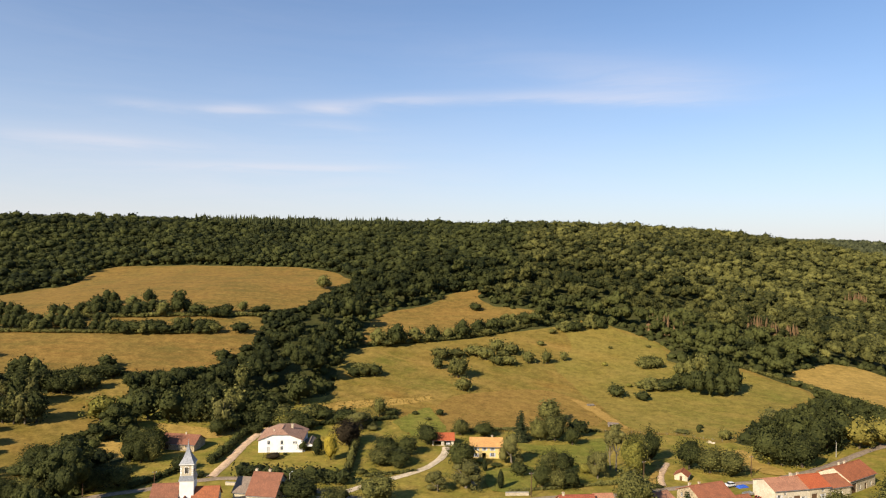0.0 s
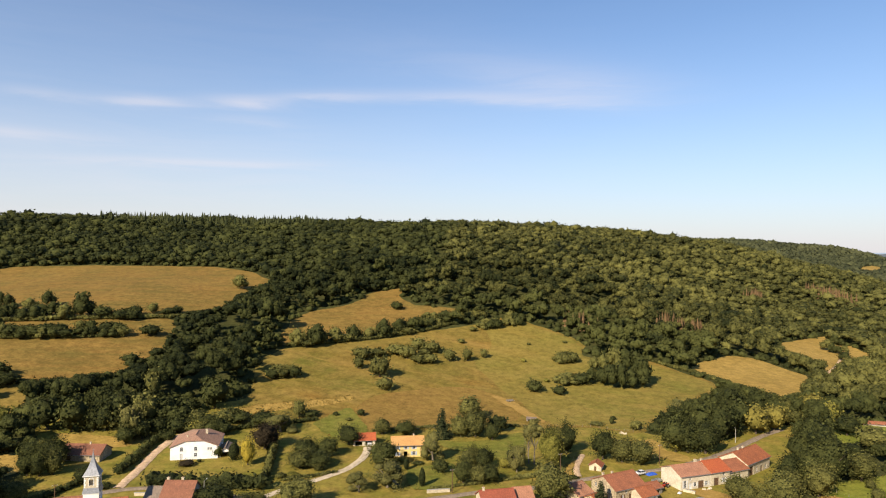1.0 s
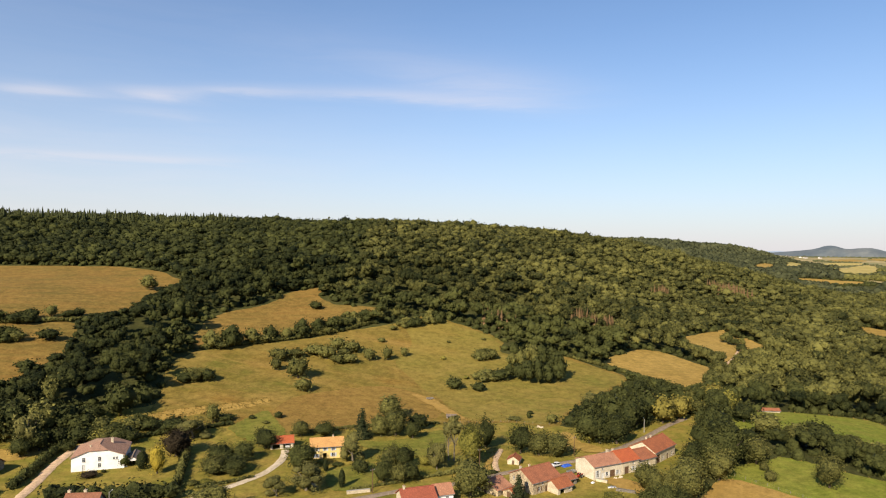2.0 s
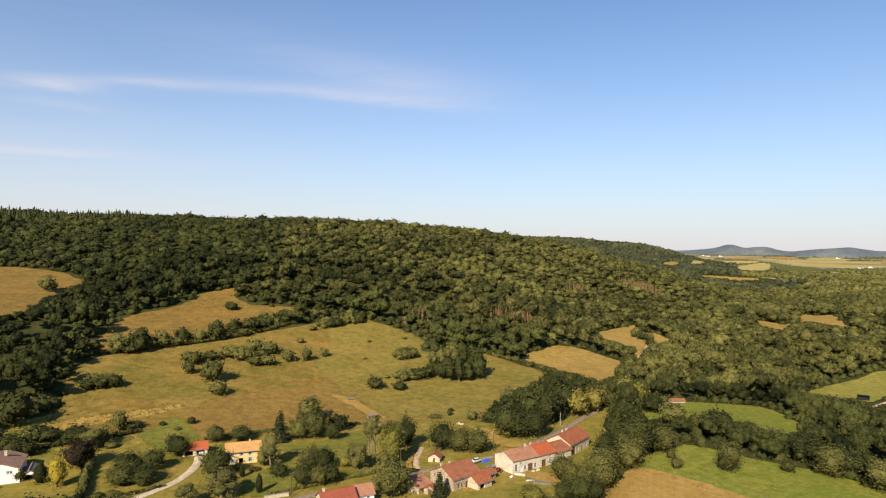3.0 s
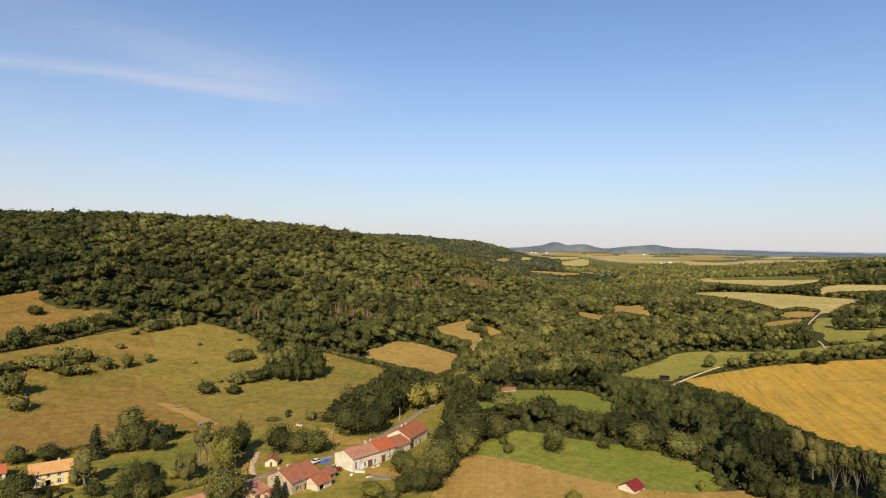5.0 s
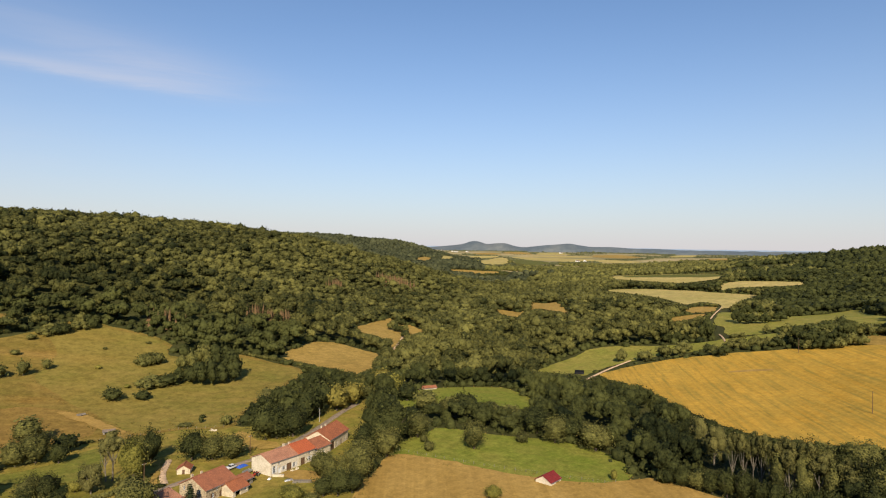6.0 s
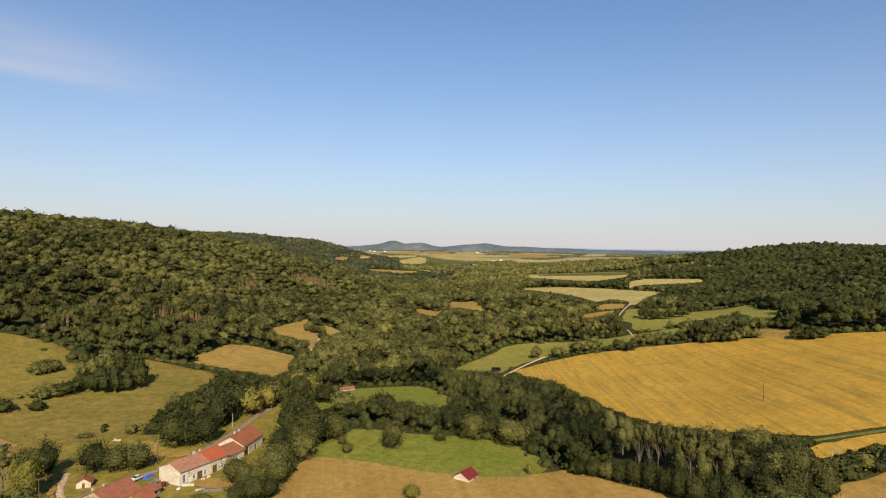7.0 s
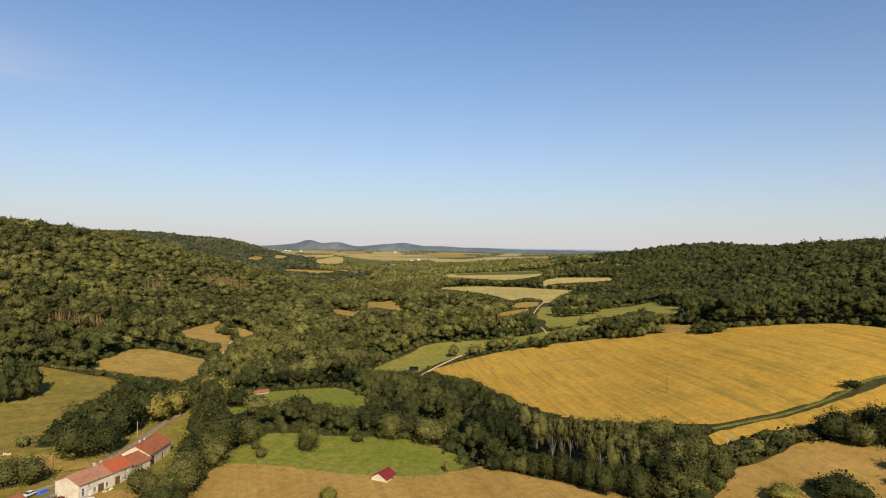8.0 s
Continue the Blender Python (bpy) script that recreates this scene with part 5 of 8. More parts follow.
tree("spruce", 77.3, 201.8, 6.4, 8.3)
tree("grey", 58.8, 245.9, 6.9, 8.7)
tree("dark", 130.0, 255.7, 15.9, 17.1)
tree("dark", 134.6, 254.4, 12.5, 14.7)
tree("dark", 140.5, 250.7, 13.6, 13.2)
tree("dark", 155.5, 284.8, 11.8, 13.3)
tree("dark", 149.5, 270.2, 13.5, 18.0)
tree("dark", 155.0, 266.6, 13.0, 17.0)
tree("dark", 161.5, 270.0, 11.0, 15.5)
tree("dark", 170.6, 299.0, 10.5, 14.0)
tree("dark", 174.4, 293.0, 8.5, 11.8)
tree("dark", 170.8, 277.7, 15.6, 18.5)
tree("dark", 134.5, 253.6, 12.9, 11.7)
tree("grey", 160.1, 312.8, 12.5, 9.5)
tree("yellow", 177.1, 273.1, 14.4, 13.8)
tree("yellow", 188.1, 276.4, 13.0, 13.2)
tree("oak", 199.5, 286.2, 8.7, 7.0)
tree("oak", 202.8, 282.3, 8.5, 7.8)
tree("oak", 207.8, 281.7, 7.5, 7.1)
tree("oak", 215.4, 305.1, 7.6, 8.1)
tree("oak", 218.8, 301.2, 7.9, 8.6)
tree("yellow", 219.2, 292.7, 14.8, 14.0)
tree("light", 218.1, 281.4, 12.6, 12.9)
tree("dark", 148.8, 209.3, 10.8, 11.6)
tree("dark", 154.8, 206.2, 10.9, 15.2)
tree("dark", 169.4, 232.1, 10.7, 12.2)
tree("dark", 162.4, 208.4, 15.2, 18.7)
tree("dark", 174.9, 233.3, 15.6, 19.6)
tree("dark", 113.8, 182.8, 8.0, 7.3)
tree("dark", 117.5, 179.9, 9.3, 9.3)
tree("dark", 122.3, 178.7, 7.9, 8.1)
tree("oak", 123.5, 193.9, 8.5, 8.4)
tree("oak", 127.3, 190.7, 7.7, 9.4)
tree("oak", 123.7, 199.1, 10.3, 9.7)
tree("oak", 131.0, 187.1, 13.7, 13.3)
tree("oak", 152.2, 199.3, 11.4, 12.7)
tree("light", 103.7, 186.2, 10.6, 5.7)
tree("bush", 107.8, 180.4, 5.9, 3.6)
tree("oak", 141.4, 200.7, 11.2, 10.1)
tree("bush", 98.2, 364.8, 10.1, 6.6)
tree("pale_bush", 110.7, 380.5, 4.2, 2.5)
tree("dark_bush", 120.9, 302.8, 2.6, 3.9)
tree("bush", 113.4, 302.9, 8.7, 1.4)
tree("bush", 128.3, 291.2, 6.9, 5.1)
tree("pale_bush", 130.8, 256.2, 6.8, 4.5)
tree("dark_bush", 77.1, 229.0, 4.4, 1.7)
tree("bush", 86.1, 209.5, 3.8, 2.9)
tree("bush", 89.2, 210.3, 3.4, 3.0)
tree("oak", 176.8, 210.0, 11.8, 10.3)
tree("oak", 184.2, 183.6, 9.9, 13.4)
tree("bush", 168.8, 193.3, 5.1, 4.7)
tree("bush", 174.3, 203.0, 3.9, 3.5)
tree("bush", 205.9, 177.3, 6.4, 4.3)
tree("dark_bush", 329.9, 5.5, 8.4, 3.8)
tree("dark", 187.0, 257.0, 8.5, 10.5)
tree("dark", 272.6, 9.1, 15.1, 11.8)
tree("dark", 269.8, 3.8, 8.0, 9.3)
tree("oak", 269.8, 0.3, 8.1, 8.9)
tree("dark", 271.9, -3.3, 9.0, 8.9)
tree("dark", 283.6, 2.1, 8.2, 8.6)
tree("dark", 283.6, -1.6, 9.0, 10.6)
tree("dark", 273.7, -6.8, 14.6, 15.0)
tree("oak", 230.9, 39.6, 9.8, 8.9)
tree("oak", 209.7, 50.8, 11.4, 7.9)
tree("oak", 212.1, 45.1, 11.1, 9.0)
tree("dark", 223.3, 51.0, 13.7, 8.3)
tree("light", 222.8, 21.2, 10.6, 5.7)
tree("dark_bush", 227.6, 8.2, 12.5, 7.2)
tree("dark_bush", 229.4, 3.8, 13.2, 6.7)
tree("dark_bush", 233.0, 6.2, 11.1, 6.6)
tree("dark_bush", 236.1, 12.3, 8.6, 1.9)
tree("light", 154.0, 144.2, 6.7, 4.7)
tree("oak", 431.6, 273.0, 9.0, 12.1)
tree("dark", 210.9, 61.8, 8.7, 9.8)
tree("dark", 211.7, 57.3, 9.8, 8.1)
tree("dark", 214.4, 53.3, 9.3, 7.7)
tree("dark", 225.0, 63.6, 9.5, 8.8)
tree("dark", 225.6, 58.5, 8.1, 7.7)
tree("light", 198.7, 128.2, 2.6, 4.7)
tree("oak", 255.8, 66.3, 14.2, 11.5)
tree("dark", 452.0, 204.0, 9.6, 10.8)
tree("dark", 214.5, 263.6, 12.1, 9.8)
tree("oak", 207.9, 241.3, 14.1, 10.6)
tree("oak", 210.3, 226.5, 12.1, 10.0)
tree("dark", 217.5, 223.0, 13.8, 11.5)
tree("oak", 216.5, 210.1, 12.8, 6.6)
tree("dark", 220.6, 205.3, 11.0, 6.0)
tree("oak", 230.2, 218.9, 11.0, 5.9)
tree("oak", 225.5, 201.9, 11.9, 8.6)
tree("dark", 222.6, 182.6, 15.4, 12.4)
tree("dark", 225.6, 166.1, 15.0, 12.1)
tree("oak", 217.0, 168.6, 12.3, 11.2)
tree("oak", 222.0, 151.7, 14.5, 12.1)
tree("slim", 218.3, 80.7, 6.4, 17.1)
tree("birch", 217.5, 76.9, 5.9, 17.9)
tree("slim", 218.3, 72.6, 6.3, 18.2)
tree("birch", 217.9, 68.5, 6.3, 18.6)
tree("slim", 217.4, 64.5, 6.3, 17.6)
tree("grey", 240.7, 111.8, 9.6, 16.2)
tree("grey", 252.3, 123.8, 9.1, 14.6)
tree("birch", 217.3, 59.8, 6.2, 15.7)
tree("slim", 219.6, 52.2, 7.5, 17.3)
tree("light", 223.5, 46.9, 8.4, 12.0)
tree("dark", 467.6, 159.6, 8.9, 7.9)
tree("oak", 464.3, 154.1, 7.6, 7.4)
tree("dark", 464.0, 148.4, 7.5, 7.5)
tree("dark", 490.4, 165.4, 8.6, 8.2)
tree("dark", 486.3, 158.5, 8.0, 7.9)
tree("dark", 466.8, 146.3, 9.7, 9.7)
tree("dark", 463.0, 140.7, 8.0, 7.9)
tree("oak", 463.1, 135.3, 8.9, 8.4)
tree("oak", 494.6, 152.2, 8.5, 7.9)
tree("oak", 490.2, 146.2, 8.8, 9.8)
tree("dark", 472.8, 135.4, 8.6, 9.0)
tree("oak", 468.8, 129.6, 9.3, 10.2)
tree("oak", 468.6, 123.6, 7.7, 8.1)
tree("oak", 503.1, 142.7, 7.8, 9.5)
tree("oak", 498.0, 135.5, 7.8, 9.9)
tree("dark", 477.1, 177.9, 12.5, 7.4)
tree("bush", 503.9, 132.4, 9.1, 5.7)
tree("bush", 501.0, 127.1, 9.7, 7.0)
tree("bush", 499.8, 121.4, 8.7, 6.2)
tree("bush", 515.8, 133.7, 8.7, 6.4)
tree("oak", 512.0, 126.3, 9.7, 6.8)
tree("bush", 440.1, 258.9, 13.5, 8.1)
tree("bush", 453.4, 250.0, 13.6, 9.2)
tree("oak", 466.1, 241.5, 14.7, 10.2)
tree("bush", 484.4, 194.6, 7.3, 5.1)
tree("oak", 516.3, 185.4, 9.6, 10.1)
tree("bush", 474.1, 209.5, 9.0, 6.1)
tree("bush", 471.9, 203.1, 7.9, 5.8)
tree("bush", 471.1, 197.6, 7.9, 6.3)
tree("oak", 482.8, 211.4, 8.6, 7.1)
tree("bush", 480.1, 203.7, 7.8, 7.5)
tree("bush", 476.9, 194.6, 9.3, 7.2)
tree("bush", 474.3, 187.5, 8.9, 6.7)
tree("bush", 473.6, 182.7, 8.9, 5.9)
tree("oak", 485.5, 195.6, 8.7, 7.5)
tree("bush", 482.8, 188.6, 9.1, 5.9)
tree("bush", 470.8, 222.3, 13.7, 4.6)
tree("dark", 461.5, 97.0, 12.8, 6.3)
tree("dark", 457.7, 89.6, 13.1, 6.2)
tree("dark", 456.8, 83.9, 13.2, 7.2)
tree("dark", 477.1, 96.7, 13.3, 7.0)
tree("dark", 473.6, 90.4, 11.9, 5.8)
tree("oak", 496.2, 113.2, 10.2, 9.3)
tree("dark", 491.5, 106.7, 11.4, 9.1)
tree("dark", 491.9, 100.9, 10.2, 8.8)
tree("oak", 532.5, 118.4, 9.8, 8.6)
tree("dark", 526.5, 111.1, 10.9, 7.5)
tree("dark", 398.8, 508.6, 7.9, 10.5)
tree("dark", 402.6, 506.4, 8.0, 8.4)
tree("oak", 411.0, 509.4, 8.6, 8.1)
tree("dark", 430.2, 546.0, 8.9, 10.8)
tree("dark", 434.9, 543.2, 7.6, 8.1)
tree("oak", 401.3, 517.5, 12.6, 12.0)
tree("dark", 385.4, 476.9, 10.8, 9.1)
tree("dark", 212.4, 99.2, 7.5, 8.5)
tree("dark", 211.8, 93.8, 7.4, 9.7)
tree("dark", 211.0, 88.1, 7.3, 10.9)
tree("dark", 209.5, 82.3, 7.2, 9.9)
tree("dark", 207.7, 76.6, 7.9, 10.5)
tree("dark", 206.3, 70.8, 7.8, 11.2)
tree("dark", 208.8, 66.6, 7.8, 11.2)
tree("dark", 207.0, 60.7, 8.5, 10.9)
tree("oak", 211.9, 104.1, 6.7, 6.9)
tree("dark", 211.1, 109.1, 6.7, 7.0)
tree("dark", 210.2, 114.0, 6.8, 6.1)
tree("birch", 223.5, 97.3, 5.2, 18.4)
tree("birch", 223.7, 93.9, 4.8, 19.2)
tree("birch", 224.0, 90.6, 5.1, 19.6)
tree("birch", 223.9, 87.9, 4.8, 19.1)
tree("birch", 223.8, 85.5, 5.1, 20.0)
tree("birch", 223.1, 82.3, 4.6, 20.0)
tree("birch", 223.6, 80.5, 5.1, 20.0)
tree("birch", 222.6, 77.3, 5.0, 19.6)
tree("birch", 221.5, 74.2, 4.7, 20.0)
tree("birch", 220.9, 71.7, 5.0, 20.0)
tree("slim", 220.6, 68.9, 4.9, 20.0)
tree("birch", 219.3, 66.6, 4.6, 19.2)
tree("birch", 218.3, 61.9, 4.9, 18.1)
tree("oak", 218.0, 58.9, 6.4, 12.7)
tree("oak", 237.0, 99.6, 8.1, 14.8)
tree("dark", 238.3, 92.9, 8.1, 14.7)
tree("oak", 239.3, 86.2, 8.0, 14.7)
tree("dark", 239.3, 79.4, 8.9, 15.6)
tree("oak", 238.5, 73.3, 7.9, 14.5)
tree("dark", 236.1, 66.2, 7.8, 14.3)
tree("oak", 232.4, 59.1, 9.3, 16.2)
tree("dark", 228.6, 53.0, 9.9, 16.9)
tree("oak", 233.7, 49.1, 10.1, 17.1)
tree("dark", 212.6, 52.6, 10.1, 14.9)
tree("dark", 214.1, 45.6, 11.7, 17.1)
tree("dark", -133.8, 295.8, 14.5, 16.3)
tree("dark", -123.6, 295.0, 14.3, 16.6)
tree("dark", -119.9, 296.5, 8.0, 10.6)
tree("dark", -115.2, 295.9, 7.9, 10.1)
tree("oak", -111.2, 297.9, 9.4, 9.8)
tree("dark", -124.6, 314.0, 8.0, 10.0)
tree("dark", -119.3, 313.5, 7.9, 9.5)
tree("dark", -106.2, 300.9, 15.9, 17.5)
tree("oak", -97.5, 303.5, 15.9, 15.8)
tree("dark", -97.2, 282.0, 8.5, 8.5)
tree("dark", -92.5, 287.9, 9, 9.5)
tree("dark", -87.1, 293.4, 9, 8)
tree("dark", -100.0, 295.3, 11, 12)
tree("dark_bush", -81.2, 286.3, 6, 4.5)
tree("dark", -80.5, 297.5, 8, 7)
tree("dark", -89.0, 307.1, 14.3, 13.7)
tree("dark", 594.6, 257.8, 11.3, 14.6)
tree("dark", 583.2, 246.7, 11.9, 11.9)
tree("dark", 580.8, 238.4, 13.6, 10.3)
tree("dark", 669.7, 279.5, 12.6, 11.7)
tree("oak", 585.9, 237.3, 11.4, 11.9)
tree("dark", 582.4, 227.5, 11.3, 10.9)
tree("dark", 689.0, 275.0, 11.2, 10.6)
tree("oak", 598.7, 229.2, 12.2, 11.9)
tree("dark", 594.9, 220.1, 13.0, 10.5)
tree("oak", 704.2, 266.2, 13.2, 11.3)
tree("dark", 612.3, 221.0, 11.3, 14.7)
tree("oak", 527.3, 205.2, 6.0, 7.7)
tree("oak", 491.1, 180.1, 10.7, 8.6)
tree("dark", 478.1, 165.7, 11.8, 10.5)
tree("dark", 474.7, 154.5, 13.1, 12.5)
tree("oak", 477.4, 146.9, 11.7, 11.8)
tree("oak", 491.6, 145.5, 12.0, 12.2)
tree("dark", 530.0, 153.9, 14.4, 10.6)
tree("bush", 527.1, 145.6, 9.6, 6.0)
tree("bush", 514.1, 130.5, 15.4, 5.5)
tree("bush", 509.8, 221.7, 8.1, 4.1)
tree("bush", 511.0, 216.2, 4.9, 4.6)
tree("dark", 466.7, 222.8, 6.7, 7.2)
tree("bush", 471.5, 210.5, 5.5, 3.6)
tree("bush", 471.0, 189.9, 7.4, 4.0)
tree("oak", 479.4, 184.1, 9.0, 6.3)
tree("dark", 508.8, 244.5, 14.8, 20.7)
tree("oak", 506.3, 263.9, 9.2, 9.2)
tree("dark", 502.8, 255.9, 9.0, 9.2)
tree("oak", 504.2, 251.4, 9.4, 11.4)
tree("oak", 540.3, 279.3, 9.4, 9.3)
tree("oak", 536.5, 271.0, 8.1, 11.2)
tree("oak", 501.4, 278.4, 8.7, 9.0)
tree("dark", 498.4, 271.3, 11.0, 10.6)
tree("dark", 499.8, 264.7, 10.4, 11.4)
tree("dark", 533.1, 293.6, 10.9, 9.0)
tree("oak", 529.9, 284.3, 10.2, 11.5)
tree("oak", 458.2, 240.9, 12.1, 8.4)
tree("dark", 499.7, 114.1, 9.9, 7.7)
tree("dark", 495.6, 108.2, 9.1, 6.3)
tree("dark", 495.9, 103.4, 8.7, 8.4)
tree("oak", 530.0, 118.6, 9.1, 7.3)
tree("dark", 525.0, 112.2, 9.8, 8.3)

for leaf, rows in FAR_TREES.items():
    plant("field_trees", "scattered trees along distant fields and hedges", LEAVES[leaf], np.array(rows), HEDGE_CROWNS, 71)
# ---- buildings ----
def wall_material(name, base, stain, rubble=0.0, bump=0.15):
    """Render or rubble stone: base colour, stains in patches and, for rubble, stones of uneven tone."""
    base, stain = (tuple(0.88 * c for c in k) for k in (base, stain))
    m = bpy.data.materials.new(name)
    m.use_nodes = True
    t = m.node_tree
    bsdf = t.nodes["Principled BSDF"]
    bsdf.inputs["Roughness"].default_value = 0.9
    bsdf.inputs["Specular IOR Level"].default_value = 0.2
    geo = t.nodes.new("ShaderNodeNewGeometry")

    def noisy(scale, detail=5):
        n = t.nodes.new("ShaderNodeTexNoise")
        n.inputs["Scale"].default_value, n.inputs["Detail"].default_value = scale, detail
        t.links.new(geo.outputs["Position"], n.inputs["Vector"])
        return n.outputs["Fac"]

    def blend(f, a, b):
        n = t.nodes.new("ShaderNodeMix")
        n.data_type = "RGBA"
        n.clamp_factor = True
        t.links.new(f, n.inputs["Factor"])
        for v, s in ((a, "A"), (b, "B")):
            if isinstance(v, tuple):
                n.inputs[s].default_value = (*v, 1)
            else:
                t.links.new(v, n.inputs[s])
        return n.outputs["Result"]

    col = blend(calc(t, "MULTIPLY_ADD", noisy(0.45), 3.0, -1.25), base, stain)
    height = noisy(4.0)
    if rubble:
        vor = t.nodes.new("ShaderNodeTexVoronoi")
        vor.inputs["Scale"].default_value = 2.6
        t.links.new(geo.outputs["Position"], vor.inputs["Vector"])
        sep = t.nodes.new("ShaderNodeSeparateColor")
        t.links.new(vor.outputs["Color"], sep.inputs[0])
        col = blend(calc(t, "MULTIPLY", sep.outputs[0], rubble), col, tuple(c * 0.45 for c in stain))
        height = vor.outputs["Distance"]
    t.links.new(col, bsdf.inputs["Base Color"])
    b = t.nodes.new("ShaderNodeBump")
    b.inputs["Strength"].default_value, b.inputs["Distance"].default_value = bump, 0.08
    t.links.new(height, b.inputs["Height"])
    t.links.new(b.outputs[0], bsdf.inputs["Normal"])
    return m


def roof_material(name, base, worn, moss):
    """Clay tiles: courses as relief, tone by tile, moss and fading in patches."""
    m = wall_material(name, base, worn)
    t = m.node_tree
    bsdf = t.nodes["Principled BSDF"]
    bsdf.inputs["Roughness"].default_value = 0.8
    co = t.nodes.new("ShaderNodeTexCoord")
    brick = t.nodes.new("ShaderNodeTexBrick")
    brick.inputs["Scale"].default_value = 1.0
    brick.inputs["Brick Width"].default_value, brick.inputs["Row Height"].default_value = 0.25, 0.34
    brick.inputs["Mortar Size"].default_value = 0.03
    brick.inputs["Color1"].default_value = (0.72, 0.72, 0.72, 1)
    brick.inputs["Color2"].default_value = (1.15, 1.1, 1.05, 1)
    brick.inputs["Mortar"].default_value = (0.5, 0.48, 0.46, 1)
    t.links.new(co.outputs["Object"], brick.inputs["Vector"])
    old = bsdf.inputs["Base Color"].links[0].from_socket
    mul = t.nodes.new("ShaderNodeMix")
    mul.data_type, mul.blend_type = "RGBA", "MULTIPLY"
    mul.inputs["Factor"].default_value = 0.8
    t.links.new(old, mul.inputs["A"])
    t.links.new(brick.outputs["Color"], mul.inputs["B"])
    n = t.nodes.new("ShaderNodeTexNoise")
    n.inputs["Scale"].default_value, n.inputs["Detail"].default_value = 0.8, 6
    mo = t.nodes.new("ShaderNodeMix")
    mo.data_type, mo.clamp_factor = "RGBA", True
    t.links.new(calc(t, "MULTIPLY_ADD", n.outputs["Fac"], 5.0, -2.9), mo.inputs["Factor"])
    t.links.new(mul.outputs["Result"], mo.inputs["A"])
    mo.inputs["B"].default_value = (*moss, 1)
    t.links.new(mo.outputs["Result"], bsdf.inputs["Base Color"])
    return m


def plain_material(name, colour, rough=0.6, metal=0.0):
    m = ground_material(name, tuple(c * 0.9 for c in colour), tuple(min(1, c * 1.08) for c in colour), tuple(c * 0.7 for c in colour), (0.3, 1.2, 7.0), None, 0.05, 0.3, rough)
    m.node_tree.nodes["Principled BSDF"].inputs["Metallic"].default_value = metal
    return m


MAT = {
    "white_render": wall_material("white_render", (0.82, 0.80, 0.76), (0.70, 0.67, 0.60)),
    "cream_render": wall_material("cream_render", (0.66, 0.58, 0.44), (0.50, 0.42, 0.30), 0.35),
    "stone": wall_material("rubble_stone", (0.52, 0.42, 0.27), (0.38, 0.29, 0.18), 0.85, 0.4),
    "pale_stone": wall_material("pale_stone", (0.62, 0.53, 0.38), (0.50, 0.41, 0.28), 0.5, 0.3),
    "yellow_render": wall_material("yellow_render", (0.74, 0.55, 0.22), (0.62, 0.44, 0.17)),
    "red_tile": roof_material("red_tiles", (0.34, 0.130, 0.068), (0.25, 0.10, 0.056), (0.21, 0.13, 0.075)),
    "new_tile": roof_material("bright_red_tiles", (0.44, 0.115, 0.045), (0.42, 0.105, 0.045), (0.34, 0.12, 0.06)),
    "deep_red_tile": roof_material("deep_red_tiles", (0.33, 0.095, 0.055), (0.27, 0.08, 0.048), (0.24, 0.09, 0.055)),
    "old_tile": roof_material("old_brown_red_tiles", (0.27, 0.115, 0.068), (0.20, 0.09, 0.055), (0.17, 0.11, 0.07)),
    "orange_tile": roof_material("orange_tiles", (0.60, 0.34, 0.125), (0.52, 0.28, 0.10), (0.42, 0.24, 0.11)),
    "rust_tile": roof_material("rust_orange_tiles", (0.36, 0.125, 0.056), (0.28, 0.100, 0.050), (0.22, 0.13, 0.075)),
    "brown_tile": roof_material("brown_tiles", (0.40, 0.235, 0.16), (0.32, 0.185, 0.125), (0.20, 0.145, 0.095)),
    "pink_tile": roof_material("faded_pink_tiles", (0.44, 0.215, 0.13), (0.33, 0.155, 0.095), (0.26, 0.17, 0.11)),
    "slate": roof_material("grey_slates", (0.26, 0.20, 0.155), (0.19, 0.15, 0.12), (0.18, 0.14, 0.10)),
    "crimson_sheet": plain_material("crimson_sheet", (0.22, 0.032, 0.03), 0.45),
    "zinc": plain_material("zinc_sheet", (0.38, 0.38, 0.39), 0.4, 0.35),
    "glass": plain_material("window_glass", (0.03, 0.035, 0.04), 0.15),
    "white_paint": plain_material("white_paint", (0.75, 0.74, 0.71), 0.5),
    "blue_paint": plain_material("pale_blue_shutters", (0.50, 0.58, 0.72), 0.5),
    "brown_wood": plain_material("brown_wood", (0.16, 0.095, 0.055), 0.7),
    "grey_wood": plain_material("weathered_wood", (0.27, 0.235, 0.19), 0.85),
    "brick": plain_material("chimney_brick", (0.42, 0.24, 0.15), 0.9),
    "concrete": plain_material("concrete", (0.42, 0.39, 0.34), 0.9),
    "black": plain_material("black_sheet", (0.022, 0.022, 0.026), 0.35),
    "white_plastic": plain_material("white_sheet", (0.80, 0.80, 0.80), 0.4),
    "blue_sheet": plain_material("blue_tarpaulin", (0.05, 0.13, 0.55), 0.5),
    "tractor_red": plain_material("red_paint", (0.45, 0.06, 0.03), 0.4),
    "rubber": plain_material("rubber", (0.025, 0.024, 0.023), 0.85),
    "steel": plain_material("galvanised_steel", (0.45, 0.45, 0.45), 0.4, 0.6),
    "car_white": plain_material("white_car_paint", (0.78, 0.78, 0.78), 0.25),
    "car_grey": plain_material("silver_car_paint", (0.50, 0.51, 0.53), 0.25, 0.3),
}


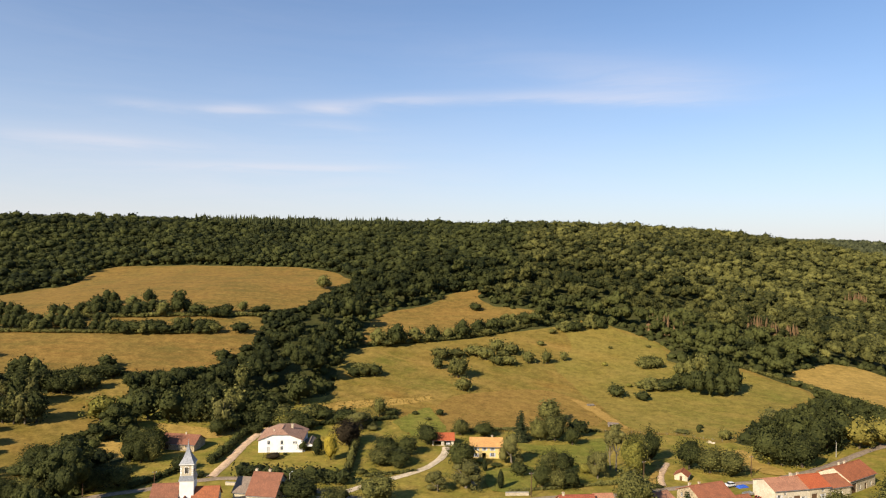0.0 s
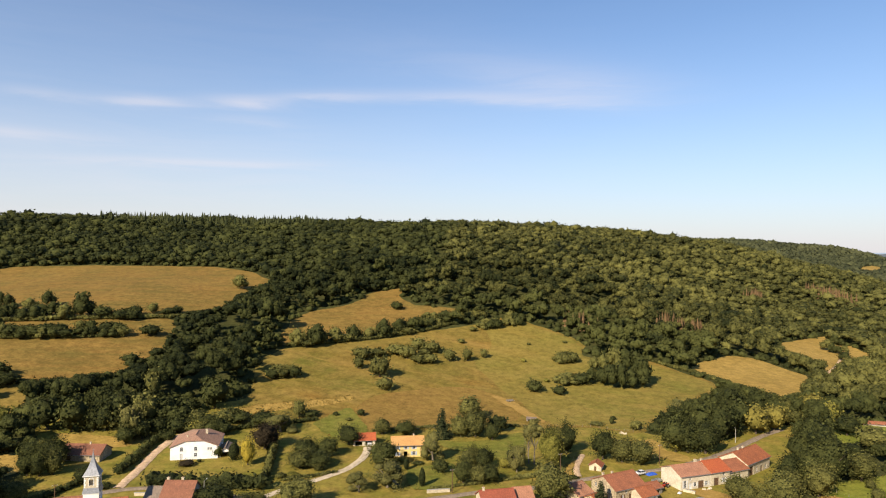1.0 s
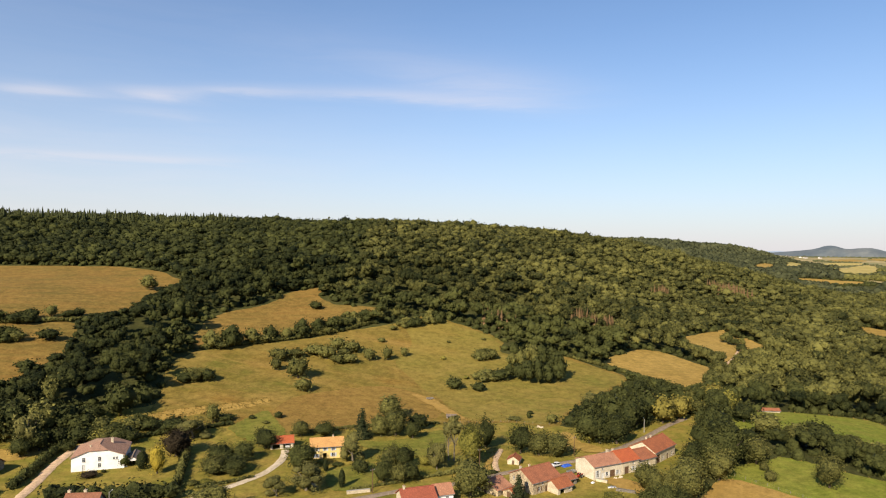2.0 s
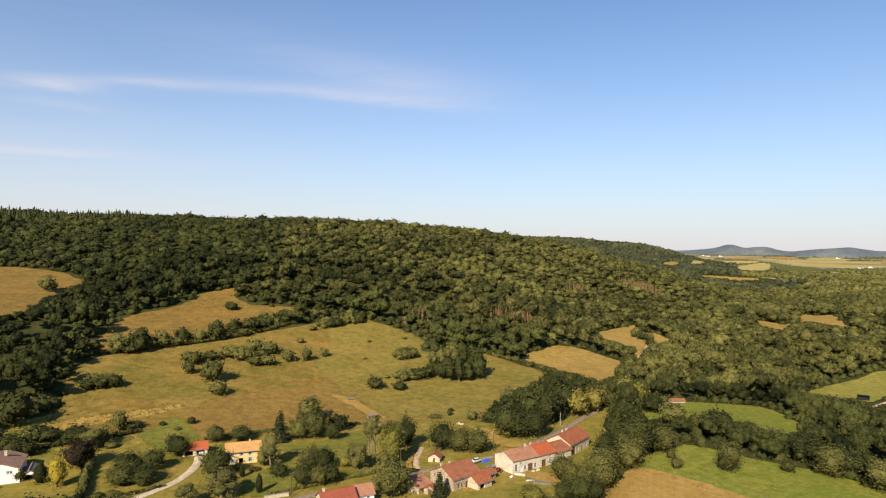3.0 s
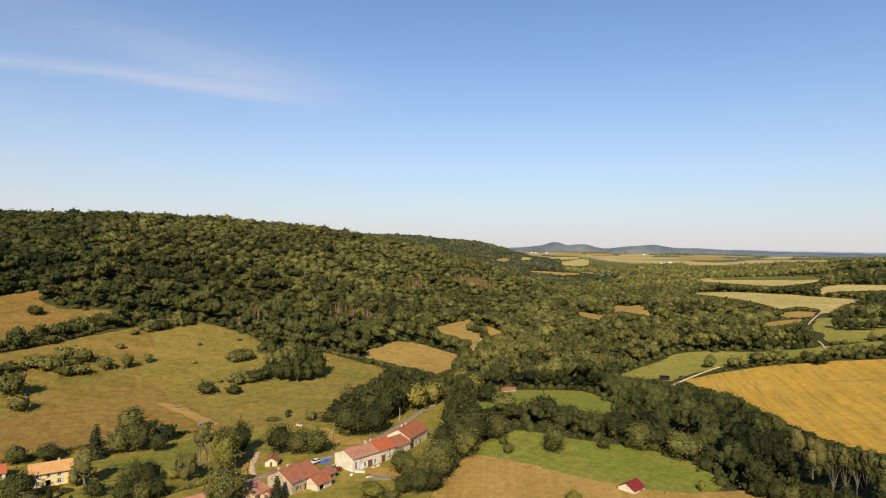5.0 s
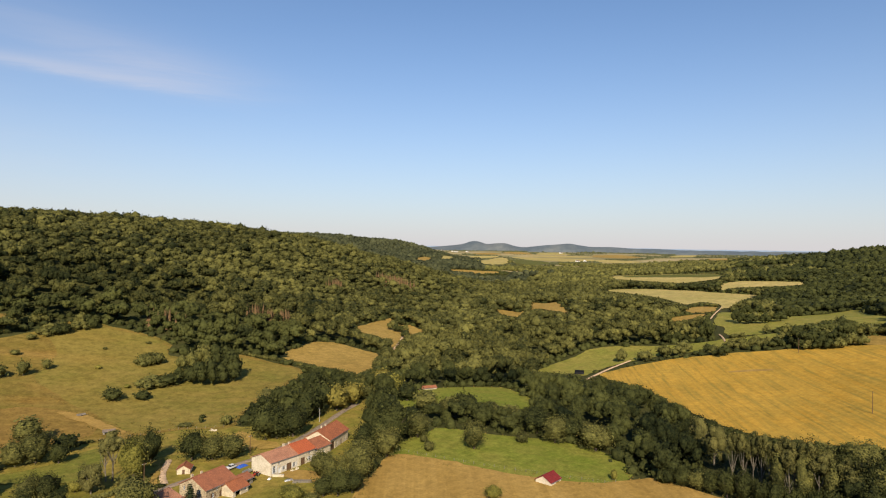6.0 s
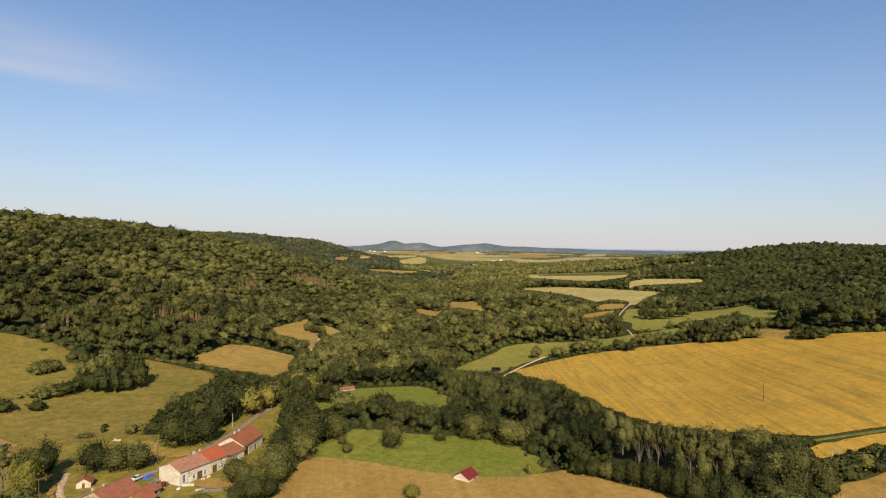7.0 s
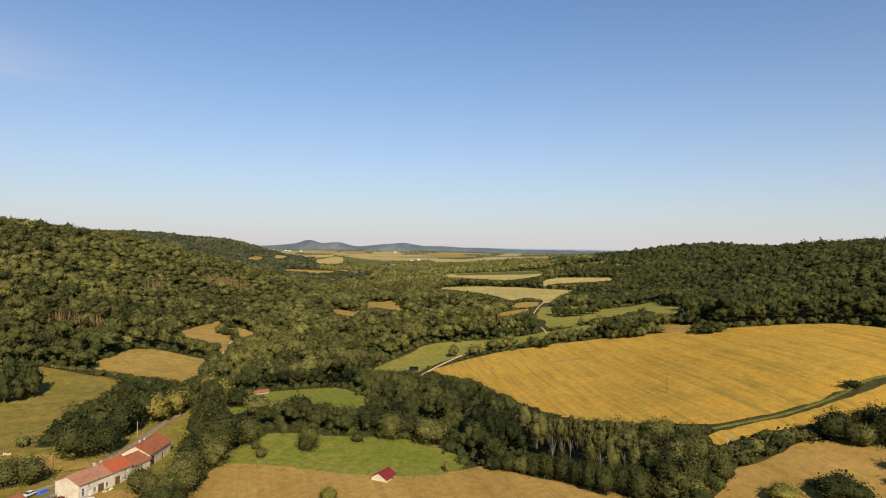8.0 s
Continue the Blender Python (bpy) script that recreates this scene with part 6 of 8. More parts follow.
def part(name, bm, material, parent, label=""):
    """Links a bmesh as one mesh object under a thing or under a part."""
    me = bpy.data.meshes.new(name)
    bmesh.ops.recalc_face_normals(bm, faces=bm.faces)
    bm.to_mesh(me)
    bm.free()
    me.materials.append(material)
    ob = new(name, me)
    ob.parent = parent
    return tagged(ob, label) if label else ob


def box(bm, x0, x1, y0, y1, z0, z1, bevel=0.0):
    m = Matrix.Translation(((x0 + x1) / 2, (y0 + y1) / 2, (z0 + z1) / 2)) @ Matrix.Diagonal((x1 - x0, y1 - y0, z1 - z0, 1))
    r = bmesh.ops.create_cube(bm, size=1, matrix=m)
    if bevel:
        es = {e for v in r["verts"] for e in v.link_edges}
        bmesh.ops.bevel(bm, geom=list(es), offset=bevel, segments=1, affect="EDGES")
    return bm


def cyl(bm, a, b, r0, r1=None, sides=10):
    a, b = Vector(a), Vector(b)
    d = b - a
    m = Matrix.Translation((a + b) / 2) @ d.to_track_quat("Z", "Y").to_matrix().to_4x4()
    bmesh.ops.create_cone(bm, cap_ends=True, segments=sides, radius1=r0, radius2=r0 if r1 is None else r1, depth=d.length, matrix=m)
    return bm


def thing(name, label, category, x, y, turn=0, z=None, group=""):
    ob = new(name)
    ob.matrix_basis = pose(x, y, float(ground_z(x, y)) if z is None else z, 0, 0, turn)
    return tagged(ob, label, category, group)


def wall_panel(bm, origin, along, inward, width, base, top, openings, thick=0.45):
    """A straight wall with real openings: rows of (centre, sill, width, height) measured along it."""
    o, u, n = Vector(origin), Vector(along), Vector(inward)
    xs = sorted({0, width, *[c - w / 2 for c, s, w, h in openings], *[c + w / 2 for c, s, w, h in openings]})
    zs = sorted({base, top, *[s for c, s, w, h in openings], *[s + h for c, s, w, h in openings]})

    def quad(*ps):
        bm.faces.new([bm.verts.new(p) for p in ps])

    def at(x, z, d=0.0):
        return o + u * x + Vector((0, 0, z)) + n * d

    for x0, x1 in zip(xs, xs[1:]):
        for z0, z1 in zip(zs, zs[1:]):
            if any(abs((x0 + x1) / 2 - c) < w / 2 and s < (z0 + z1) / 2 < s + h for c, s, w, h in openings):
                continue
            for d in (0.0, thick):
                quad(at(x0, z0, d), at(x1, z0, d), at(x1, z1, d), at(x0, z1, d))
    for c, s, w, h in openings:
        x0, x1, z0, z1 = c - w / 2, c + w / 2, s, s + h
        for (xa, za), (xb, zb) in (((x0, z0), (x1, z0)), ((x1, z0), (x1, z1)), ((x1, z1), (x0, z1)), ((x0, z1), (x0, z0))):
            quad(at(xa, za), at(xb, zb), at(xb, zb, thick), at(xa, za, thick))


def fit_window(root, origin, along, inward, c, s, w, h, style):
    """Frame, panes and, by style, shutters or a door leaf in one opening."""
    o, u, n = Vector(origin), Vector(along), Vector(inward)
    base = Matrix((( u.x, n.x, 0, 0), (u.y, n.y, 0, 0), (0, 0, 1, 0), (0, 0, 0, 1)))
    m = Matrix.Translation(o + u * c + Vector((0, 0, s))) @ base

    def make(name, bm, material, parent, label=""):
        for v in bm.verts:
            v.co = m @ v.co
        return part(name, bm, material, parent, label)

    if style == "door" or style == "barn_door":
        bm = bmesh.new()
        box(bm, -w / 2, w / 2, 0.16, 0.22, 0, h)
        for k in range(1, 4):
            box(bm, -w / 2 + k * w / 4 - 0.02, -w / 2 + k * w / 4 + 0.02, 0.14, 0.17, 0.05, h - 0.05)
        leaf = make("door", bm, MAT["brown_wood"] if style == "barn_door" else MAT["white_paint"], root, "plank door")
        bm = bmesh.new()
        box(bm, w * 0.32, w * 0.38, 0.08, 0.15, h * 0.45, h * 0.52)
        make("handle", bm, MAT["steel"], leaf)
        return
    if style == "open":
        return
    bm = bmesh.new()
    f = 0.09
    for x0, x1, z0, z1 in ((-w / 2, w / 2, 0, f), (-w / 2, w / 2, h - f, h), (-w / 2, -w / 2 + f, f, h - f), (w / 2 - f, w / 2, f, h - f), (-f / 2, f / 2, f, h - f)):
        box(bm, x0, x1, 0.12, 0.2, z0, z1)
    box(bm, -w / 2 + f, w / 2 - f, 0.13, 0.19, h * 0.62, h * 0.62 + 0.05)
    frame_part = make("window", bm, MAT["white_paint"], root)
    for side in (-1, 1):
        bm = bmesh.new()
        box(bm, min(side * f / 2, side * (w / 2 - f)), max(side * f / 2, side * (w / 2 - f)), 0.155, 0.165, f, h - f)
        make("pane", bm, MAT["glass"], frame_part, "dark window glass")
    bm = bmesh.new()
    box(bm, -w / 2 - 0.12, w / 2 + 0.12, -0.08, 0.1, -0.1, -0.01)
    make("sill", bm, MAT["concrete"], frame_part)
    if style in MAT:
        for side in (-1, 1):
            bm = bmesh.new()
            a, b = side * (w / 2 + 0.03), side * (w / 2 + 0.03 + w * 0.48)
            box(bm, min(a, b), max(a, b), -0.07, -0.02, 0, h)
            for k in (0.2, 0.75):
                box(bm, min(a, b) + 0.04, max(a, b) - 0.04, -0.1, -0.07, h * k, h * k + 0.1)
            make("shutter", bm, MAT[style], frame_part)


def building(name, label, x, y, turn, w, d, eave, ridge, wall, roof, axis="x", hips=(0, 0), clip=0.0, front=(), left=(), right=(),
             chimneys=(), category="house", over=0.45, sink=2.0, front_gap=None, z=None, parent=None):
    """A house standing with its front left corner at x, y. Front runs along local x; depth along local y.
    axis: direction of the ridge; hips: how far each ridge end is set back; clip: share of the gable cut off by a half hip.
    front, left, right: openings (centre, sill, width, height, style)."""
    root = thing(name, label, category, x, y, turn, z)
    if z is None:
        c, s = math.cos(radians(turn)), math.sin(radians(turn))
        mid = float(ground_z(x + c * w / 2 - s * d / 2, y + s * w / 2 + c * d / 2))
        root.location.z = min(root.location.z, mid) + 0.1
    sides = {
        "front": ((0, 0, 0), (1, 0, 0), (0, 1, 0), w, front), "right": ((w, 0, 0), (0, 1, 0), (-1, 0, 0), d, right),
        "back": ((w, d, 0), (-1, 0, 0), (0, -1, 0), w, ()), "left": ((0, d, 0), (0, -1, 0), (1, 0, 0), d, left)}
    for key, (o, u, n, length, holes) in sides.items():
        bm = bmesh.new()
        wall_panel(bm, o, u, n, length, -sink, eave, [h[:4] for h in holes])
        gable = (axis == "x" and key in ("left", "right")) or (axis == "y" and key in ("front", "back"))
        end = hips[0] if key in ("front", "left") else hips[1]
        if gable and (end == 0 or clip):
            o3, u3, n3 = Vector(o), Vector(u), Vector(n)
            rise = ridge - eave
            k = 1 - clip if end else 1.0
            prof = [(0, eave), (length, eave), (length - length / 2 * k, eave + rise * k), (length / 2 * k, eave + rise * k)]
            if k == 1.0:
                prof = prof[:3]
            for depth in (0, 0.4):
                bm.faces.new([bm.verts.new(o3 + u3 * a + n3 * depth + Vector((0, 0, b - 0.06))) for a, b in prof])
        part("wall", bm, MAT[wall], root)
        for h in holes:
            fit_window(root, o, u, n, *h)
    # roof planes in a frame where the ridge runs along p, across q
    L, W = (w, d) if axis == "x" else (d, w)
    rise = ridge - eave
    slope = rise / (W / 2)
    ez = eave - slope * over

    def at(p, q, zz):
        return Vector((p, q, zz)) if axis == "x" else Vector((q, p, zz))

    p0, p1 = -over, L + over
    h0, h1 = hips
    q0, q1, qm = -over, W + over, W / 2
    k = 1 - clip
    bm = bmesh.new()

    def face(pts):
        return bm.faces.new([bm.verts.new(p) for p in pts])

    r0, r1 = (p0 if not h0 else h0), (p1 if not h1 else L - h1)
    c0 = [] if not (h0 and clip) else [(p0, k)]
    c1 = [] if not (h1 and clip) else [(p1, k)]
    for near in (True, False):
        edge = q0 if near else q1

        def q_at(f):
            return edge + (qm - edge) * f

        def z_at(f):
            return ez + (ridge - ez) * f

        pts = [at(p0, edge, ez), at(p1, edge, ez)]
        pts += [at(p, q_at(f), z_at(f)) for p, f in c1]
        pts += [at(r1, qm, ridge), at(r0, qm, ridge)]
        pts += [at(p, q_at(f), z_at(f)) for p, f in c0]
        face(pts if near else pts[::-1])
    for end, (h, p, r) in enumerate(((h0, p0, r0), (h1, p1, r1))):
        if h:
            f = k if clip else 0.0
            zf = ez + (ridge - ez) * f
            tri = [at(p, q0 + (qm - q0) * f, zf), at(p, q1 + (qm - q1) * f, zf), at(r, qm, ridge)]
            face(tri if end else tri[::-1])
    bmesh.ops.remove_doubles(bm, verts=bm.verts, dist=0.001)
    bmesh.ops.recalc_face_normals(bm, faces=bm.faces)
    if sum(f.normal.z for f in bm.faces) < 0:
        bmesh.ops.reverse_faces(bm, faces=bm.faces)
    me_faces = list(bm.faces)
    bmesh.ops.solidify(bm, geom=me_faces, thickness=0.18)
    top = part("roof", bm, MAT[roof], root, "")
    bm = bmesh.new()
    cyl(bm, at(r0 + 0.02, qm, ridge + 0.0), at(r1 - 0.02, qm, ridge + 0.0), 0.16, None, 8)
    part("ridge_tiles", bm, MAT[roof], top)
    for near in (True, False):
        bm = bmesh.new()
        edge = q0 - 0.06 if near else q1 + 0.06
        cyl(bm, at(p0 + 0.1, edge, ez - 0.14), at(p1 - 0.1, edge, ez - 0.14), 0.07, None, 6)
        part("gutter", bm, MAT["zinc"], top, "zinc gutter")
    for cx, cy, size, high in chimneys:
        bm = bmesh.new()
        q = cy if axis == "x" else cx
        zr = ridge - slope * abs(q - W / 2)
        box(bm, cx - size / 2, cx + size / 2, cy - size * 0.4, cy + size * 0.4, zr - 0.8, zr + high)
        box(bm, cx - size / 2 - 0.08, cx + size / 2 + 0.08, cy - size * 0.4 - 0.08, cy + size * 0.4 + 0.08, zr + high, zr + high + 0.12)
        stack = part("chimney", bm, MAT["pale_stone"], root)
        bm = bmesh.new()
        cyl(bm, (cx, cy, zr + high + 0.12), (cx, cy, zr + high + 0.5), 0.14, 0.12, 8)
        part("chimney_pot", bm, MAT["brick"], stack)
    return root


# white farmhouse on the rise, its gable to the village
building("farmhouse", "large white rendered farmhouse with brown half-hipped tiled roof", -74.3, 264.0, 4, 17.8, 16.0, 5.3, 8.7, "white_render", "brown_tile", "y",
         hips=(3.4, 6.0), clip=0.36, chimneys=((12.2, 9.5, 0.9, 1.6), (5.5, 5.0, 0.5, 0.7)),
         front=((4.2, 3.3, 1.1, 1.6, "plain"), (9.5, 3.3, 1.1, 1.6, "plain"), (14.3, 3.5, 0.8, 1.0, "plain"), (15.3, 3.5, 0.8, 1.0, "plain"),
                (4.2, 0.0, 1.1, 2.3, "door"), (9.5, 1.0, 1.1, 1.5, "plain")),
         right=((5, 1.2, 1.1, 1.5, "plain"), (11, 1.2, 1.1, 1.5, "plain")))
building("lean_to", "low white lean-to with grey sheet roof beside the farmhouse", -56.6, 266.0, 4, 5.5, 9.0, 2.4, 3.8, "white_render", "slate", "y", category="shed",
         front=((2.7, 0.0, 3.6, 2.1, "open"),))
# yellow house
building("house", "yellow rendered two-storey house with pale shutters and orange roof", 12.6, 261.4, 0, 12.4, 8.6, 5.1, 7.2, "yellow_render", "orange_tile", "x", over=0.7,
         front=((2.0, 3.1, 1.0, 1.35, "blue_paint"), (5.4, 3.1, 1.0, 1.5, "blue_paint"), (8.6, 3.1, 1.0, 1.5, "blue_paint"), (2.0, 0.6, 1.0, 1.5, "blue_paint"),
                (5.2, 0.0, 1.5, 2.2, "open"), (8.6, 0.7, 1.2, 1.5, "blue_paint")),
         left=((2.8, 3.1, 0.9, 1.2, "plain"),), chimneys=((8.8, 5.4, 0.6, 0.9),))
# carport with two bays
building("garage", "small double garage with open bays and bright red roof", -3.4, 276.4, 2, 9.2, 6.5, 2.5, 4.5, "cream_render", "new_tile", "x", category="garage",
         front=((2.3, 0.0, 3.0, 2.1, "open"), (6.6, 0.0, 3.0, 2.1, "open")))
# long low barn behind the church
building("barn", "long low stone barn with red tiled roof in tree shade", -116.5, 265.5, -8, 16.5, 9.0, 2.6, 5.2, "stone", "old_tile", "x", category="barn",
         front=((4, 0, 2.4, 2.2, "barn_door"), (9, 1.0, 0.9, 1.0, "plain"), (13, 1.0, 0.9, 1.0, "plain")), chimneys=((10.5, 4.5, 0.5, 0.7),))
# house by the church with a slate-covered wing
building("house", "stone house with steep red tiled roof beside the church", -62.4, 209.2, -7, 9.4, 13.0, 4.3, 9.4, "pale_stone", "old_tile", "x", chimneys=((0.4, 7.0, 0.8, 1.0), (4.6, 8.0, 0.8, 1.5)),
         front=((2.4, 1.0, 1.0, 1.4, "plain"), (6.6, 1.0, 1.0, 1.4, "plain")))
building("house_wing", "lower wing with grey slate roof", -67.6, 211.6, -7, 5.2, 9.4, 4.4, 7.6, "pale_stone", "slate", "x",
         front=((2.6, 1.0, 1.0, 1.4, "plain"),))
# small hut on the verge
building("hut", "tiny stone roadside hut with red tiled roof", 86.6, 238.6, -32, 4.6, 4.4, 2.1, 3.5, "pale_stone", "rust_tile", "y", over=0.35, category="shed",
         front=((2.3, 0.0, 0.9, 1.7, "barn_door"),), left=((2.2, 0.9, 0.6, 0.7, "plain"),), right=((2.2, 0.9, 0.6, 0.7, "plain"),))
# stone farm
building("farmhouse", "old rubble stone farmhouse with wide red tiled roof", 83.4, 204.2, 21, 13.0, 12.0, 4.4, 7.4, "stone", "red_tile", "x", chimneys=((1.2, 7.6, 0.7, 0.9), (6.5, 9.0, 0.6, 0.8)),
         front=((3.0, 1.0, 1.0, 1.4, "brown_wood"), (6.4, 0.0, 1.2, 2.2, "barn_door"), (9.6, 2.7, 0.9, 1.1, "plain"), (4.6, 2.8, 0.9, 1.1, "plain")),
         left=((2.2, 2.7, 0.9, 1.2, "plain"), (5.4, 2.7, 0.9, 1.4, "brown_wood"), (9.2, 2.7, 0.9, 1.2, "plain"), (4.2, 0.8, 0.9, 1.3, "plain"), (7.6, 0.0, 1.1, 2.0, "barn_door")))
building("farm_annex", "small stone annex with rust orange tiled roof", 91.6, 202.0, 21, 6.8, 6.2, 2.5, 4.4, "pale_stone", "rust_tile", "x", category="shed",
         front=((2.2, 0.0, 2.2, 2.0, "open"), (5.6, 0.8, 0.9, 1.0, "plain")))
building("cart_shed", "open-fronted cart shed with red tiled lean roof", 97.0, 208.6, 21, 6.0, 5.6, 2.4, 3.5, "grey_wood", "red_tile", "x", category="shed",
         front=((2.8, 0.0, 4.2, 2.2, "open"),), right=((3.0, 0.0, 3.6, 2.1, "open"),))
building("shed", "low stone shed with brown-red tiled roof near the road", 66.5, 214.0, -58, 9.5, 7.0, 2.6, 4.8, "stone", "pink_tile", "y", category="shed", front=((3.5, 0.0, 2.0, 2.1, "barn_door"),))
building("shed", "small shed with rust orange tiled roof", 73.5, 206.5, -58, 5.5, 4.0, 2.0, 3.3, "stone", "rust_tile", "y", category="shed", front=((2.5, 0.0, 1.6, 1.9, "barn_door"),))
# roadside houses whose roofs rise into view below
building("house", "roadside stone house with deep red tiled roof", 38.5, 201.0, 6, 11.0, 8.5, 3.1, 5.7, "pale_stone", "deep_red_tile", "x", chimneys=((1.2, 4.2, 0.7, 0.8),),
         front=((3, 0.9, 1.0, 1.3, "plain"), (8, 0.9, 1.0, 1.3, "plain")))
building("house_wing", "low wing with faded pink tiled roof", 50.0, 205.0, 6, 6.0, 7.0, 3.0, 5.2, "white_render", "pink_tile", "x", front=((4, 0.9, 1.0, 1.2, "plain"),))
# the long terrace of farmhouses
building("terrace_house", "long rendered farmhouse with faded pink tiled roof and white gable", 110.0, 211.8, 12, 12.9, 10.8, 5.1, 7.2, "cream_render", "pink_tile", "x", chimneys=((11.2, 6.5, 0.8, 1.0),),
         front=((1.6, 0.8, 1.1, 2.6, "white_paint"), (3.9, 0.0, 1.3, 2.3, "door"), (5.9, 0.9, 1.1, 1.5, "white_paint"), (8.4, 0.0, 2.4, 2.8, "barn_door"), (10.8, 0.9, 1.1, 1.5, "white_paint"), (3.9, 3.2, 0.8, 0.9, "plain")))
building("terrace_house", "terrace house with new bright red tiled roof", 122.8, 214.4, 15, 8.2, 10.0, 5.0, 7.5, "pale_stone", "new_tile", "x",
         front=((2.0, 0.0, 2.2, 2.8, "barn_door"), (5.4, 0.9, 1.1, 1.6, "white_paint"), (5.4, 3.2, 0.9, 1.1, "plain")), chimneys=((1.0, 6.4, 0.6, 0.8),))
building("terrace_house", "lower terrace house with dull crimson tiled roof", 131.0, 217.2, 18, 9.4, 9.4, 3.9, 6.3, "pale_stone", "red_tile", "x",
         front=((2.0, 0.9, 1.0, 1.5, "plain"), (5.4, 0.0, 1.2, 2.2, "door")))
building("terrace_house", "end barn of the terrace with rust orange tiled roof", 140.2, 220.7, 31, 16.6, 11.0, 4.9, 7.9, "pale_stone", "rust_tile", "x", chimneys=((5.5, 6.6, 0.8, 0.8), (8.6, 6.4, 0.7, 0.7)),
         front=((2.5, 0.0, 3.0, 3.4, "barn_door"), (6.5, 0.9, 1.0, 1.4, "plain"), (10.2, 0.0, 1.4, 2.4, "barn_door"), (13.6, 0.9, 1.0, 1.4, "plain")))
# white farms far out on the plain
for x, y, turn, w, d in ((2490, 2760, 20, 26, 12), (2540, 2705, -10, 18, 11), (2575, 2760, 40, 22, 12), (2620, 2690, 10, 16, 10), (2960, 2275, 15, 24, 12), (2080, 1478, 30, 20, 11), (2050, 1500, -15, 14, 9)):
    building("farm_building", "distant white farm building on the open plain", x, y, turn, w, d, 5.0, 8.5, "white_render", "slate", "x", category="barn")
# animal shelter in the stubble
building("animal_shelter", "small white field shelter with crimson sheet roof in stubble", 177.2, 139.0, 8, 6.6, 6.2, 1.4, 3.2, "cream_render", "crimson_sheet", "x", over=0.35, category="shed",
         right=((3.0, 0.0, 2.4, 1.5, "open"),), front=((4.6, 0.0, 2.4, 1.4, "open"),))
# shelter under the trees by the upper meadow
building("pavilion", "long open shelter with rust-brown tiled roof under trees", 236.6, 280.5, -17, 11.0, 3.6, 1.2, 2.0, "cream_render", "red_tile", "x", over=0.4, category="shed")
# pony shelter below the meadow
building("field_shelter", "wooden pony shelter with white sheet roof at the meadow foot", 80.6, 311.0, -20, 4.6, 3.0, 1.5, 1.9, "grey_wood", "slate", "x", over=0.3, category="shed",
         front=((2.3, 0.0, 3.2, 1.3, "open"),))


def church():
    root = thing("church", "village church with white tower and grey flared spire", "church", -79.0, 203.0, 8)
    s = 2.12

    def ring(bm, rows, sides=4, rot=math.pi / 4):
        prev = None
        for half, z in rows:
            r = half / math.cos(math.pi / sides)
            vs = [bm.verts.new((r * math.cos(rot + 2 * math.pi * k / sides), r * math.sin(rot + 2 * math.pi * k / sides), z)) for k in range(sides)]
            if prev:
                for k in range(sides):
                    bm.faces.new((prev[k], prev[(k + 1) % sides], vs[(k + 1) % sides], vs[k]))
            else:
                bm.faces.new(vs[::-1])
            prev = vs
        bm.faces.new(prev)
        return bm

    part("tower", ring(bmesh.new(), [(s, -2.5), (s, 11.3), (s + 0.12, 11.3), (s + 0.12, 11.55), (s, 11.55)]), MAT["white_render"], root)
    part("skirt_roof", ring(bmesh.new(), [(s + 0.25, 11.55), (s - 0.1, 13.)]), MAT["zinc"], root, "sloping zinc skirt")
    b = s - 0.22
    bm = bmesh.new()
    for o, u, n in (((-b, -b, 0), (1, 0, 0), (0, 1, 0)), ((b, -b, 0), (0, 1, 0), (-1, 0, 0)), ((b, b, 0), (-1, 0, 0), (0, -1, 0)), ((-b, b, 0), (0, -1, 0), (1, 0, 0))):
        wall_panel(bm, o, u, n, 2 * b, 13., 16.3, [(b, 13.7, 1.15, 1.75)], 0.5)
    belfry = part("belfry", bm, MAT["pale_stone"], root, "pale stone belfry stage")
    for turn in (0, 90, 180, 270):
        r = Matrix.Rotation(radians(turn), 4, "Z")
        bm = bmesh.new()
        for k in range(6):
            box(bm, -0.55, 0.55, -b + 0.15, -b + 0.3, 13.75 + k * 0.28, 13.82 + k * 0.28)
        bmesh.ops.transform(bm, matrix=r, verts=bm.verts)
        part("louvre", bm, MAT["grey_wood"], belfry, "wooden louvre")
        bm = bmesh.new()
        for sx in (-0.68, 0.58):
            box(bm, sx, sx + 0.1, -b - 0.06, -b + 0.02, 13.6, 15.5)
        for k in range(8):
            a0 = math.pi * k / 7
            box(bm, 0.63 * math.cos(a0) - 0.1, 0.63 * math.cos(a0) + 0.1, -b - 0.06, -b + 0.02, 15.45 + 0.5 * math.sin(a0) - 0.1, 15.45 + 0.5 * math.sin(a0) + 0.1)
        for sx in (-b - 0.04, b - 0.46):
            for k in range(5):
                box(bm, sx, sx + (0.5 if k % 2 else 0.32), -b - 0.05, -b + 0.02, 13.1 + k * 0.64, 13.6 + k * 0.64)
        bmesh.ops.transform(bm, matrix=r, verts=bm.verts)
        part("window_surround", bm, MAT["white_render"], belfry, "white stone surround")
    part("cornice", ring(bmesh.new(), [(s - 0.05, 16.3), (s + 0.15, 16.45), (s + 0.15, 16.65)]), MAT["white_render"], root)
    rows = [(s + 0.12, 16.65)]
    for k in range(1, 13):
        f = k / 12
        rows.append(((s + 0.12) * ((1 - f) ** 3 * 0.6 + (1 - f) * 0.4) + 0.05, 16.65 + 6.5 * (f ** 0.92)))
    spire = part("spire", ring(bmesh.new(), rows), MAT["zinc"], root, "flared grey zinc spire")
    bm = bmesh.new()
    cyl(bm, (0, 0, 23.0), (0, 0, 24.0), 0.05, None, 6)
    box(bm, -0.3, 0.3, -0.03, 0.03, 23.65, 23.73)
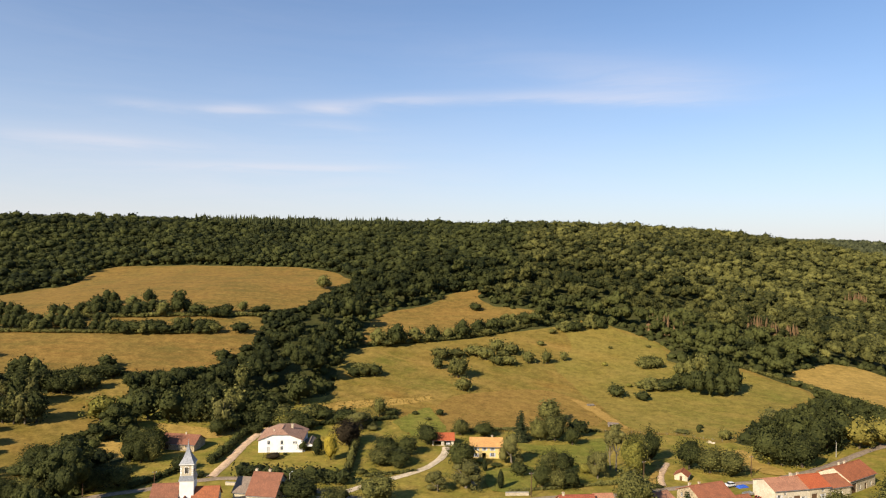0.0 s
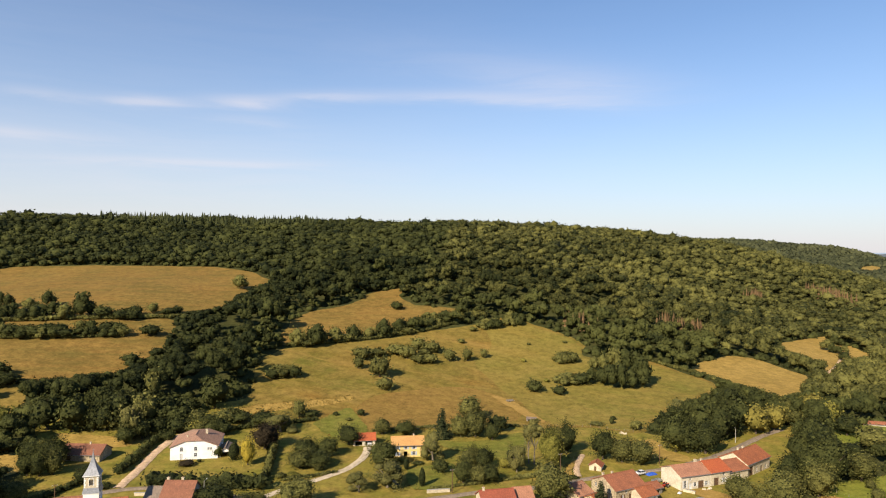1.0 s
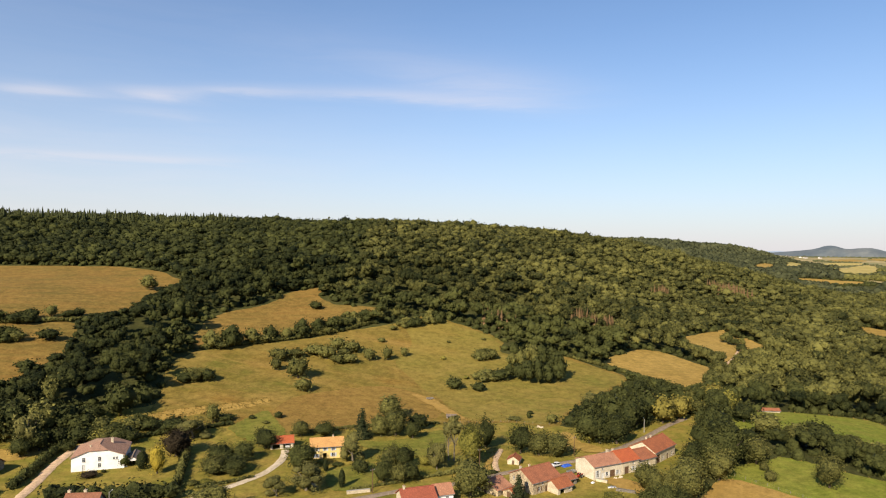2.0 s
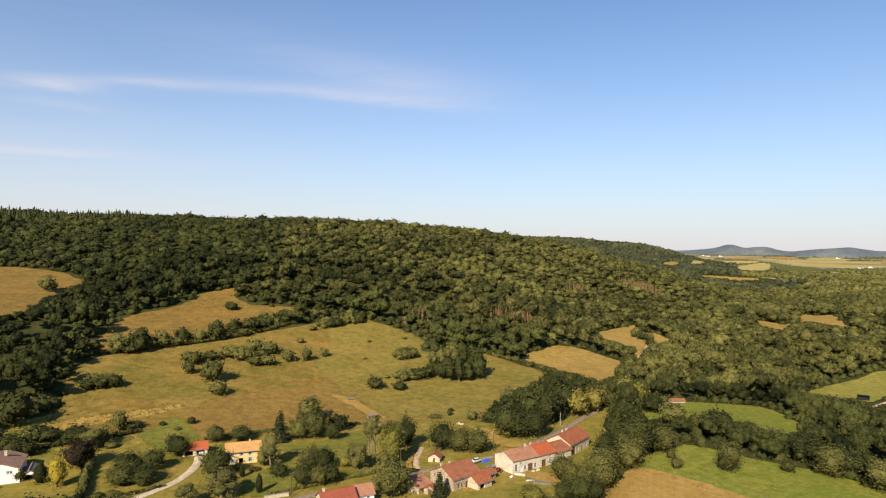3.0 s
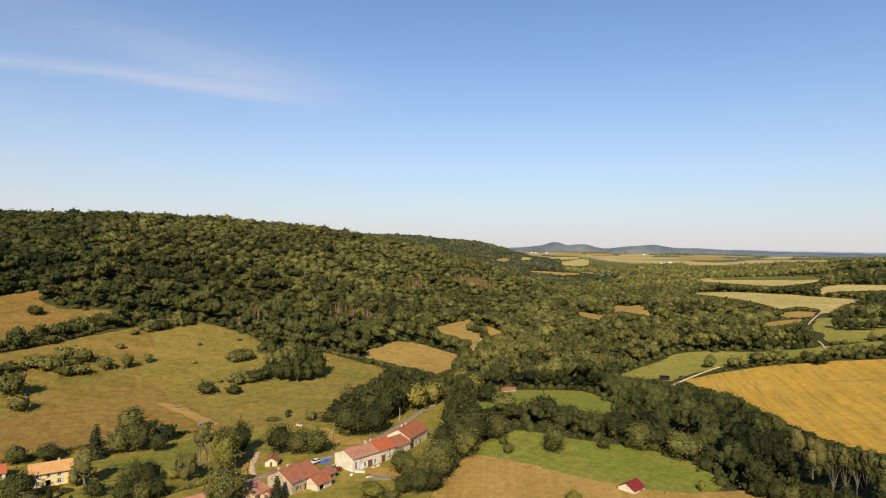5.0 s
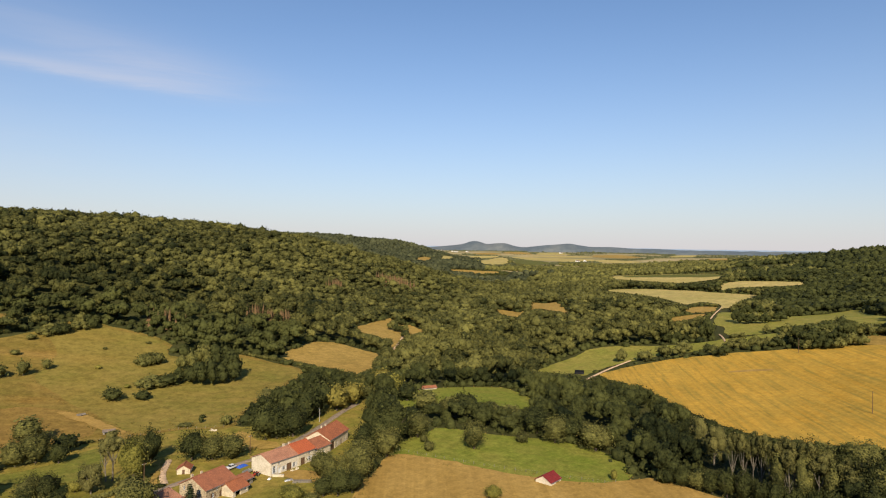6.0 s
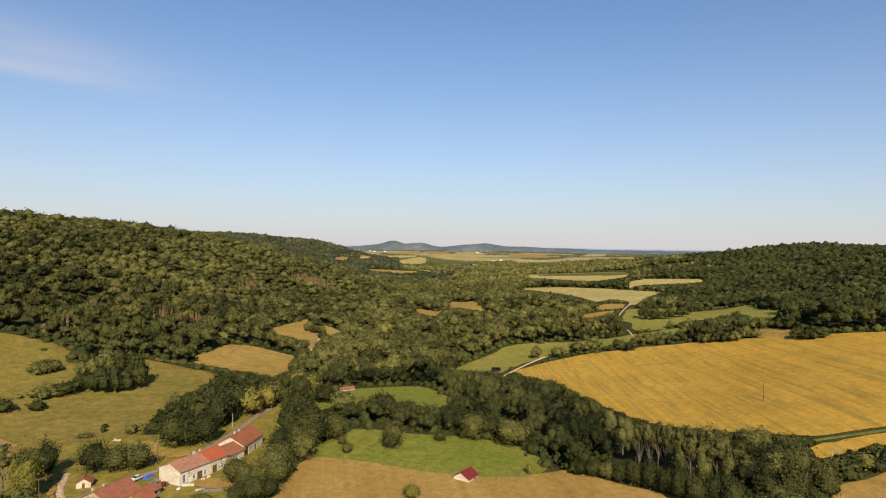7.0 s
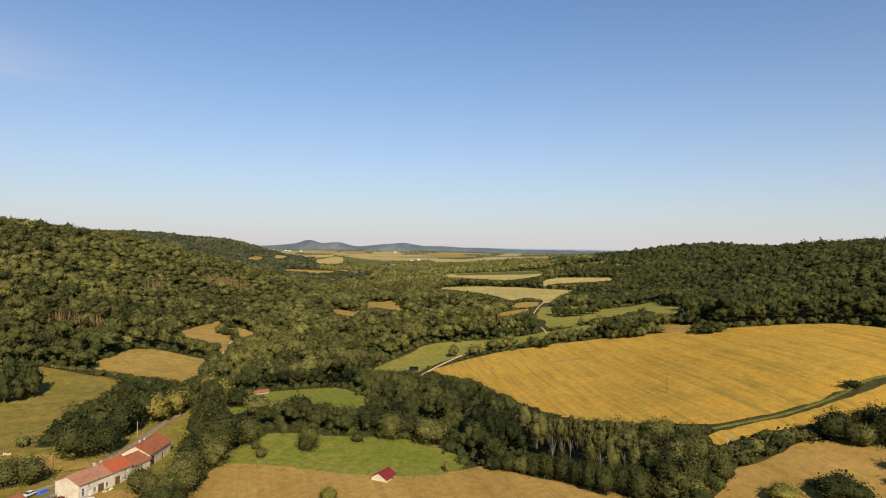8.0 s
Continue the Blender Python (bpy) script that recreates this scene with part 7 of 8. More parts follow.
    bmesh.ops.create_icosphere(bm, subdivisions=1, radius=0.16, matrix=Matrix.Translation((0, 0, 23.1)))
    part("finial", bm, MAT["steel"], spire, "iron cross")
    return root


church()
building("nave", "church nave with red-brown tiled roof", -88.8, 197.9, 8, 7.6, 9.0, 5.9, 9.9, "white_render", "old_tile", "x", category="church", front=((2.0, 1.8, 1.1, 2.3, "plain"), (5.2, 1.8, 1.1, 2.3, "plain")))
building("chancel", "church chancel with orange tiled roof", -76.6, 199.6, 8, 7.4, 7.6, 5.4, 8.7, "cream_render", "rust_tile", "x", category="church", front=((4.5, 1.8, 1.0, 2.4, "plain"),))
building("church_porch", "small gabled church porch with tiled roof", -80.4, 194.6, 8, 4.2, 6.0, 4.6, 6.6, "pale_stone", "red_tile", "y", category="church", front=((2.3, 0, 1.4, 2.6, "barn_door"),))

# ---- hedges ----
def hedge(leaf, label, width, height, line):
    """A hedge along a line: a row of leafy clumps grown into one another."""
    p = np.asarray(line, float)
    seg = np.hypot(*np.diff(p, axis=0).T)
    total = seg.sum()
    rng = np.random.default_rng(int(total * 10))
    d = np.concatenate([[0], np.cumsum(seg)])
    n = max(4, int(total / (width * 0.42)))
    pieces, tints = [], []
    for s in np.linspace(0, total, n):
        x, y = np.interp(s, d, p[:, 0]) + rng.normal(0, width * 0.08), np.interp(s, d, p[:, 1]) + rng.normal(0, width * 0.08)
        v, f = HEDGE_CROWNS[rng.integers(0, len(HEDGE_CROWNS))]
        h = height * rng.uniform(0.8, 1.15)
        a = rng.uniform(0, 6.28)
        c, q = math.cos(a), math.sin(a)
        r = width * rng.uniform(0.46, 0.62)
        v = np.stack([(v[:, 0] * c - v[:, 1] * q) * r + x, (v[:, 0] * q + v[:, 1] * c) * r + y, v[:, 2] * h * 0.62 + h * 0.45 + float(ground_z(x, y))], -1)
        pieces.append((v, f))
        tints.append(np.full(len(v), np.clip(0.42 + rng.normal(0, 0.12), 0, 1)))
    v, f = merge(pieces)
    tagged(new("hedge", mesh_of("hedge", v, f, [LEAVES[leaf]], False, np.concatenate(tints))), label, "hedge")


hedge("oak", "tall clipped hedge dividing two gardens", 3.0, 3.8,
      [(-34.3, 237.4), (-35.2, 256.8), (-35.7, 277.4)])
hedge("dark", "long broad garden hedge below the white farmhouse", 8.0, 6.0,
      [(-73.3, 239.3), (-63.3, 234.8), (-50.6, 233.2), (-34.8, 231.0)])
hedge("dark", "shady hedge along the sandy track", 4.0, 3.6,
      [(-89.1, 250.6), (-87.6, 264.5), (-86.4, 283.1), (-84.0, 297.2)])
hedge("dark", "dark hedge beside the churchyard lane", 3.0, 2.4,
      [(-107.3, 224.9), (-103.7, 232.6), (-99.4, 240.7)])
hedge("oak", "low trimmed roadside hedge", 1.6, 1.2,
      [(23.9, 223.8), (36.0, 226.5), (46.4, 229.1), (65.9, 234.4)])
hedge("oak", "low hedge along the garden edge", 1.8, 1.5,
      [(-27.7, 238.1), (-20.6, 240.1), (-9.3, 244.1)])
hedge("oak", "overgrown scrub hedge below the wheat", 9.0, 5.5,
      [(246.2, 45.6), (254.5, 36.2), (266.2, 24.7), (275.3, 15.5), (282.7, 6.0)])
hedge("oak", "scrub hedge at the roadside bank", 3.0, 1.8,
      [(56.5, 231.6), (65.6, 234.3), (75.6, 238.3)])
hedge("dark", "shrub row behind the farmhouse", 3.0, 2.4,
      [(-63.0, 294.9), (-52.4, 300.3), (-37.2, 304.7), (-21.7, 311.0)])
hedge("oak", "shrub row above the lawns", 2.4, 1.6,
      [(5.3, 295.5), (31.7, 300.7), (58.9, 305.5), (74.2, 302.7)])
hedge("oak", "thin field hedge across the meadow top", 4.0, 3.0,
      [(-46.9, 424.3), (-15.9, 438.0), (19.2, 456.2), (48.8, 472.9), (77.0, 495.3)])
hedge("oak", "hedge along the hay meadow", 4.0, 2.6,
      [(261.3, 352.5), (230.8, 334.1), (226.8, 363.8), (217.6, 393.4)])
hedge("oak", "field-edge scrub below the pasture", 4.0, 2.5,
      [(198.6, 421.7), (211.7, 404.4), (221.8, 384.9)])
hedge("oak", "hedge line between hay meadows", 4.0, 2.5,
      [(-263.4, 385.6), (-232.6, 390.5), (-201.9, 397.3), (-170.8, 405.7), (-145.8, 415.3)])
hedge("oak", "hedge line between hay meadows", 5.0, 3.0,
      [(-236.6, 421.9), (-209.8, 427.3), (-184.2, 437.2), (-157.0, 446.8), (-121.7, 461.1)])
def road(name, surface, label, width, line):
    """A strip laid on the ground along a smoothed line, its edges uneven."""
    p = np.asarray(line, float)
    for _ in range(3):
        q = np.empty((2 * len(p), 2))
        q[0], q[-1] = p[0], p[-1]
        q[1:-1:2] = 0.75 * p[:-1] + 0.25 * p[1:]
        q[2:-1:2] = 0.25 * p[:-1] + 0.75 * p[1:]
        p = q
    d = np.gradient(p, axis=0)
    d /= np.linalg.norm(d, axis=1)[:, None] + 1e-9
    n = np.stack([-d[:, 1], d[:, 0]], -1)
    rng = np.random.default_rng(len(name) + len(p))
    cols = []
    for f in (-0.5, -0.25, 0, 0.25, 0.5):
        e = p + n * (width * f + (rng.normal(0, 0.12, len(p)) if abs(f) == 0.5 else np.zeros(len(p))))[:, None]
        far = np.hypot(*p.mean(0))
        lift = 0.45 + (0.10 if abs(f) < 0.5 else 0.0) + (0.3 if far > 450 else 0)
        cols.append(np.c_[e, ground_z(e[:, 0], e[:, 1]) + (lift if abs(f) < 0.5 else lift - 0.25)])
    v = np.stack(cols, 1).reshape(-1, 3)
    i, j = np.meshgrid(np.arange(len(p) - 1), np.arange(4), indexing="ij")
    quads = np.stack([i * 5 + j, i * 5 + j + 1, (i + 1) * 5 + j + 1, (i + 1) * 5 + j], -1).reshape(-1, 4)[:, ::-1]
    tagged(new(name, mesh_of(name, v, quads, [GROUND[surface]], True)), label, "road", kind="structure")


# ---- roads and tracks ----
road("road", "asphalt", "grey asphalt village road with worn edges", 3.4,
     [(191.6, 277.0), (176.5, 268.6), (160.9, 257.5), (146.2, 248.0), (131.6, 240.9), (117.4, 234.8), (106.6, 233.2), (95.0, 231.4), (83.7, 228.9), (72.6, 225.3), (59.9, 220.9), (49.6, 219.0), (42.7, 220.0), (22.9, 214.2), (4.1, 210.3), (-14.4, 212.0), (-34.0, 218.5), (-52.0, 230.3), (-74.2, 236.9), (-87.5, 233.8), (-101.5, 224.1), (-114.2, 218.5), (-126.0, 209.7), (-144.1, 201.7)])
road("track", "gravel_brown", "sandy track climbing past the white farmhouse", 3.6,
     [(-84.0, 236.7), (-83.0, 250.9), (-82.8, 270.0), (-81.1, 283.5), (-77.6, 294.3), (-71.0, 301.4)])
road("driveway", "gravel", "pale gravel driveway curving up to the garage", 3.2,
     [(-41.2, 216.4), (-34.3, 220.6), (-27.5, 228.3), (-16.2, 237.1), (-6.1, 246.7), (-0.2, 258.2), (2.1, 266.7), (2.4, 273.9)])
road("lane", "gravel_brown", "short gravel lane beside the hut", 2.4,
     [(79.8, 230.5), (81.2, 237.6), (83.8, 245.0), (87.2, 251.5), (90.5, 257.5)])
road("farm_lane", "gravel_brown", "pale gravel lane along the wheat field", 2.2,
     [(354.0, 253.0), (367.3, 257.2), (393.0, 264.9), (417.4, 268.3), (435.7, 268.3)])
road("farm_lane", "gravel_brown", "pale gravel lane climbing between pastures", 1.5,
     [(790.0, 358.0), (776.4, 352.5), (723.0, 330.6), (664.6, 310.0), (609.0, 288.9)])
road("farm_lane", "gravel_brown", "short worn stretch of gravel lane beside the pasture trees", 1.3,
     [(525.2, 241.1), (512.6, 232.3), (497.0, 223.5)])
road("lane", "gravel_brown", "narrow lane through the forked clearing", 1.8,
     [(296.0, 392.4), (327.2, 422.9), (362.8, 458.0), (397.5, 495.3)])
road("garden_path", "gravel", "narrow garden path of pale slabs", 1.2,
     [(9.5, 249.9), (10.6, 243.5), (11.5, 236.1), (12.8, 229.1)])
road("grass_strip", "rank", "dark green grass strip dividing the wheat", 2.2,
     [(277.4, 54.2), (284.3, 44.8), (294.5, 29.5), (307.5, 18.5), (322.0, 9.0), (334.4, 4.2), (345.1, -2.0), (355.2, -13.6)])

# ---- poles, vehicles, fences and clutter ----
def utility_pole(x, y, height, label="weathered wooden utility pole with insulators", lamp=False, turn=0):
    root = thing("utility_pole" if not lamp else "street_lamp", label, "pole", x, y, turn, group="roadside poles")
    bm = bmesh.new()
    cyl(bm, (0, 0, -1), (0, 0, height), 0.17, 0.11, 10)
    part("pole", bm, MAT["concrete"] if lamp else MAT["brown_wood"], root)
    bm = bmesh.new()
    if lamp:
        cyl(bm, (0, 0, height - 0.3), (0, -1.3, height + 0.1), 0.04, 0.035, 6)
        part("bracket", bm, MAT["steel"], root)
        bm = bmesh.new()
        box(bm, -0.14, 0.14, -1.8, -1.2, height + 0.03, height + 0.17, 0.04)
        part("lamp_head", bm, MAT["white_paint"], root)
    else:
        box(bm, -0.8, 0.8, -0.06, 0.06, height - 0.55, height - 0.43)
        arm = part("crossarm", bm, MAT["grey_wood"], root)
        for k in (-0.7, 0.0, 0.7):
            bm = bmesh.new()
            cyl(bm, (k, 0, height - 0.43), (k, 0, height - 0.2), 0.05, 0.035, 8)
            part("insulator", bm, MAT["white_paint"], arm)
    return root


for px, py, ph in ((116.0, 240.9, 8.0), (73.2, 232.0, 9.0), (31.1, 219.7, 8.5), (-119.4, 216.2, 9.0), (329.6, 83.1, 10.0), (456.1, 156.9, 9.5), (-98.0, 222.0, 7.5)):
    utility_pole(px, py, ph, turn=20)
for px, py in ((139.9, 253.0), (160.5, 262.0), (-52.0, 224.0)):
    utility_pole(px, py, 6.2, "slim concrete street lamp with pale lamp head", True, 160)


def wheel(parent, x, y, z, r, w):
    bm = bmesh.new()
    cyl(bm, (x, y - w / 2, z), (x, y + w / 2, z), r, None, 16)
    bmesh.ops.bevel(bm, geom=[e for e in bm.edges if len(e.link_faces) == 2 and max(len(f.verts) for f in e.link_faces) > 4], offset=r * 0.12, segments=1, affect="EDGES")
    tyre = part("wheel", bm, MAT["rubber"], parent)
    bm = bmesh.new()
    cyl(bm, (x, y - w / 2 - 0.015, z), (x, y + w / 2 + 0.015, z), r * 0.55, None, 12)
    part("rim", bm, MAT["steel"], tyre)


def car(label, x, y, turn, paint, lift=0.45):
    root = thing("car", label, "car", x, y, turn)
    root.location.z += lift
    prof = [(-2.05, 0.35), (-2.1, 0.75), (-1.95, 0.95), (-1.0, 1.02), (1.9, 0.98), (2.1, 0.7), (2.05, 0.35)]
    bm = bmesh.new()

    def extrude(points, half):
        a = [bm.verts.new((px, -half, pz)) for px, pz in points]
        b = [bm.verts.new((px, half, pz)) for px, pz in points]
        bm.faces.new(a)
        bm.faces.new(b[::-1])
        for i in range(len(a)):
            j = (i + 1) % len(a)
            bm.faces.new((a[i], b[i], b[j], a[j]))

    extrude(prof, 0.86)
    bmesh.ops.bevel(bm, geom=bm.edges[:], offset=0.05, segments=1, affect="EDGES")
    body = part("body", bm, MAT[paint], root)
    bm = bmesh.new()
    extrude([(-1.05, 0.98), (-0.35, 1.46), (1.35, 1.46), (1.85, 0.98)], 0.74)
    part("windows", bm, MAT["glass"], body, "dark tinted car windows")
    bm = bmesh.new()
    extrude([(-0.38, 1.43), (-0.3, 1.50), (1.28, 1.50), (1.38, 1.43)], 0.70)
    part("roof_panel", bm, MAT[paint], body)
    for wx in (-1.3, 1.3):
        for wy in (-0.78, 0.78):
            wheel(root, wx, wy, 0.32, 0.32, 0.2)
    for wy in (-0.6, 0.6):
        bm = bmesh.new()
        box(bm, -2.12, -2.04, wy - 0.16, wy + 0.16, 0.62, 0.76)
        part("headlight", bm, MAT["white_paint"], body)


car("white car parked beside the stone farmhouse", 103.0, 229.6, 20, "car_white")
car("white car parked in the open garage bay", 3.4, 278.6, 92, "car_white", 0.15)
car("silver car parked on the churchyard lane", -62.0, 231.0, 8, "car_grey")


def tractor(x, y, turn):
    root = thing("tractor", "old red farm tractor parked in the yard", "tractor", x, y, turn)
    bm = bmesh.new()
    box(bm, -1.7, 0.3, -0.35, 0.35, 0.7, 1.35, 0.08)
    part("bonnet", bm, MAT["tractor_red"], root)
    bm = bmesh.new()
    box(bm, 0.3, 1.4, -0.5, 0.5, 0.6, 1.1, 0.05)
    part("chassis", bm, MAT["rubber"], root)
    bm = bmesh.new()
    box(bm, 0.75, 1.3, -0.3, 0.3, 1.1, 1.3, 0.05)
    box(bm, 1.2, 1.35, -0.3, 0.3, 1.3, 1.75, 0.04)
    part("seat", bm, MAT["rubber"], root)
    for wy in (-0.75, 0.75):
        wheel(root, 0.95, wy, 0.78, 0.78, 0.4)
        wheel(root, -1.35, wy * 0.85, 0.42, 0.42, 0.25)
        bm = bmesh.new()
        box(bm, 0.2, 1.7, wy - 0.22, wy + 0.22, 1.58, 1.66, 0.03)
        part("mudguard", bm, MAT["tractor_red"], root)
    bm = bmesh.new()
    cyl(bm, (-0.9, 0, 1.3), (-0.9, 0, 2.2), 0.05, None, 8)
    part("exhaust", bm, MAT["black"], root)


tractor(105.8, 215.8, 30)


def trailer(label, x, y, turn, material):
    root = thing("farm_trailer", label, "trailer", x, y, turn)
    bm = bmesh.new()
    box(bm, -1.8, 1.8, -0.9, 0.9, 0.7, 0.8)
    for x0, x1, y0, y1 in ((-1.8, 1.8, -0.9, -0.84), (-1.8, 1.8, 0.84, 0.9), (-1.8, -1.74, -0.84, 0.84), (1.74, 1.8, -0.84, 0.84)):
        box(bm, x0, x1, y0, y1, 0.8, 1.35)
    part("tray", bm, MAT[material], root)
    bm = bmesh.new()
    cyl(bm, (1.8, 0, 0.7), (3.0, 0, 0.5), 0.06, None, 6)
    part("drawbar", bm, MAT["steel"], root)
    for wy in (-0.85, 0.85):
        wheel(root, -0.1, wy, 0.4, 0.4, 0.22)


trailer("flat grey farm trailer in the yard grass", 105.4, 221.0, 25, "steel")
trailer("pale cattle feeder trailer on the worn track", 79.6, 344.0, 10, "grey_wood")


def heap(name, label, category, x, y, w, d, h, material, seed, turn=0, sheet=True):
    """A low uneven heap under a sheet, or of loose lumps."""
    root = thing(name, label, category, x, y, turn)
    rng = np.random.default_rng(seed)
    if sheet:
        n = 12
        gx, gy = np.meshgrid(np.linspace(-1, 1, n), np.linspace(-1, 1, n))
        z = np.clip(1.15 - np.maximum(np.abs(gx), np.abs(gy)) ** 3 * 1.2, 0, 1) * h * (0.75 + 0.3 * rng.random((n, n)))
        i, j = np.meshgrid(np.arange(n - 1), np.arange(n - 1), indexing="ij")
        q = np.stack([i * n + j, i * n + j + 1, (i + 1) * n + j + 1, (i + 1) * n + j], -1).reshape(-1, 4)
        me = mesh_of("cover", np.stack([gx * w / 2, gy * d / 2, z - 0.05], -1).reshape(-1, 3), q, [MAT[material]], True)
        ob = new("cover", me)
        ob.parent = root
        return
    for k in range(int(w * d * 1.2) + 4):
        bm = bmesh.new()
        s = rng.uniform(0.25, 0.6)
        m = Matrix.Translation((rng.uniform(-w / 2, w / 2), rng.uniform(-d / 2, d / 2), s * 0.4 + rng.uniform(0, h * 0.5))) @ Euler(rng.uniform(0, 3, 3)).to_matrix().to_4x4() @ Matrix.Diagonal((s, s * 0.7, s * 0.55, 1))
        bmesh.ops.create_icosphere(bm, subdivisions=1, radius=1, matrix=m)
        part("stone", bm, MAT[material], root)


heap("tarpaulin", "blue tarpaulin spread over a heap beside the road", "tarpaulin", 107.6, 229.8, 4.6, 2.4, 0.9, "blue_sheet", 1, 15)
heap("tarpaulin", "small white plastic sheet in the yard", "tarpaulin", 108.4, 209.8, 1.8, 1.2, 0.6, "white_plastic", 2, 40)
heap("rubble_heap", "pale rubble heap along the terrace wall", "rubble", 118.8, 211.2, 5.0, 1.6, 0.7, "pale_stone", 3, 25, False)
heap("rubble_heap", "heap of pale field stones at the meadow foot", "rubble", 120.0, 286.0, 4.0, 2.5, 0.6, "pale_stone", 4, 0, False)
heap("tarpaulin", "grey sheet lying on a wood stack", "tarpaulin", 112.8, 203.6, 3.6, 1.2, 0.7, "steel", 5, -20)


def woodpile(x, y, turn, length, rows):
    root = thing("woodpile", "stack of grey firewood logs in the yard", "woodpile", x, y, turn)
    rng = random.Random(5)
    for r in range(rows):
        for k in range(int(length / 0.36) - r):
            bm = bmesh.new()
            cx = -length / 2 + 0.18 + k * 0.36 + r * 0.18
            cyl(bm, (cx, -0.6 + rng.uniform(-0.1, 0.1), 0.16 + r * 0.3), (cx, 0.6 + rng.uniform(-0.1, 0.1), 0.16 + r * 0.3), 0.17, None, 7)
            part("log", bm, MAT["grey_wood"], root)


woodpile(115.2, 198.6, -38, 7.0, 3)


def fence(label, line, spacing=4.0, high=1.2):
    root = thing("fence", label, "fence", line[0][0], line[0][1], 0, 0.0)
    p = np.asarray(line, float)
    seg = np.hypot(*np.diff(p, axis=0).T)
    d = np.concatenate([[0], np.cumsum(seg)])
    pts = []
    for s in np.arange(0, d[-1], spacing):
        x, y = float(np.interp(s, d, p[:, 0])), float(np.interp(s, d, p[:, 1]))
        pts.append((x - line[0][0], y - line[0][1], float(ground_z(x, y))))
    rng = random.Random(int(d[-1]))
    for x, y, z in pts:
        bm = bmesh.new()
        cyl(bm, (x, y, z - 0.3), (x + rng.uniform(-0.08, 0.08), y + rng.uniform(-0.08, 0.08), z + high * rng.uniform(0.9, 1.1)), 0.09, 0.07, 7)
        part("post", bm, MAT["grey_wood"], root)
    for h in (0.45, 0.95):
        bm = bmesh.new()
        for a, b in zip(pts, pts[1:]):
            cyl(bm, (a[0], a[1], a[2] + high * h), (b[0], b[1], b[2] + high * h), 0.005, None, 4)
        part("wire", bm, MAT["steel"], root)


fence("wire fence on wooden posts along the green meadow", [(160, 201), (170, 175), (181, 153), (194, 129), (199, 126)])
fence("wire fence on wooden posts below the grazed meadow", [(3, 291), (24, 298), (53, 304), (84, 302), (110, 299), (126, 288)])


def low_wall(label, line, high=1.0, thick=0.5):
    root = thing("garden_wall", label, "wall", line[0][0], line[0][1], 0)
    p = np.asarray(line, float)
    x0, y0 = line[0]
    z0 = root.location.z
    for a, b in zip(p, p[1:]):
        bm = bmesh.new()
        d = b - a
        length = float(np.hypot(*d))
        box(bm, -0.02, length + 0.02, -thick / 2, thick / 2, -1.0, high)
        m = Matrix.Translation((a[0] - x0, a[1] - y0, float(ground_z(*((a + b) / 2))) - z0 + 0.2)) @ Matrix.Rotation(math.atan2(d[1], d[0]), 4, "Z")
        bmesh.ops.transform(bm, matrix=m, verts=bm.verts)
        w = part("wall", bm, MAT["pale_stone"], root)
        bm = bmesh.new()
        box(bm, -0.05, length + 0.05, -thick / 2 - 0.06, thick / 2 + 0.06, high, high + 0.09)
        bmesh.ops.transform(bm, matrix=m, verts=bm.verts)
        part("coping", bm, MAT["concrete"], w)


low_wall("low pale stone wall beside the village road", [(22.5, 220.5), (26.5, 220.8), (30.5, 221.0)])
low_wall("low stone churchyard wall along the lane", [(-76.0, 229.5), (-70.0, 229.0), (-64.0, 229.6), (-58.0, 230.4)], 0.9)
low_wall("sloping pale stone yard wall by the terrace", [(110.4, 211.3), (111.8, 209.8), (113.2, 208.2)], 0.8)


def pole_frame(x, y, turn):
    root = thing("twin_pole", "pale twin-pole power frame at the field corner", "pole", x, y, turn)
    for k in (-1.1, 1.1):
        bm = bmesh.new()
        cyl(bm, (k, 0, -1), (k, 0, 6.2), 0.16, 0.12, 8)
        part("pole", bm, MAT["concrete"], root)
    bm = bmesh.new()
    box(bm, -1.5, 1.5, -0.1, 0.1, 5.6, 5.8)
    part("crossbeam", bm, MAT["concrete"], root)


pole_frame(256.3, 41.6, 80)


def tunnel(x, y, turn):
    root = thing("hay_tunnel", "small dark arched shelter in the valley pasture", "shelter", x, y, turn)
    bm = bmesh.new()
    n, r, half = 10, 2.7, 3.2
    rings = []
    for yy in (-half, -half / 3, half / 3, half):
        rings.append([bm.verts.new((r * math.cos(math.pi * k / n), yy, r * 1.15 * math.sin(math.pi * k / n) - 0.05)) for k in range(n + 1)])
    for a, b in zip(rings, rings[1:]):
        for k in range(n):
            bm.faces.new((a[k], a[k + 1], b[k + 1], b[k]))
    bmesh.ops.solidify(bm, geom=bm.faces[:], thickness=0.08)
    part("cover", bm, MAT["black"], root)
    bm = bmesh.new()
    for k in range(-2, 3):
        box(bm, k * 0.7 - 0.3, k * 0.7 + 0.3, half - 0.5, half - 0.4, 0, 1.2 - abs(k) * 0.25)
    part("end_panel", bm, MAT["white_plastic"], root)


tunnel(379.5, 274.0, 35)
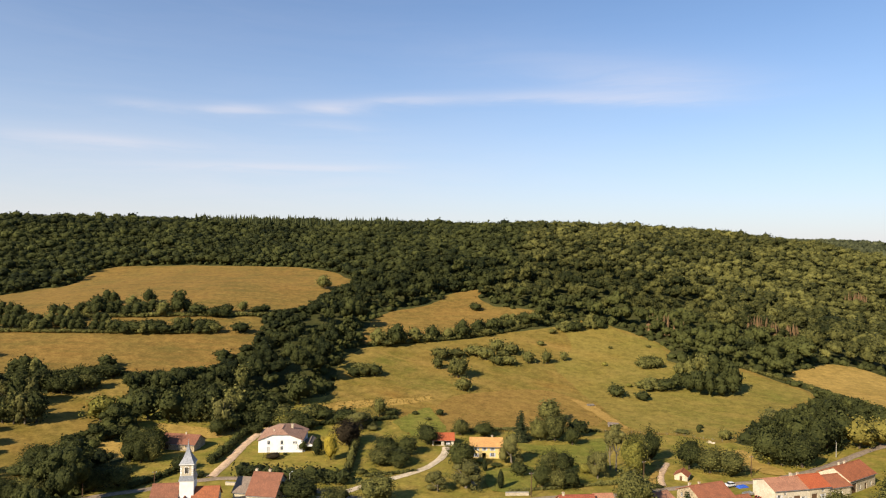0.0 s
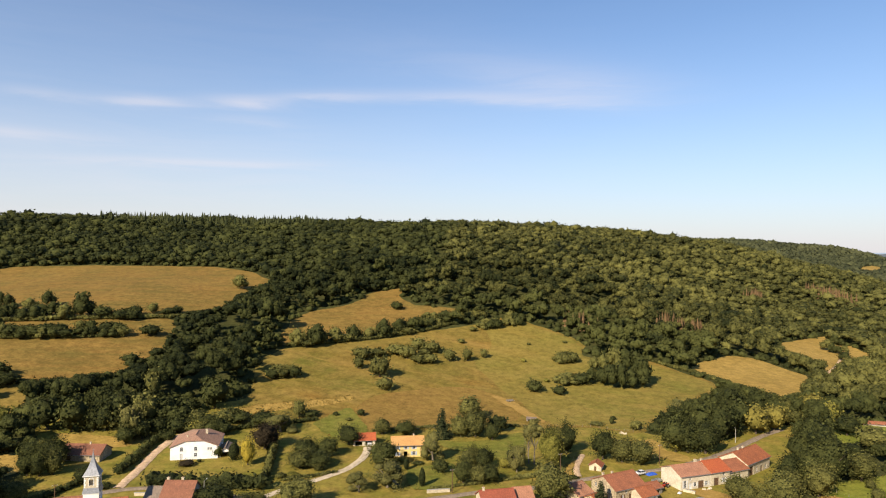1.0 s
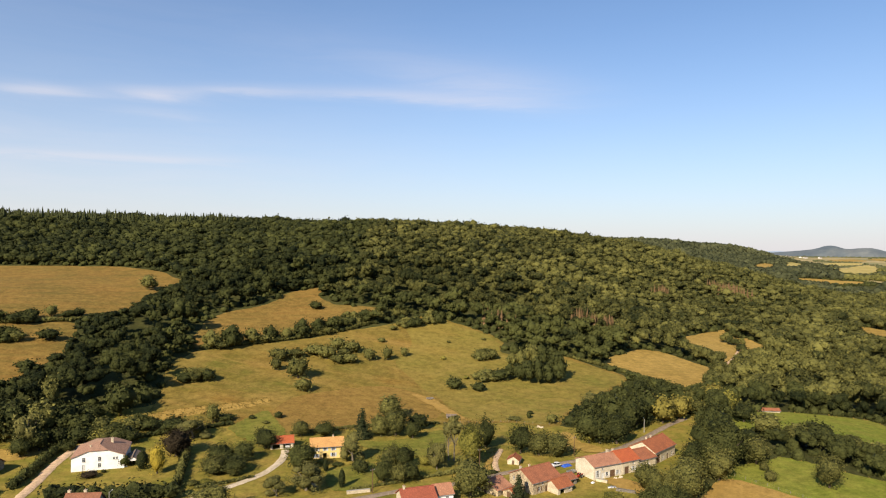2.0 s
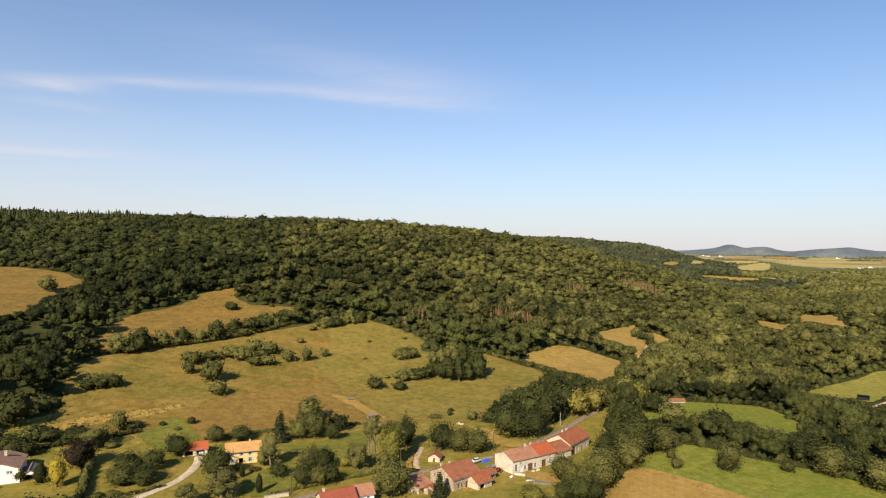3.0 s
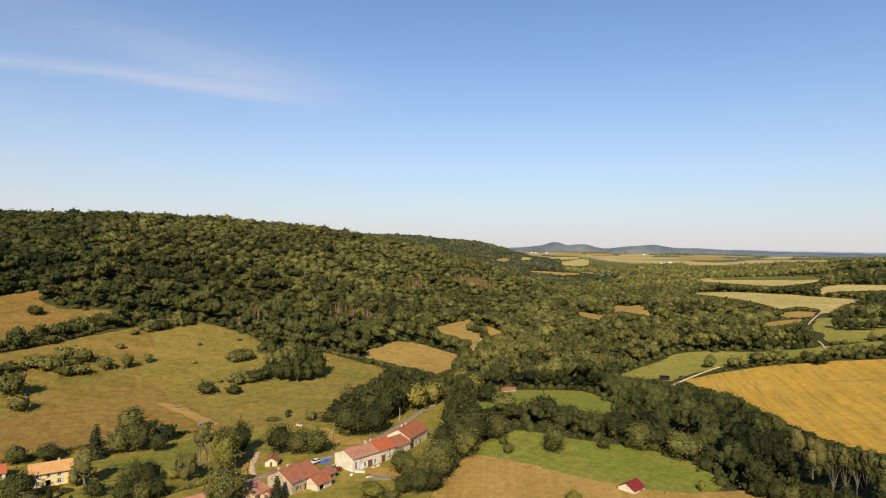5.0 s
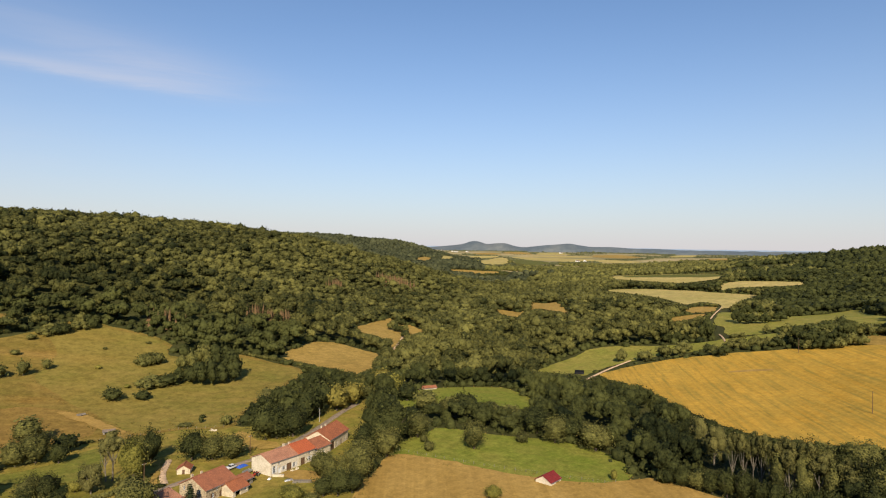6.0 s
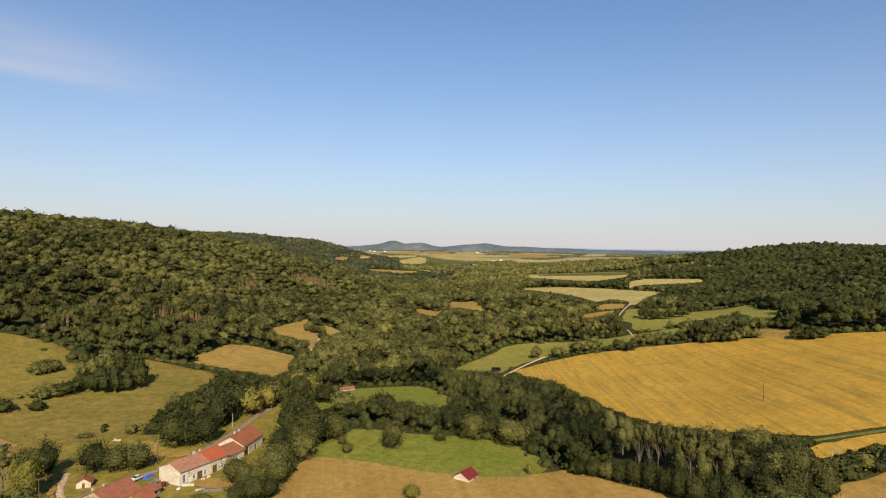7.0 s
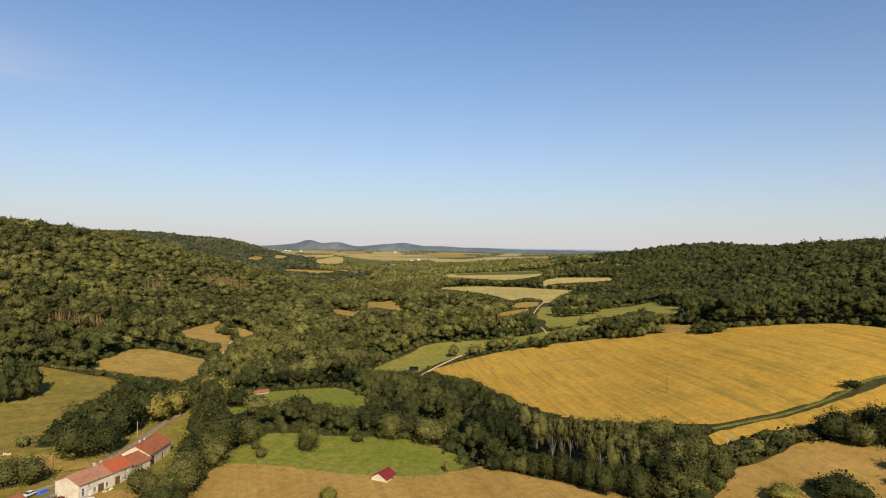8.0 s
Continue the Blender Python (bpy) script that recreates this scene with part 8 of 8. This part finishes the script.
# ---- tall grass ----
def tuft_template(seed, blades=9):
    """A spray of upright blades, unit height."""
    rng = np.random.default_rng(seed)
    a = rng.uniform(0, 2 * np.pi, blades)
    lean = rng.uniform(0.1, 0.7, blades)
    top = np.c_[lean * np.cos(a), lean * np.sin(a), rng.uniform(0.6, 1.2, blades)]
    side = np.c_[-np.sin(a), np.cos(a), np.zeros(blades)] * 0.16
    foot = np.c_[0.25 * np.cos(a), 0.25 * np.sin(a), np.full(blades, -0.3)]
    v = np.stack([foot - side, foot + side, top], 1).reshape(-1, 3)
    return v, np.arange(blades * 3).reshape(-1, 3)


TUFTS = [tuft_template(s) for s in range(5)]


def grass_tufts(name, label, outlines, per_metre, spread, inner, seed, tone=0.5, size=(0.35, 0.9)):
    """Tufts of uncut grass scattered along field edges and, where inner is given, over the field (tufts per square metre)."""
    rng = np.random.default_rng(seed)
    xs, ys = [], []
    for poly in outlines:
        nxt = np.roll(poly, -1, 0)
        for p, q in zip(poly, nxt):
            n = rng.poisson(per_metre * float(np.hypot(*(q - p))))
            f = rng.uniform(0, 1, n)[:, None]
            e = p + (q - p) * f + rng.normal(0, spread, (n, 2))
            xs.append(e[:, 0])
            ys.append(e[:, 1])
        if inner:
            lo, hi = poly.min(0), poly.max(0)
            n = int(np.prod(hi - lo) * inner)
            x, y = rng.uniform(lo[0], hi[0], n), rng.uniform(lo[1], hi[1], n)
            k = inside(x, y, poly)
            xs.append(x[k])
            ys.append(y[k])
    x, y = np.concatenate(xs), np.concatenate(ys)
    r = np.hypot(x, y)
    k = (r > 150) & (r < 420)
    x, y = x[k], y[k]
    n = len(x)
    w = rng.uniform(*size, n)
    rows = np.c_[x, y, w, w * rng.uniform(0.5, 1.0, n), w * 0.2, np.clip(tone + rng.normal(0, 0.25, n), 0, 1)]
    ob = plant(name, label, LEAVES["straw"], rows, TUFTS, seed)
    return ob


grass_tufts("field_margin_grass", "uncut dry grass along the field margins", [f for f in FIELDS if np.hypot(*f.mean(0)) < 420], 0.5, 0.9, 0, 81, 0.35)
grass_tufts("bleached_grass", "tall bleached grass above the gardens", [ROUGH], 1.2, 0.8, 0.55, 83, 0.75, (0.4, 1.0))
